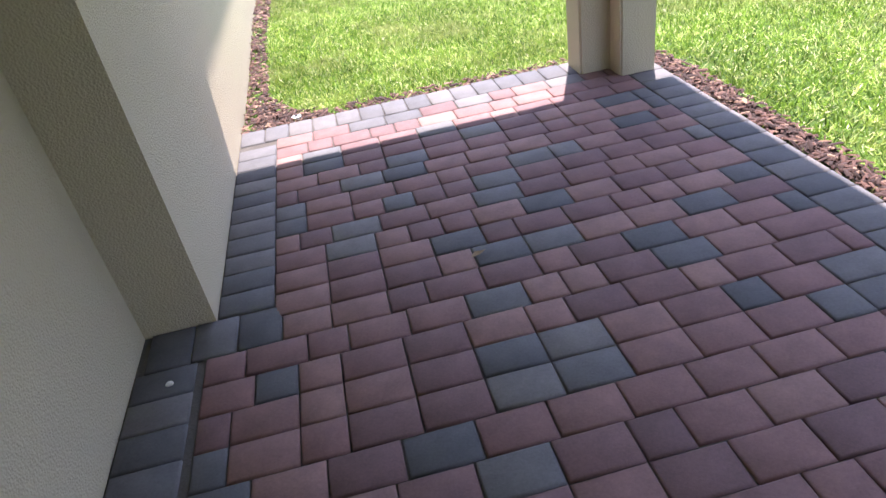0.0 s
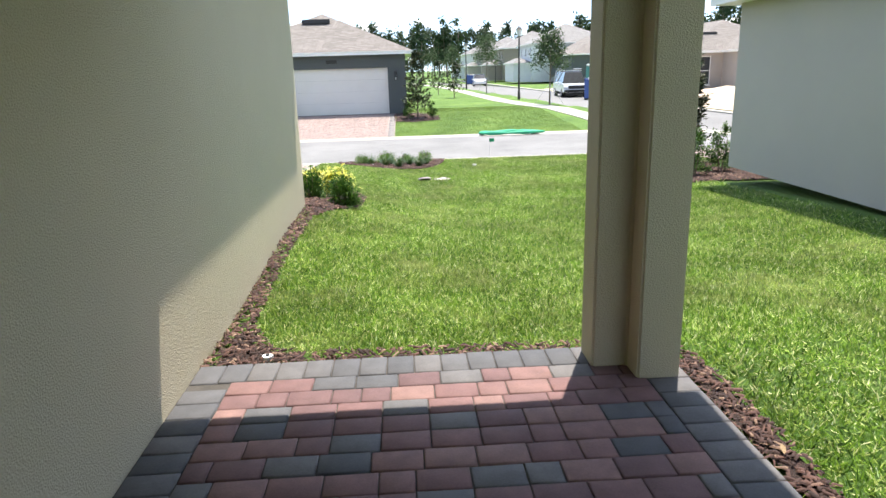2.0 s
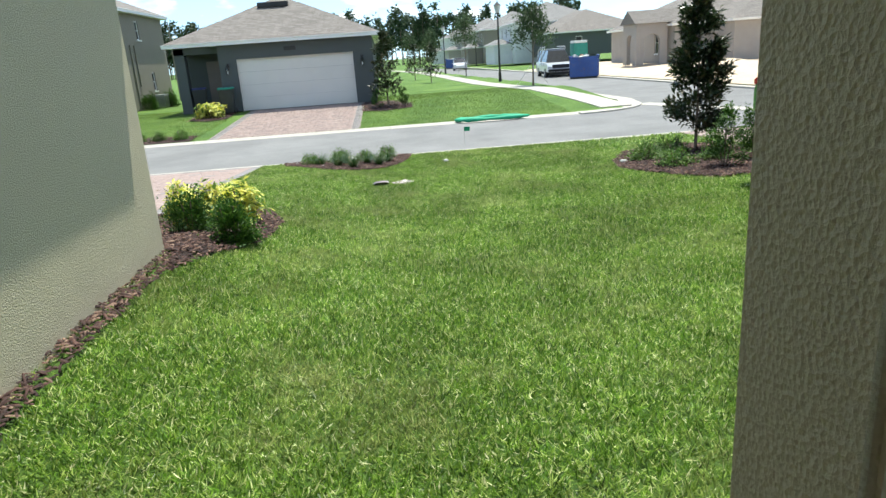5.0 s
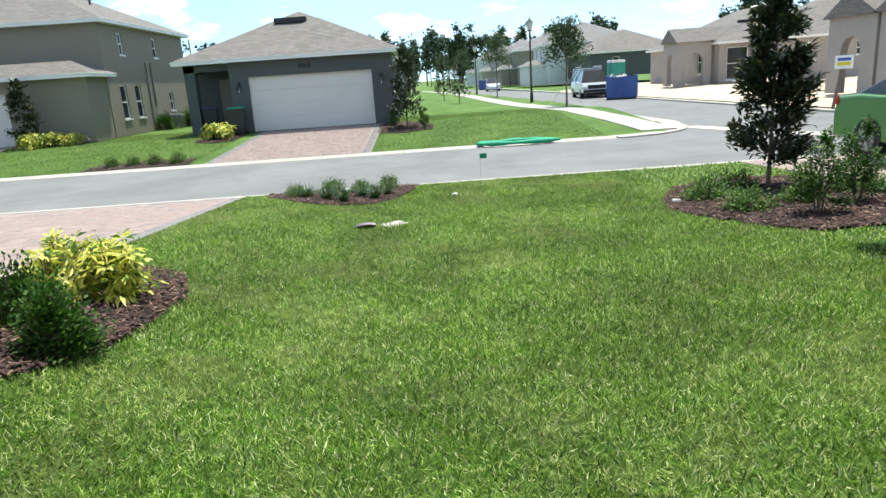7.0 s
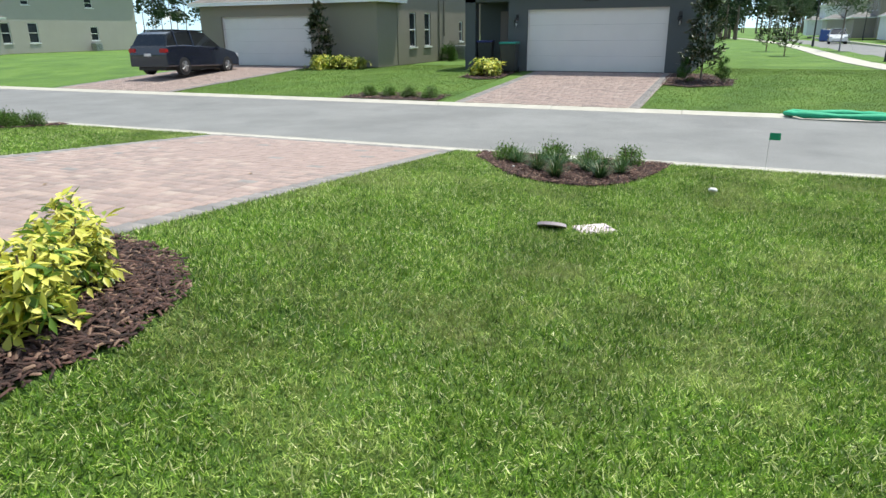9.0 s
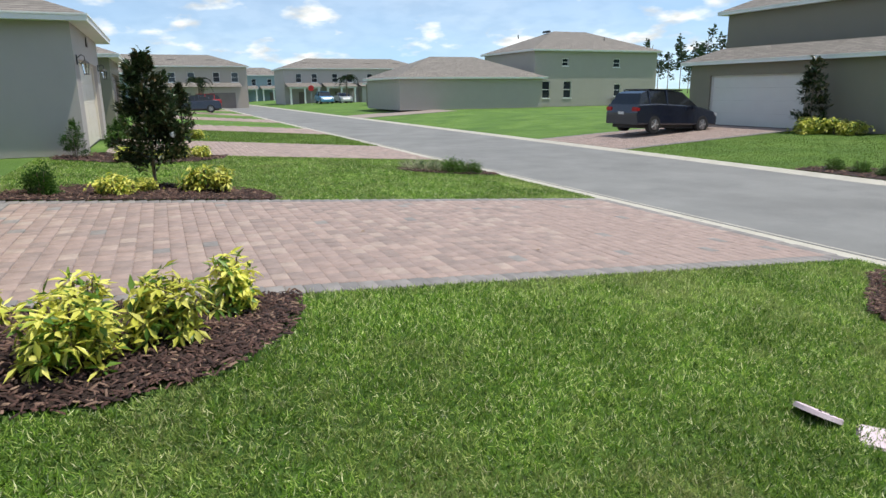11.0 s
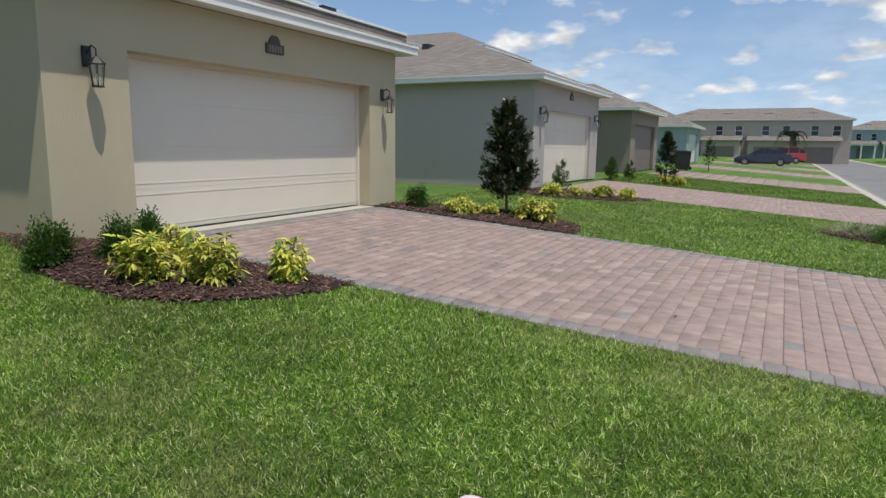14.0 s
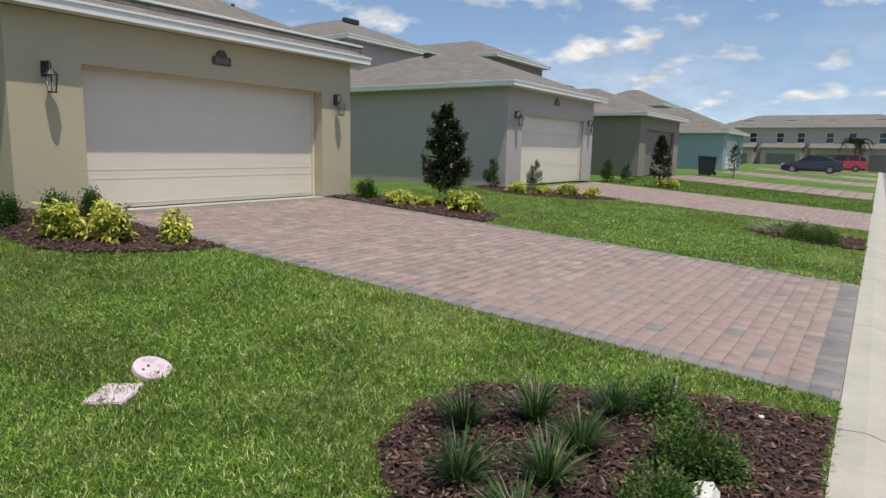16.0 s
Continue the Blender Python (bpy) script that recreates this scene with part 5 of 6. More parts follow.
for x, y, s in ((-11.15, 39.9, 2.0), (-10.7, 41.9, 2.1)):
    place(G1, x, y, s, x)
T1 = shrub("tall_shrub", "upright loose grey green shrub in mulch", "shrub", LEAF_GREEN, 0.33, 0.90, 2000, 0.055, 0.026, 36, "tall shrubs", shape="cone", up=0.5)
for x, y, s, a in ((6.0, 12.15, 0.95, 0), (6.75, 12.65, 1.0, 1), (-12.85, 8.75, 0.9, 2), (-14.1, 9.5, 0.9, 3), (-20.4, 9.4, 0.8, 1), (-20.9, 9.3, 0.9, 2), (-21.3, 9.9, 0.8, 3), (0.9, 29.9, 0.8, 1), (2.0, 29.9, 0.8, 2), (-13.8, 33.0, 0.9, 1)):
    place(T1, x, y, s, a)
W1 = shrub("flowering_shrub", "low spreading green shrub with pale flowers in mulch", "shrub", LEAF_LIGHT, 0.34, 0.40, 1100, 0.06, 0.03, 37, "low shrubs")
for x, y, s, a in ((5.6, 13.9, 1.0, 0), (5.62, 12.85, 0.95, 1), (6.25, 14.5, 0.9, 2), (6.3, 13.0, 0.9, 3), (7.3, 13.4, 1.0, 4)):
    place(W1, x, y, s, a)
for q in (Y1, Y2, Y3, G1, B1, T1, W1):
    drop(q)


def liriope():
    rng = np.random.default_rng(40)
    root = empty("liriope_clump", Matrix.Identity(4), "arching grass like clump of dark green blades in mulch", "ornamental grass", "grass clumps")
    verts, faces = [], []
    n = 190
    for k in range(n):
        a, lean = rng.uniform(0, 6.283), rng.uniform(0.1, 1.0)
        L, w = rng.uniform(0.20, 0.40), rng.uniform(0.004, 0.0075)
        r0 = rng.uniform(0, 0.06)
        s = np.array((-math.sin(a), math.cos(a), 0)) * w
        i = len(verts)
        for j in range(5):
            t = j / 4
            ang = lean + 1.5 * lean * t * t
            rr = r0 + L * t * math.sin(min(ang, 1.9)) * 0.8
            z = L * (t - 0.55 * lean * t * t)
            c = np.array((rr * math.cos(a), rr * math.sin(a), max(z, 0.01)))
            ww = 1.0 - 0.85 * t ** 2
            verts += [c - s * ww, c + s * ww]
            if j:
                q = i + 2 * j
                faces.append((q - 2, q - 1, q + 1, q))
    soup("tuft", verts, faces, LEAF_STRAP, root)
    return root


def pale_clump(x, y, spread, seed):
    """A sprawling clump of dry pale grass."""
    rng = np.random.default_rng(seed)
    root = empty("dry_grass_clump", Matrix.Translation((x, y, float(ground_height(x, y)))), "sprawling clump of pale dry grass beside a kerb shrub", "ornamental grass")
    n = 900
    a = rng.uniform(0, 2 * np.pi, n)
    q = np.sqrt(rng.uniform(0, 1, n)) * spread
    p = np.stack([q * np.cos(a) * 1.4, q * np.sin(a), rng.uniform(0.0, 0.1, n)], -1)
    d = unit(np.stack([np.cos(a), np.sin(a), rng.uniform(0.3, 1.3, n)], -1) + rng.normal(0, 0.4, (n, 3)))
    v, f = leaf_arrays(p, d, unit(np.cross(d, rng.normal(0, 1, d.shape))), rng.uniform(0.12, 0.28, n), 0.012)
    soup("tuft", v, f, LEAF_DRY, root)


LEAF_DRY = leafy("dry_grass_blade", [(0.0, (0.16, 0.20, 0.09)), (0.5, (0.34, 0.35, 0.2)), (1.0, (0.5, 0.48, 0.33))], 0.6, 0.3)
pale_clump(-11.6, 16.45, 0.55, 141)


def palm(x, y, h, seed):
    """A small palm: a slim trunk and arching fronds of narrow leaflets."""
    rng = np.random.default_rng(seed)
    root = empty("palm_tree", Matrix.Translation((x, y, float(ground_height(x, y)))), "small palm with arching dark fronds before townhouses", "tree", "palms")
    part("trunk", tube(bmesh.new(), (0, 0, -0.1), (0.1, 0, h), 0.13, 0.09, 8), BARK, root)
    P, D, L = [], [], []
    for k in range(16):
        a, lean = rng.uniform(0, 6.28), rng.uniform(0.2, 1.1)
        for t in np.linspace(0.12, 1, 16):
            ang = lean + 1.3 * t * t
            c = np.array((0.1 + 1.7 * t * math.sin(min(ang, 1.7)) * math.cos(a), 1.7 * t * math.sin(min(ang, 1.7)) * math.sin(a), h + 1.5 * t * math.cos(ang)))
            for s in (-1, 1):
                P.append(c); D.append((-s * math.sin(a) + 0.5 * math.cos(a), s * math.cos(a) + 0.5 * math.sin(a), -0.45)); L.append(0.6 * (1.1 - 0.5 * t))
    d = unit(np.array(D))
    v, f = leaf_arrays(np.array(P), d, unit(np.cross(d, (0.2, 0.1, 1.0))), np.array(L), 0.09)
    soup("fronds", v, f, LEAF_DARK, root)


palm(-88.0, 15.4, 3.2, 151)
palm(-92.0, 35.8, 3.4, 152)
L1 = liriope()
for x, y, s, a in ((0.52, 16.1, 1.0, 0), (0.2, 16.4, 1.05, 1), (-0.17, 16.75, 1.0, 2), (0.36, 16.75, 0.95, 3), (1.02, 16.38, 1.0, 4), (0.78, 16.75, 1.0, 5), (1.2, 16.8, 0.9, 6), (0.9, 17.3, 0.7, 2),
                   (-11.6, 16.3, 0.9, 1), (-11.3, 16.5, 0.8, 2), (-11.8, 16.7, 0.8, 3)):
    place(L1, x, y, s * 0.85, a)
drop(L1)


def magnolia(x, y, height, spread, count, seed, label, leaf=0.13, flower=True, mat=LEAF_DARK):
    root = shrub("magnolia_tree", label, "tree", mat, spread, height, count, leaf, leaf * 0.42, seed, shape="cone", z0=0.18, up=0.5)
    stem = [c for c in root.children if c.name.startswith("stem")][0]
    stem.name = "trunk"
    bm = tube(bmesh.new(), (0, 0, -0.1), (0.01, 0.0, height * 0.92), 0.032, 0.008, 8)
    for k in range(16):
        z, a = height * (0.12 + 0.05 * k), k * 2.4
        r = spread * 0.7 * (1 - k / 19)
        tube(bm, (0, 0, z), (r * math.cos(a), r * math.sin(a), z + r * 0.45), 0.009, 0.003, 5)
    me = stem.data
    bm.to_mesh(me); bm.free()
    tagged(stem, kind="stuff")
    if flower:
        fl = bmesh.new()
        bmesh.ops.create_icosphere(fl, subdivisions=2, radius=0.045)
        for v in fl.verts:
            v.co *= 1 + 0.25 * math.sin(v.co.x * 90 + v.co.y * 70)
        fl.transform(Matrix.Translation((spread * 0.75 * math.cos(0.9), spread * 0.75 * math.sin(0.9), height * 0.42)))
        part("flower", fl, WHITE_TRIM, root, "white flower")
    root.matrix_world = Matrix.Translation((x, y, float(ground_height(x, y))))
    return root


magnolia(6.62, 14.35, 2.65, 0.60, 5600, 51, "slim conical magnolia with dark glossy leaves in mulch", flower=False)
magnolia(-8.0, 10.35, 2.02, 0.56, 6400, 52, "young conical magnolia with one white flower beside driveway", leaf=0.11)
magnolia(-21.2, 11.2, 1.8, 0.46, 2200, 53, "young dark magnolia on a neighbouring lawn", leaf=0.12, flower=False)
magnolia(1.35, 30.3, 2.9, 0.62, 2000, 54, "young magnolia beside the slate grey garage", leaf=0.16, flower=False)
magnolia(-13.9, 32.5, 2.6, 0.6, 1700, 55, "young magnolia beside the olive house", leaf=0.16, flower=False)
magnolia(-36.0, 11.2, 1.8, 0.45, 400, 56, "young magnolia on a far lawn", leaf=0.16, flower=False)
magnolia(4.42, 48.5, 2.5, 0.7, 700, 57, "bushy young tree on the corner lawn", leaf=0.22, flower=False)
magnolia(3.73, 56.5, 2.7, 0.8, 700, 58, "bushy young tree on the corner lawn", leaf=0.22, flower=False)


def street_tree(x, y, height, seed, label, stakes=True):
    """A staked young oak: tapered trunk, limbs and an open crown of small leaves."""
    rng = np.random.default_rng(seed)
    z = float(ground_height(x, y))
    root = empty("street_tree", Matrix.Translation((x, y, z)), label, "tree", "street trees")
    bm = tube(bmesh.new(), (0, 0, -0.1), (0.03, 0, height * 0.55), 0.05, 0.03, 8)
    tube(bm, (0.03, 0, height * 0.55), (0, 0.02, height * 0.95), 0.03, 0.008, 6)
    tips = []
    for k in range(14):
        a, zz = k * 2.4, height * (0.36 + 0.04 * k)
        r = height * 0.2 * (1.15 - k / 17)
        tip = (r * math.cos(a), r * math.sin(a), zz + r * 0.9)
        tube(bm, (0.02, 0, zz), tip, 0.014, 0.004, 5)
        tips.append(tip)
    part("trunk", bm, BARK, root)
    t = np.array(tips)[rng.integers(0, 14, 2600)] * (rng.uniform(0.3, 1.1, (2600, 1)) ** 0.5 * (1, 1, 0) + (0, 0, 1))
    p = t + rng.normal(0, height * 0.055, (2600, 3))
    d = unit(rng.normal(0, 1, (2600, 3)))
    v, f = leaf_arrays(p, d, unit(np.cross(d, rng.normal(0, 1, d.shape))), 0.13, 0.07)
    soup("crown", v, f, LEAF_TREE, root)
    if stakes:
        for a in (0.4, 2.5, 4.6):
            part("guy_line", tube(bmesh.new(), (0.02, 0, height * 0.3), (0.9 * math.cos(a), 0.9 * math.sin(a), 0), 0.01, n=5), GREY_METAL, root)
    return root


street_tree(8.6, 36.1, 3.75, 61, "staked young oak on the verge of the side street")
street_tree(7.9, 57.5, 4.6, 62, "staked young oak on the verge of the side street")
street_tree(6.9, 82.0, 4.6, 63, "young oak on the verge of the side street", False)
street_tree(5.4, 102.0, 5.0, 64, "young oak further along the side street", False)


def pine_belt():
    """The far woods: tapered trunks with ragged crowns."""
    rng = np.random.default_rng(70)
    V, F, n = [], [], 0
    TV, TF, tn = [], [], 0
    spots = [(x, 250 + rng.uniform(-18, 30)) for x in rng.uniform(-120, 70, 210)] + [(rng.uniform(70, 190), 150 + rng.uniform(-20, 40)) for _ in range(90)]
    spots += [(rng.uniform(-14, 2.0), rng.uniform(95, 128)) for _ in range(48)] + [(rng.uniform(-30, -24), rng.uniform(54, 70)) for _ in range(7)] + [(rng.uniform(-260, -120), 170 + rng.uniform(-20, 30)) for _ in range(40)]
    for x, y in spots:
        near = y < 140
        h = rng.uniform(3.8, 6.4) if near and x > -20 else rng.uniform(12, 19)
        m = 260
        t = rng.uniform(0.25, 1, m) if not near else rng.uniform(0.12, 1, m)
        lobe = rng.integers(0, 9, m)
        la, lz = rng.uniform(0, 6.28, 9), rng.uniform(0.35, 1.0, 9)
        r = h * 0.17 * np.sqrt(rng.uniform(0.1, 1, m)) * (1.25 - lz[lobe] * 0.7)
        a = la[lobe] + rng.normal(0, 0.6, m)
        p = np.stack([x + r * np.cos(a), y + r * np.sin(a), -0.5 + h * lz[lobe] + rng.normal(0, h * 0.05, m)], -1)
        d = unit(rng.normal(0, 1, (m, 3)) * (1, 1, 0.6))
        v, f = leaf_arrays(p, d, unit(np.cross(d, rng.normal(0, 1, d.shape))), h * 0.075, h * 0.04)
        V.append(v); F.append(f + n); n += len(v)
        k = np.arange(6) * math.pi / 3
        ring = np.stack([np.cos(k), np.sin(k)], -1)
        lo = np.c_[ring * 0.18 + (x, y), np.full(6, -1.0)]; hi = np.c_[ring * 0.05 + (x, y), np.full(6, h * 0.95)]
        TV.append(np.r_[lo, hi]); TF.append(np.stack([np.arange(6), (np.arange(6) + 1) % 6, (np.arange(6) + 1) % 6 + 6, np.arange(6) + 6], -1) + tn); tn += 12
    root = empty("tree_belt", Matrix.Identity(4), "dark green belt of far pines and woods", "trees", kind="stuff")
    soup("crowns", np.concatenate(V), np.concatenate(F), LEAF_PINE, root)
    soup("trunks", np.concatenate(TV), np.concatenate(TF), BARK, root)


pine_belt()

# ---- lamps, meters, bins and small things ----
def on_ground(x, y, dz=0.0):
    return Matrix.Translation((x, y, float(ground_height(x, y)) + dz))


def wall_lantern(m, label):
    """A carriage lantern on a wall whose face is the local x-z plane, looking to -y."""
    root = empty("wall_lantern", m, label, "outdoor lamp", "garage lanterns")
    bm = boxed(-0.055, 0.055, -0.025, -0.001, -0.02, 0.20, bevel=0.008)
    part("backplate", bm, BLACK_METAL, root)
    bm = tube(bmesh.new(), (0, -0.02, 0.12), (0, -0.10, 0.20), 0.009, n=8)
    tube(bm, (0, -0.10, 0.20), (0, -0.17, 0.16), 0.009, n=8); tube(bm, (0, -0.17, 0.16), (0, -0.17, 0.10), 0.008, n=8)
    tube(bm, (0, -0.02, 0.04), (0, -0.10, 0.0), 0.007, n=8)
    part("arm", bm, BLACK_METAL, root)
    c = Vector((0, -0.17, 0))
    bm = bmesh.new()
    bmesh.ops.create_cone(bm, cap_ends=True, segments=6, radius1=0.10, radius2=0.018, depth=0.075, matrix=Matrix.Translation(c + Vector((0, 0, 0.045))))
    tube(bm, c + Vector((0, 0, 0.08)), c + Vector((0, 0, 0.125)), 0.012, 0.004, 8)
    part("hood", bm, BLACK_METAL, root)
    for k in range(6):
        a = k * math.pi / 3
        u = Vector((math.cos(a), math.sin(a), 0))
        part("cage_bar", tube(bmesh.new(), c + u * 0.085 + Vector((0, 0, 0.01)), c + u * 0.055 + Vector((0, 0, -0.22)), 0.005, n=6), BLACK_METAL, root)
    bm = bmesh.new()
    bmesh.ops.create_cone(bm, cap_ends=True, segments=6, radius1=0.062, radius2=0.062, depth=0.018, matrix=Matrix.Translation(c + Vector((0, 0, -0.225))))
    part("base", bm, BLACK_METAL, root)
    bm = bmesh.new()
    bmesh.ops.create_cone(bm, cap_ends=False, segments=6, radius1=0.050, radius2=0.078, depth=0.21, matrix=Matrix.Translation(c + Vector((0, 0, -0.107))))
    part("glass", bm, LAMP_GLASS, root, "clear glass")
    part("candle", tube(bmesh.new(), c + Vector((0, 0, -0.21)), c + Vector((0, 0, -0.10)), 0.012, n=8), WHITE_TRIM, root)
    return root


LAMP_GLASS, _nt, _b = material("lamp_glass", 0.05)
_b.inputs["Transmission Weight"].default_value = 0.95
_b.inputs["IOR"].default_value = 1.1
_b.inputs["Base Color"].default_value = (0.9, 0.9, 0.86, 1)


def front_face(x, y, z, back=True):
    return Matrix.Translation((x, y, z)) @ (Matrix.Rotation(math.pi, 4, "Z") if back else Matrix.Identity(4))


for x, y, z, back in ((-1.06, FRONT_Y, 1.88, True), (-6.84, FRONT_Y, 1.88, True), (-13.85, 8.92, 1.95, True), (-19.6, 8.92, 1.95, True), (-5.2, 32.4, 1.45, False), (0.42, 32.4, 1.45, False)):
    wall_lantern(front_face(x, y, z, back), "black carriage lantern on the wall beside a garage door")


def plaque(m, label):
    """A house number sign: a plate with an arched crest. The digits cannot be read."""
    root = empty("house_number_sign", m, label, "sign")
    part("plate", boxed(-0.19, 0.19, -0.03, -0.001, -0.07, 0.07, bevel=0.008), BRONZE, root)
    bm = bmesh.new()
    bmesh.ops.create_cone(bm, cap_ends=True, segments=24, radius1=0.11, radius2=0.11, depth=0.026, matrix=Matrix.Translation((0, -0.014, 0.075)) @ Matrix.Rotation(math.pi / 2, 4, "X"))
    part("crest", bm, BRONZE, root)
    for k in range(5):
        part("digit", boxed(-0.135 + 0.057 * k, -0.10 + 0.057 * k, -0.034, -0.030, -0.045, 0.045), BRONZE_LIGHT, root)
    return root


BRONZE = surface("dark_bronze", (0.05, 0.04, 0.03), (0.10, 0.08, 0.06), 20, 90, 0.3, 0.5, 0.001)
BRONZE_LIGHT = surface("worn_bronze", (0.16, 0.13, 0.10), (0.26, 0.22, 0.17), 20, 90, 0.2, 0.5, 0.001)
plaque(front_face(-3.985, FRONT_Y, 2.42), "small dark bronze house number sign above the garage door")
plaque(front_face(-16.75, 8.92, 2.55), "small dark bronze house number sign above the neighbouring garage door")

# water meter lids and small things in the lawn
root = empty("meter_box", on_ground(1.42, 14.03, -0.012) @ Matrix.Rotation(0.62, 4, "Z"), "faded pink square meter box lid flush in the grass", "meter cover")
part("lid", boxed(-0.17, 0.17, -0.13, 0.13, 0.004, 0.024, bevel=0.009), PINK_LID, root)
part("collar", boxed(-0.185, 0.185, -0.145, 0.145, -0.1, 0.004, bevel=0.005), PURPLE_BOX, root)
part("notch", boxed(0.11, 0.155, -0.04, 0.0, 0.022, 0.027), PURPLE_BOX, root)
root = empty("valve_box", on_ground(1.03, 13.86, -0.036), "round faded pink lid lying tilted on its open box", "valve cover")
bm = bmesh.new()
bmesh.ops.create_cone(bm, cap_ends=True, segments=32, radius1=0.135, radius2=0.13, depth=0.028, matrix=Matrix.Translation((0.03, 0.03, 0.062)) @ Euler((-0.42, -0.05, 0)).to_matrix().to_4x4())
part("lid", bm, PINK_LID, root)
bm = bmesh.new()
bmesh.ops.create_cone(bm, cap_ends=False, segments=32, radius1=0.14, radius2=0.125, depth=0.12, matrix=Matrix.Translation((-0.06, -0.06, -0.03)))
bmesh.ops.solidify(bm, geom=bm.faces[:], thickness=0.012)
part("box_rim", bm, PURPLE_BOX, root)
for dx, dy in ((0.0, 0.06), (0.07, 0.0), (0.02, -0.02)):
    part("lid_hole", tube(bmesh.new(), (dx + 0.03, dy + 0.03, 0.070 - dy * 0.45), (dx + 0.032, dy + 0.034, 0.082 - dy * 0.45), 0.010, n=10), SHINGLE_VENT, root)


def pebble(name, x, y, r, mat, label, category, seed, dz=0.0, flat=0.6):
    bm = bmesh.new()
    bmesh.ops.create_icosphere(bm, subdivisions=2, radius=r)
    rnd = random.Random(seed)
    for v in bm.verts:
        v.co = Vector((v.co.x * 1.2, v.co.y * 0.9, v.co.z * flat)) * rnd.uniform(0.82, 1.12)
    root = empty(name, on_ground(x, y, dz), label, category)
    part("stone", bm, mat, root)


pebble("rock", 0.45, 17.42, 0.085, PALE_STONE, "pale grey rock among the shrubs of the kerb bed", "rock", 1, 0.05)
pebble("stone", 2.34, 16.06, 0.045, PALE_STONE, "small white stone lying in the grass", "stone", 2, 0.05)
pebble("stone", -0.75, 17.5, 0.02, PALE_STONE, "small white stone on the mulch", "stone", 3, 0.04)
pebble("stone", -0.1, 16.35, 0.018, PALE_STONE, "small white stone on the mulch", "stone", 4, 0.04)
pebble("stone", 5.12, 13.8, 0.05, PALE_STONE, "pale stone at the edge of the mulch bed", "stone", 5, 0.05)
pebble("pebble", -0.70, 1.62, 0.013, PALE_STONE, "tiny white pebble on charcoal pavers", "pebble", 6, 0.055)
root = empty("sprinkler_cap", on_ground(-0.20, 4.04, 0.02), "round white sprinkler cap in the mulch", "sprinkler")
bm = tube(bmesh.new(), (0, 0, -0.08), (0, 0, 0.02), 0.032, n=20)
part("cap", bm, WHITE_TRIM, root)
part("nozzle", tube(bmesh.new(), (0, 0, 0.02), (0, 0, 0.028), 0.012, n=12), SHINGLE_VENT, root)
DRY_LEAF = surface("dry_leaf", (0.20, 0.13, 0.07), (0.32, 0.23, 0.13), 20, 90, 0.3, 0.8)
for x, y, a, lab in ((0.52, 1.95, 0.3, "dry curled brown leaf on the patio pavers"), (2.22, 2.75, 1.2, "pale strip of bark on the mulch"), (-2.6, 14.2, 0.5, "dark dry leaf on the driveway"), (-3.9, 12.6, 1.9, "dark dry leaf on the driveway")):
    root = empty("dry_leaf", Matrix.Translation((x, y, 0.008 if y < 5 else drive_height(x, y) + 0.006)) @ Matrix.Rotation(a, 4, "Z"), lab, "leaf")
    v = [(-0.035, 0, 0.004), (-0.01, 0.014, 0.014), (0.02, 0.010, 0.008), (0.038, 0.0, 0.012), (0.015, -0.012, 0.012), (-0.015, -0.010, 0.006), (0, 0, 0.002)]
    soup("blade", v, [(6, 0, 1), (6, 1, 2), (6, 2, 3), (6, 3, 4), (6, 4, 5), (6, 5, 0)], DRY_LEAF, root)
# utility flag
FLAG_GREEN = surface("flag_green", (0.01, 0.28, 0.14), (0.02, 0.34, 0.18), 8, 60, 0.1, 0.6)
root = empty("marker_flag", on_ground(2.9, 17.55), "small green marker flag on a thin wire in the lawn", "flag")
part("wire", tube(bmesh.new(), (0, 0, -0.05), (0.01, 0, 0.56), 0.0025, n=5), GREY_METAL, root)
part("pennant", boxed(0.0, 0.13, -0.002, 0.002, 0.46, 0.55), FLAG_GREEN, root)
# green silt sock on the far kerb
MAT_GREEN = surface("green_sleeve", (0.01, 0.27, 0.13), (0.03, 0.42, 0.22), 6, 60, 0.5, 0.7, 0.01)
root = empty("silt_sock", Matrix.Translation((4.45, 24.45, -0.71)), "bright green fabric drain sleeve lying in a loop on the kerb", "drain guard")
loop = [(-0.95, 0.08), (-0.7, 0.34), (-0.1, 0.36), (0.42, 0.52), (0.62, 0.3), (1.3, -0.10), (0.7, -0.20), (0.0, -0.22), (-0.65, -0.16)]
bm = bmesh.new()
pts = []
for i in range(len(loop)):
    a, c = Vector(loop[i]), Vector(loop[(i + 1) % len(loop)])
    pts += [a.lerp(c, t) for t in (0, 0.5)]
rings = []
for i, p in enumerate(pts):
    d = (pts[(i + 1) % len(pts)] - pts[i - 1]).normalized()
    nx = Vector((-d.y, d.x))
    rings.append([bm.verts.new((p.x + nx.x * 0.10 * math.cos(t), p.y + nx.y * 0.10 * math.cos(t), 0.06 + 0.06 * math.sin(t) * (1 + 0.3 * math.sin(i * 1.7)))) for t in [k * math.pi / 4 for k in range(8)]])
for i in range(len(rings)):
    r, q = rings[i], rings[(i + 1) % len(rings)]
    for k in range(8):
        bm.faces.new((r[k], r[(k + 1) % 8], q[(k + 1) % 8], q[k]))
bmesh.ops.recalc_face_normals(bm, faces=bm.faces)
part("sleeve", bm, MAT_GREEN, root, smooth=True)


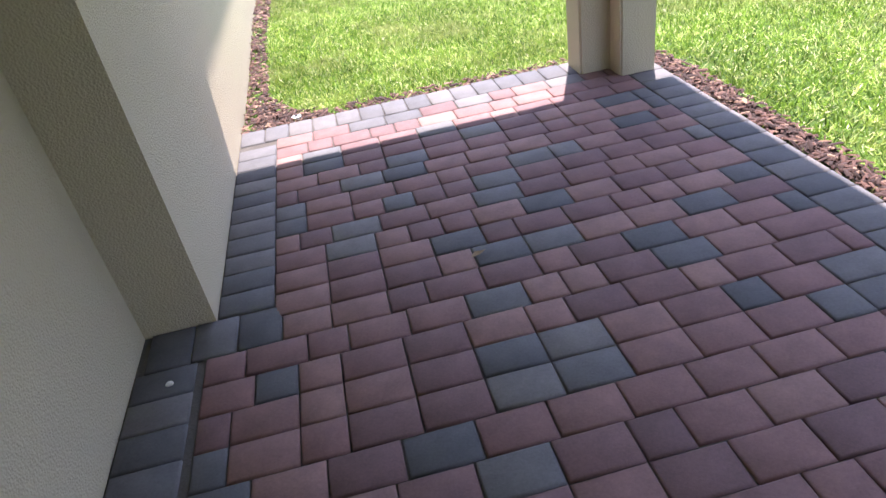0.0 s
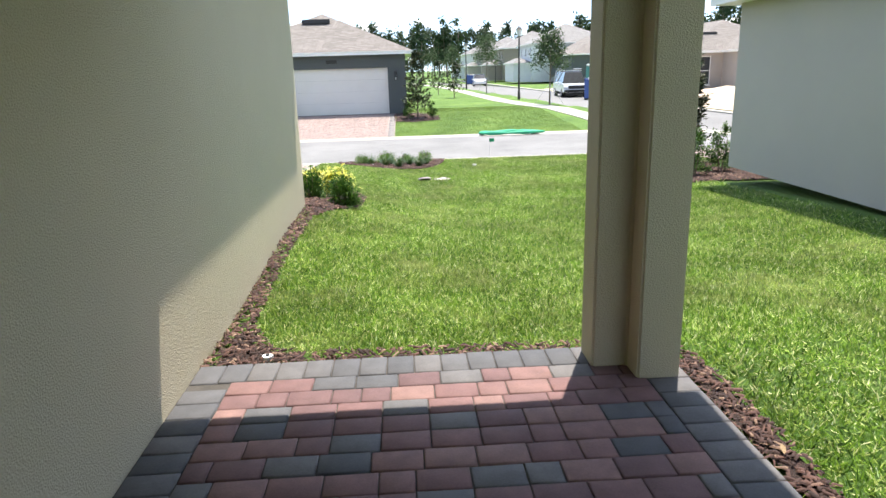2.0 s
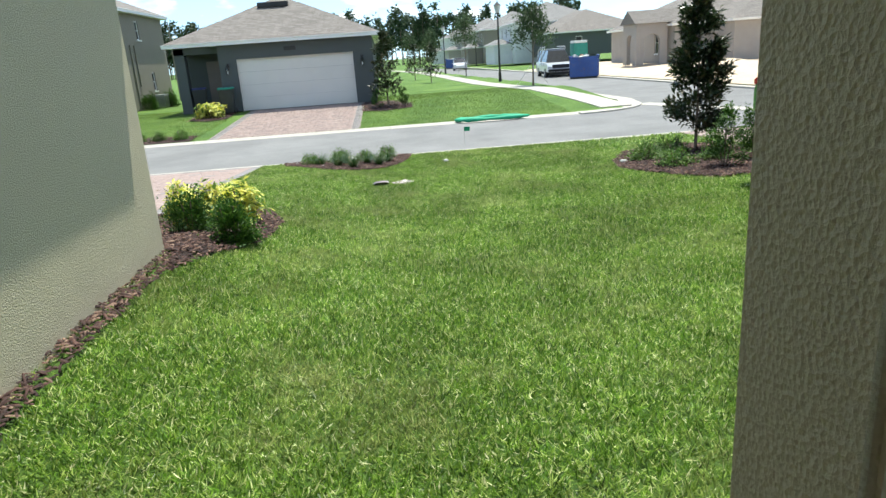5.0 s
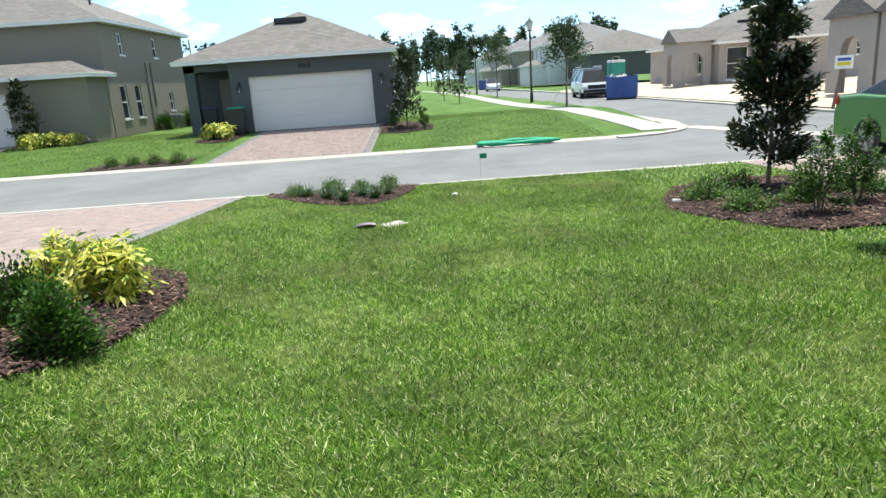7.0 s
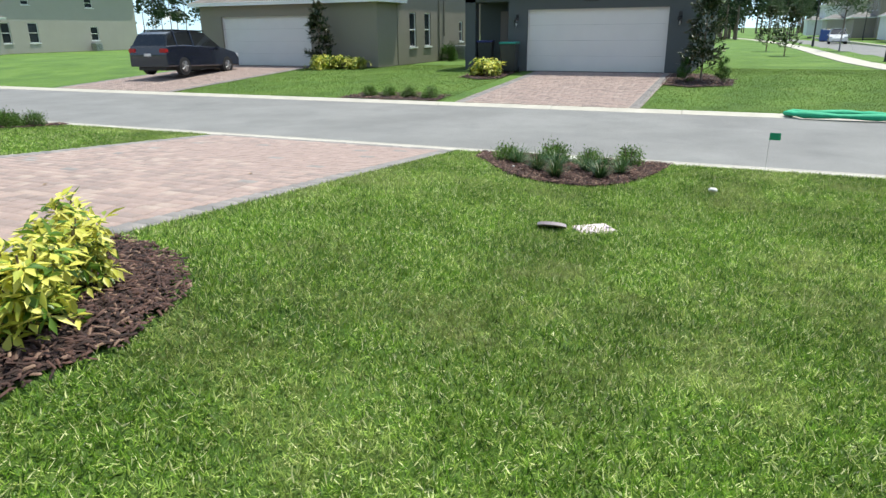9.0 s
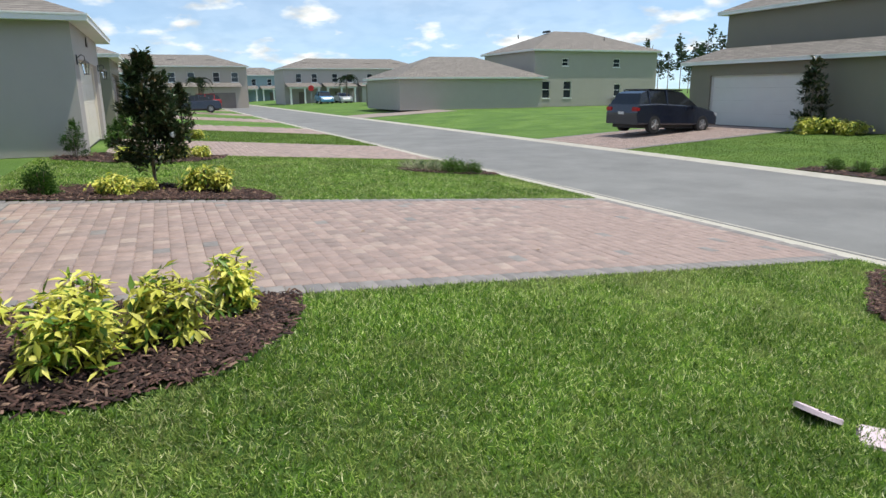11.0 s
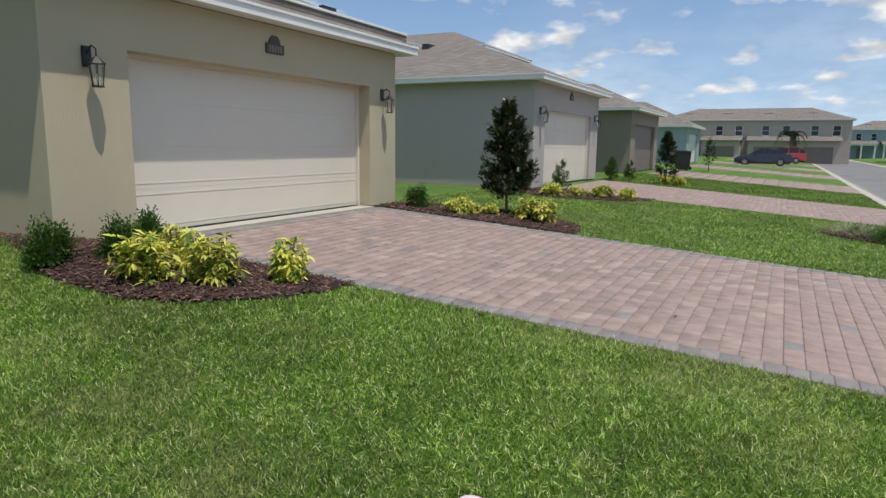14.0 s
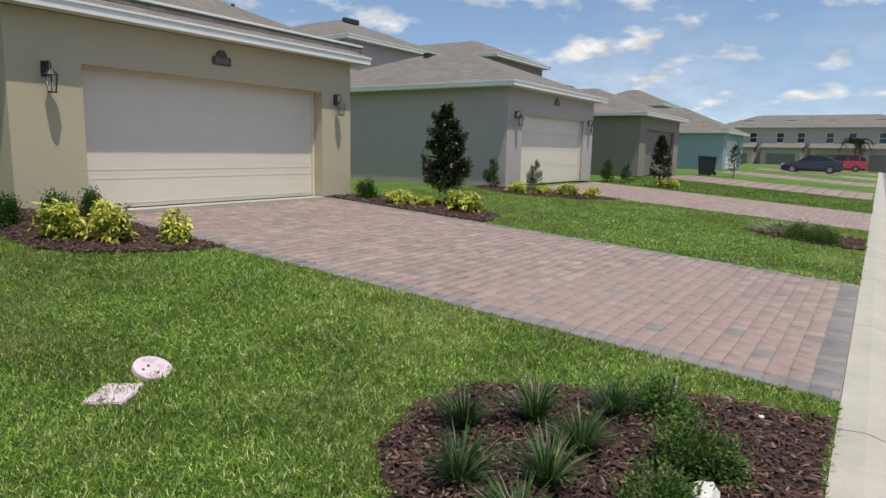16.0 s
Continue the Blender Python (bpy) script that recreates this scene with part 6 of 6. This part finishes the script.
def wheelie_bin(x, y, turn, lid_mat, label):
    root = empty("wheelie_bin", on_ground(x, y) @ Matrix.Rotation(turn, 4, "Z"), label, "rubbish bin")
    bm = boxed(-0.29, 0.29, -0.33, 0.33, 0.06, 1.0, bevel=0.02)
    for v in bm.verts:
        s = 0.78 + 0.22 * v.co.z
        v.co.x *= s; v.co.y *= s
    part("body", bm, BIN_DARK, root)
    bm = boxed(-0.32, 0.32, -0.37, 0.37, 1.0, 1.07, bevel=0.025)
    for v in bm.verts:
        v.co.z += 0.05 * (1 - (v.co.x / 0.32) ** 2)
    part("lid", bm, lid_mat, root)
    for s in (-1, 1):
        part("wheel", tube(bmesh.new(), (s * 0.27, 0.28, 0.10), (s * 0.33, 0.28, 0.10), 0.10, n=16), BLACK_METAL, root)
    part("bin_handle", tube(bmesh.new(), (-0.24, 0.40, 0.98), (0.24, 0.40, 0.98), 0.015, n=8), BIN_DARK, root)
    return root


BIN_DARK = surface("bin_dark", (0.015, 0.018, 0.02), (0.03, 0.034, 0.036), 6, 80, 0.1, 0.5)
LID_TEAL = surface("lid_teal", (0.02, 0.22, 0.17), (0.03, 0.30, 0.23), 6, 80, 0.1, 0.5)
LID_NAVY = surface("lid_navy", (0.02, 0.03, 0.14), (0.03, 0.04, 0.20), 6, 80, 0.1, 0.5)
wheelie_bin(-5.3, 31.85, 0.1, LID_TEAL, "dark wheeled bin with a teal lid beside the garage")
wheelie_bin(-6.85, 33.6, 0.2, LID_NAVY, "dark wheeled bin with a navy lid in the porch")
wheelie_bin(-34.6, 9.9, 0.2, BIN_DARK, "dark wheeled bin beside a far house")
wheelie_bin(-36.0, 9.9, 0.2, LID_TEAL, "dark wheeled bin with a teal lid beside a far house")


def street_lamp(x, y, h=3.8):
    root = empty("street_lamp", on_ground(x, y), "black post street lamp with a lantern head on the verge", "street lamp", "street lamps")
    bm = tube(bmesh.new(), (0, 0, -0.1), (0, 0, 0.5), 0.10, 0.085, 12)
    tube(bm, (0, 0, 0.5), (0, 0, h), 0.062, 0.045, 12)
    part("pole", bm, BLACK_METAL, root)
    bm = bmesh.new()
    bmesh.ops.create_cone(bm, cap_ends=True, segments=8, radius1=0.11, radius2=0.20, depth=0.42, matrix=Matrix.Translation((0, 0, h + 0.24)))
    part("glass", bm, PALE_GLASS, root, "milky lantern glass")
    bm = bmesh.new()
    bmesh.ops.create_cone(bm, cap_ends=True, segments=8, radius1=0.24, radius2=0.05, depth=0.18, matrix=Matrix.Translation((0, 0, h + 0.54)))
    tube(bm, (0, 0, h + 0.62), (0, 0, h + 0.78), 0.03, 0.01, 8)
    part("hood", bm, BLACK_METAL, root)
    part("collar", tube(bmesh.new(), (0, 0, h), (0, 0, h + 0.05), 0.13, n=12), BLACK_METAL, root)


PALE_GLASS = surface("milky_glass", (0.45, 0.46, 0.46), (0.55, 0.56, 0.56), 3, 30, 0.0, 0.25)
for x, y in ((8.15, 43.0), (7.3, 69.0), (16.6, 114.0)):
    street_lamp(x, y)


# ---- vehicles ----
def car(name, m, label, paint, profile, roof, length, width=1.8, lamps=True, rim_r=0.33, category="car"):
    """A car at the origin, nose to +x. profile: lower body side outline; roof: the glasshouse outline (x, z)."""
    root = empty(name, m, label, category)

    def extruded(outline, w_low, w_high, z_mid, name, mat, parent=root, bevel=0.05, inset=0.0):
        bm = bmesh.new()
        rows = []
        for s in (-1, 1):
            rows.append([bm.verts.new((x, s * (w_low if z < z_mid else w_low + (w_high - w_low) * (z - z_mid) / 0.6), z)) for x, z in outline])
        bm.faces.new(rows[0]); bm.faces.new(rows[1][::-1])
        n = len(outline)
        for i in range(n):
            j = (i + 1) % n
            bm.faces.new((rows[0][i], rows[1][i], rows[1][j], rows[0][j]))
        bmesh.ops.recalc_face_normals(bm, faces=bm.faces)
        if bevel:
            side = [e for e in bm.edges if (e.verts[0].co.y * e.verts[1].co.y > 0)]
            bmesh.ops.bevel(bm, geom=side, offset=bevel, segments=3, affect="EDGES", profile=0.6)
        return part(name, bm, mat, parent, smooth=False)
    hw = width / 2
    body = extruded(profile, hw, hw - 0.05, 0.5, "body", paint, bevel=0.06)
    zs = [z for _, z in roof]
    zb = min(zs)
    extruded(roof, hw - 0.07, hw - 0.27, zb, "glasshouse", CAR_GLASS, bevel=0.04)
    top = [(x * 0.985, z) for x, z in roof if z > max(zs) - 0.12]
    xs = sorted(x for x, _ in top)
    bm = boxed(xs[0], xs[-1], -(hw - 0.24), hw - 0.24, max(zs) - 0.03, max(zs) + 0.02, bevel=0.02)
    part("roof_panel", bm, paint, root)
    for k, px in enumerate((xs[0] - 0.02, (xs[0] + xs[-1]) / 2)):
        for s in (-1, 1):
            bm = tube(bmesh.new(), (px, s * (hw - 0.07), zb), (px, s * (hw - 0.25), max(zs)), 0.035, n=6)
            part("pillar", bm, paint, root)
    for wx in (-length * 0.295, length * 0.305):
        for s in (-1, 1):
            w = part("wheel", tube(bmesh.new(), (wx, s * (hw - 0.22), rim_r), (wx, s * (hw + 0.005), rim_r), rim_r, n=28), TYRE, root)
            part("rim", tube(bmesh.new(), (wx, s * (hw - 0.03), rim_r), (wx, s * (hw + 0.012), rim_r), rim_r * 0.62, n=20), RIM, w)
            for q in range(5):
                a = q * 2 * math.pi / 5
                part("spoke", tube(bmesh.new(), (wx, s * (hw + 0.014), rim_r), (wx + rim_r * 0.6 * math.cos(a), s * (hw + 0.014), rim_r + rim_r * 0.6 * math.sin(a)), 0.028, 0.02, 6), GREY_METAL, w)
    rear = min(x for x, _ in profile)
    nose = max(x for x, _ in profile)
    for s in (-1, 1):
        part("tail_lamp", boxed(rear - 0.01, rear + 0.16, s * (hw - 0.18) - 0.16, s * (hw - 0.18) + 0.17, 0.82, 0.98, bevel=0.03), TAIL_RED, root, "red tail lamp")
        part("headlamp", boxed(nose - 0.2, nose + 0.01, s * (hw - 0.2) - 0.17, s * (hw - 0.2) + 0.14, 0.64, 0.80, bevel=0.03), PALE_GLASS, root)
        part("side_mirror", boxed(0.55, 0.72, s * (hw + 0.09) - 0.09, s * (hw + 0.09) + 0.09, 0.92, 1.05, bevel=0.03), paint, root)
        for dx in (-0.55, 0.35):
            part("door_handle", boxed(dx, dx + 0.16, s * hw - 0.01, s * hw + 0.018, 0.86, 0.89, bevel=0.005), paint, root)
    part("number_plate", boxed(rear - 0.015, rear, -0.16, 0.16, 0.70, 0.80), PALE_STONE, root)
    part("underbody", boxed(rear + 0.2, nose - 0.2, -hw + 0.25, hw - 0.25, 0.18, 0.4), SHINGLE_VENT, root)
    return root


def paint_of(name, c):
    return surface(name, tuple(v * 0.96 for v in c), c, 1, 30, 0, 0.25, 0.001, coat=0.8)


CAR_GLASS = surface("car_glass", (0.012, 0.014, 0.016), (0.02, 0.022, 0.025), 1, 4, 0, 0.06)
TYRE = surface("tyre", (0.015, 0.015, 0.015), (0.03, 0.03, 0.03), 8, 60, 0.2, 0.8)
RIM = surface("rim_dark", (0.18, 0.18, 0.19), (0.26, 0.26, 0.27), 8, 60, 0, 0.3, metallic=0.8)
TAIL_RED = surface("tail_red", (0.35, 0.02, 0.02), (0.45, 0.03, 0.03), 4, 30, 0, 0.2)
SUV_BODY = [(-2.3, 0.32), (-2.33, 0.75), (-2.25, 1.08), (-1.2, 1.12), (0.75, 1.06), (1.25, 1.02), (2.05, 0.86), (2.28, 0.62), (2.25, 0.3)]
SUV_ROOF = [(-2.22, 1.06), (-1.98, 1.50), (-1.6, 1.62), (-0.2, 1.66), (0.35, 1.58), (1.15, 1.02)]
SED_BODY = [(-2.2, 0.3), (-2.24, 0.72), (-2.15, 1.0), (-1.6, 1.04), (0.8, 0.98), (1.25, 0.94), (2.0, 0.76), (2.22, 0.55), (2.2, 0.26)]
SED_ROOF = [(-1.85, 0.99), (-1.15, 1.32), (-0.4, 1.45), (0.3, 1.42), (1.15, 0.93)]
VAN_BODY = [(-2.75, 0.4), (-2.78, 1.1), (-1.5, 1.14), (1.2, 1.12), (1.75, 1.08), (2.5, 0.98), (2.68, 0.7), (2.65, 0.4)]
VAN_ROOF = [(-2.74, 1.1), (-2.62, 1.95), (-1.6, 2.05), (0.9, 2.03), (1.2, 1.9), (1.85, 1.08)]


def at_road(x, y, a, z=None):
    return Matrix.Translation((x, y, float(ground_height(x, y)) + 0.012 if z is None else z)) @ Matrix.Rotation(radians(a), 4, "Z")


car("suv", at_road(-18.2, 29.4, 94) @ Matrix.Diagonal((0.94, 0.98, 1.0, 1.0)) @ Matrix.Rotation(0.028, 4, "Y") @ Matrix.Translation((0, 0, 0.02)), "dark navy SUV parked nose in on a paver driveway", paint_of("paint_navy", (0.012, 0.015, 0.028)), SUV_BODY, SUV_ROOF, 4.6, 1.85)
car("hatchback", at_road(9.98, 14.75, -90, -0.50), "bright green hatchback parked beyond the magnolia", paint_of("paint_green", (0.10, 0.26, 0.06)), SED_BODY, SED_ROOF, 4.3, 1.76)
van = car("van", at_road(14.5, 55.0, -94, -0.75), "white work van with a roof rack parked at the kerb", paint_of("paint_white", (0.78, 0.79, 0.80)), VAN_BODY, VAN_ROOF, 5.3, 2.0, category="van")
part("grille", boxed(2.60, 2.70, -0.62, 0.62, 0.66, 0.92, bevel=0.01), BLACK_METAL, van)
part("bumper", boxed(2.55, 2.78, -0.92, 0.92, 0.42, 0.60, bevel=0.03), BLACK_METAL, van)
for s in (-0.7, 0.7):
    part("roof_rack", tube(bmesh.new(), (-2.3, s, 2.18), (0.9, s, 2.18), 0.03, n=6), GREY_METAL, van)
car("sedan", at_road(-58.6, 13.3, -90), "dark navy sedan parked on a far driveway", paint_of("paint_black", (0.012, 0.014, 0.03)), SED_BODY, SED_ROOF, 4.5, 1.8)
car("suv", at_road(-75.0, 14.6, -90), "red SUV parked on a far driveway", paint_of("paint_red", (0.42, 0.02, 0.02)), SUV_BODY, SUV_ROOF, 4.6, 1.85)
car("suv", at_road(-91.0, 32.2, 0), "light blue SUV parked at the end of the street", paint_of("paint_blue", (0.16, 0.36, 0.62)), SUV_BODY, SUV_ROOF, 4.6, 1.85)
car("sedan", at_road(-93.0, 35.5, 0), "silver sedan parked at the end of the street", paint_of("paint_silver", (0.55, 0.55, 0.55)), SED_BODY, SED_ROOF, 4.5, 1.8)
car("suv", at_road(12.0, 98, -94, -0.75), "white SUV parked far along the side street", paint_of("paint_white_b", (0.7, 0.7, 0.7)), SUV_BODY, SUV_ROOF, 4.6, 1.85)


def dumpster(x, y, turn, label, w=3.4, d=1.9, h=1.45):
    root = empty("dumpster", Matrix.Translation((x, y, -0.75)) @ Matrix.Rotation(radians(turn), 4, "Z"), label, "dumpster")
    bm = bmesh.new()
    t = 0.06
    box(bm, -w / 2, w / 2, -d / 2, -d / 2 + t, 0.12, h); box(bm, -w / 2, w / 2, d / 2 - t, d / 2, 0.12, h)
    box(bm, -w / 2, -w / 2 + t, -d / 2 + t, d / 2 - t, 0.12, h); box(bm, w / 2 - t, w / 2, -d / 2 + t, d / 2 - t, 0.12, h)
    box(bm, -w / 2 + t, w / 2 - t, -d / 2 + t, d / 2 - t, 0.12, 0.18)
    part("tub", bm, SKIP_BLUE, root)
    for k in range(6):
        u = -w / 2 + 0.2 + k * (w - 0.4) / 5
        for s in (-1, 1):
            part("rib", boxed(u - 0.04, u + 0.04, s * d / 2 - 0.04, s * d / 2 + 0.04, 0.12, h), SKIP_BLUE, root)
    bm = bmesh.new()
    for s in (-1, 1):
        box(bm, -w / 2 - 0.05, w / 2 + 0.05, s * d / 2 - 0.06, s * d / 2 + 0.06, h, h + 0.08)
    part("rim_rail", bm, SKIP_BLUE, root)
    rnd = random.Random(3)
    for k in range(7):
        u, v = rnd.uniform(-w / 2 + 0.4, w / 2 - 0.4), rnd.uniform(-0.5, 0.5)
        bm = boxed(-0.35, 0.35, -0.12, 0.12, -0.1, 0.1, bevel=0.02)
        bm.transform(Matrix.Translation((u, v, h - 0.05)) @ Euler((rnd.uniform(-.5, .5), rnd.uniform(-.5, .5), rnd.uniform(0, 3))).to_matrix().to_4x4())
        part("rubble", bm, rnd.choice((PALE_STONE, BARK, SAND)), root)
    for u in (-1.2, 1.2):
        part("skid", boxed(u - 0.1, u + 0.1, -d / 2, d / 2, 0, 0.12), BLACK_METAL, root)


SKIP_BLUE = surface("skip_blue", (0.03, 0.07, 0.24), (0.05, 0.11, 0.33), 1.2, 30, 0.2, 0.6, stain=((0.16, 0.10, 0.06), 3.0, 0.5))
dumpster(15.1, 49.0, 70, "blue steel dumpster full of rubble at the kerb", 2.6, 1.8, 1.4)
dumpster(12.5, 112.0, 80, "blue steel dumpster far along the side street")
root = empty("portable_toilet", Matrix.Translation((16.9, 56.5, -0.5)), "dark green portable toilet with a white roof", "portable toilet")
part("cabin", boxed(-0.55, 0.55, -0.6, 0.6, 0.1, 2.1, bevel=0.03), LID_TEAL, root)
part("toilet_roof", boxed(-0.6, 0.6, -0.65, 0.65, 2.1, 2.3, bevel=0.09), WHITE_TRIM, root)
part("toilet_door", boxed(-0.57, -0.55, -0.35, 0.35, 0.2, 2.0, bevel=0.005), LID_TEAL, root)
# plot sign
root = empty("plot_sign", Matrix.Translation((16.4, 28.6, -0.68)) @ Matrix.Rotation(radians(-28), 4, "Z"), "small white plot sign on a leaning wooden post", "sign")
bm = boxed(-0.05, 0.05, -0.05, 0.05, -0.3, 1.7)
bm.transform(Matrix.Rotation(0.13, 4, "Y"))
part("post", bm, BARK, root)
SIGN_BLUE = surface("sign_blue", (0.03, 0.08, 0.35), (0.04, 0.10, 0.4), 4, 30, 0, 0.5)
SIGN_YELLOW = surface("sign_yellow", (0.6, 0.5, 0.02), (0.7, 0.58, 0.04), 4, 30, 0, 0.5)
for nme, a, mat in (("board", (-0.05, 0.50, -0.09, -0.06, 1.35, 1.80), WHITE_TRIM), ("blue_bar", (0.02, 0.42, -0.095, -0.091, 1.62, 1.72), SIGN_BLUE), ("yellow_bar", (0.02, 0.42, -0.095, -0.091, 1.46, 1.58), SIGN_YELLOW)):
    part(nme, boxed(*a), mat, root)
root = empty("stop_sign", Matrix.Translation((-90.0, 30.2, -0.7)), "red octagonal stop sign at the end of the street", "sign")
part("pole", tube(bmesh.new(), (0, 0, -0.2), (0, 0, 2.2), 0.04, n=8), GREY_METAL, root)
bm = bmesh.new()
bmesh.ops.create_cone(bm, cap_ends=True, segments=8, radius1=0.42, radius2=0.42, depth=0.04, matrix=Matrix.Translation((0.05, 0, 2.5)) @ Matrix.Rotation(math.pi / 2, 4, "Y") @ Matrix.Rotation(math.pi / 8, 4, "Z"))
part("octagon", bm, TAIL_RED, root)
# air conditioner beside the far olive house, and electric boxes
for x, y in ((-51.4, 52.5), (-11.0, 41.2)):
    root = empty("air_conditioner", on_ground(x, y), "grey outdoor air conditioner beside a house wall", "air conditioner")
    root.scale = (0.85, 0.85, 0.85)
    part("case", boxed(-0.4, 0.4, -0.4, 0.4, 0.05, 0.85, bevel=0.03), GREY_METAL, root)
    for k in range(8):
        part("louvre", boxed(-0.41, 0.41, -0.41, 0.41, 0.14 + k * 0.08, 0.16 + k * 0.08), BLACK_METAL, root)

# ---- pavers of the patio and the near driveway ----
def patio_height(x, y):
    return 0.004


def paver_mesh(w, d, mat, cache={}):
    key = (round(w, 3), round(d, 3), mat.name)
    if key not in cache:
        rn = random.Random(str(key))
        ob = paver_soup("paver", [(0, 0, w, d)], lambda x, y: 0.0, mat, None, rn, lift=0.0)
        cache[key] = ob.data
        bpy.data.objects.remove(ob)
    return cache[key]


def lay_pavers(floor, rects, zfun, rnd, limit=300):
    """The first ones as parts that share meshes, the rest as joined geometry."""
    rest = {}
    for k, (x, y, w, d, mat) in enumerate(rects):
        if k < limit:
            ob = new("paver", paver_mesh(w, d, mat))
            ob.parent = floor
            slope = (zfun(x, y + 0.1) - zfun(x, y - 0.1)) / 0.2
            ob.matrix_basis = Matrix.Translation((x, y, zfun(x, y) + rnd.uniform(-0.0022, 0.0022))) @ Euler((math.atan(slope) + rnd.gauss(0, 0.006), rnd.gauss(0, 0.006), rnd.gauss(0, 0.006))).to_matrix().to_4x4()
        else:
            rest.setdefault(mat, []).append((x, y, w, d))
    for mat, rr in rest.items():
        tagged(paver_soup("paver_field", rr, zfun, mat, floor, rnd), kind="stuff")


def build_patio():
    floor = tagged(part("patio_floor", boxed(-0.852, PX1, -2.6, PY1, -0.14, -0.008), JOINT), "shaded patio floor of maroon and charcoal pavers", "paving", kind="structure")
    rnd = random.Random(21)
    g = 0.006
    rects = []
    E = PX1
    B = 0.229
    # soldier courses along the lawn edges and the wall
    n = int(round((E - B - (WALL_X + 0.004)) / 0.152))
    step = (E - B - (WALL_X + 0.004)) / n
    for k in range(n):
        rects.append((WALL_X + 0.004 + (k + 0.5) * step, PY1 - B / 2, step - g, B - g, PAVER_CHARCOAL))
    y = PY1
    while y > -2.4:
        rects.append((E - B / 2, y - 0.076, B - g, 0.152 - g, PAVER_CHARCOAL))
        if y < PY1 - B + 0.02 and y > 2.1:
            rects.append((WALL_X + 0.004 + B / 2, y - 0.076, B - g, 0.152 - g, PAVER_CHARCOAL))
        y -= 0.152
    for k in range(3):
        rects.append((-0.82 + 0.004 + 0.085 + k * 0.172, 1.95 - 0.115, 0.172 - g, B - g, PAVER_CHARCOAL))
    y = 1.95 - B
    while y > -2.4:
        rects.append((-0.848 + 0.004 + B / 2, y - 0.076, B - g, 0.152 - g, PAVER_CHARCOAL))
        y -= 0.152
    # field: rows of mixed square and oblong pavers
    y = PY1 - B
    row = 0
    while y > -2.4:
        x0 = WALL_X + 0.004 + B if y > 2.02 else (-0.30 if y > 1.80 else -0.82 + B + 0.004)
        x, first = x0, True
        while x < E - B - 0.02:
            w = rnd.choice((0.152, 0.228, 0.228, 0.228))
            if first:
                w = rnd.choice((0.114, 0.152, 0.19, 0.228)); first = False
            if E - B - (x + w) < 0.08:
                w = E - B - x
            mat = PAVER_RED if rnd.random() < 0.76 else PAVER_CHARCOAL
            rects.append((x + w / 2, y - 0.076, w - g, 0.152 - g, mat))
            x += w
        y -= 0.152
    rects.sort(key=lambda r: (abs(r[1] - 2.3) + abs(r[0] - 0.8) * 0.3))
    lay_pavers(floor, rects, patio_height, rnd)


def build_drive():
    x0, x1 = DRIVE
    floor = new("driveway")
    tagged(floor, "broad paver driveway of worn pinkish red blocks with grey borders", "driveway", kind="structure")
    bm = bmesh.new()
    rows = []
    for y in np.linspace(FRONT_Y - 0.15, KERB_NEAR - 0.004, 14):
        rows.append([bm.verts.new((x, y, drive_height(x, y) - 0.012)) for x in (x0 + 0.002, x1 - 0.002)])
    for a, c in zip(rows, rows[1:]):
        bm.faces.new((a[0], a[1], c[1], c[0]))
    part("paver_bed", bm, JOINT_DRIVE, floor)
    rnd = random.Random(22)
    B, g = 0.229, 0.005
    rects = []
    y = FRONT_Y + 0.02
    ys, ye = FRONT_Y + 0.12, KERB_NEAR - 0.01
    k = 0
    while ys + (k + 1) * 0.152 < ye:
        yy = ys + (k + 0.5) * 0.152
        for x in (x0 + B / 2, x1 - B / 2):
            rects.append((x, yy, B - g, 0.152 - g, PAVER_DRIVE_DARK))
        k += 1
    for row in range(1):
        x = x0 + B
        while x < x1 - B - 0.01:
            w = min(0.152, x1 - B - x)
            rects.append((x + w / 2, ye - 0.10, w - g, 0.20 - g, PAVER_DRIVE_DARK))
            x += 0.152
    x = x0 + B
    while x < x1 - B - 0.01:
        w = min(0.152, x1 - B - x)
        rects.append((x + w / 2, ys + B / 2, w - g, B - g, PAVER_DRIVE_DARK))
        x += 0.152
    for x, y, w, d in paver_rows(x0 + B, x1 - B, ys + B, ye - 0.20, rnd, gap=0.0035):
        rects.append((x, y, w, d, PAVER_DRIVE_DARK if rnd.random() < 0.02 else PAVER_DRIVE))
    rects.sort(key=lambda r: abs(r[0] + 2.5) * 0.4 + abs(r[1] - 16.2))
    lay_pavers(floor, rects, drive_height, rnd)
    bm = boxed(x0 + 0.14, x1 - 0.57, FRONT_Y - 0.20, FRONT_Y + 0.115, -0.09, -0.032)
    tagged(part("door_sill", bm, CONCRETE), "pale concrete threshold before the garage door", "threshold", kind="structure")


build_patio()
build_drive()
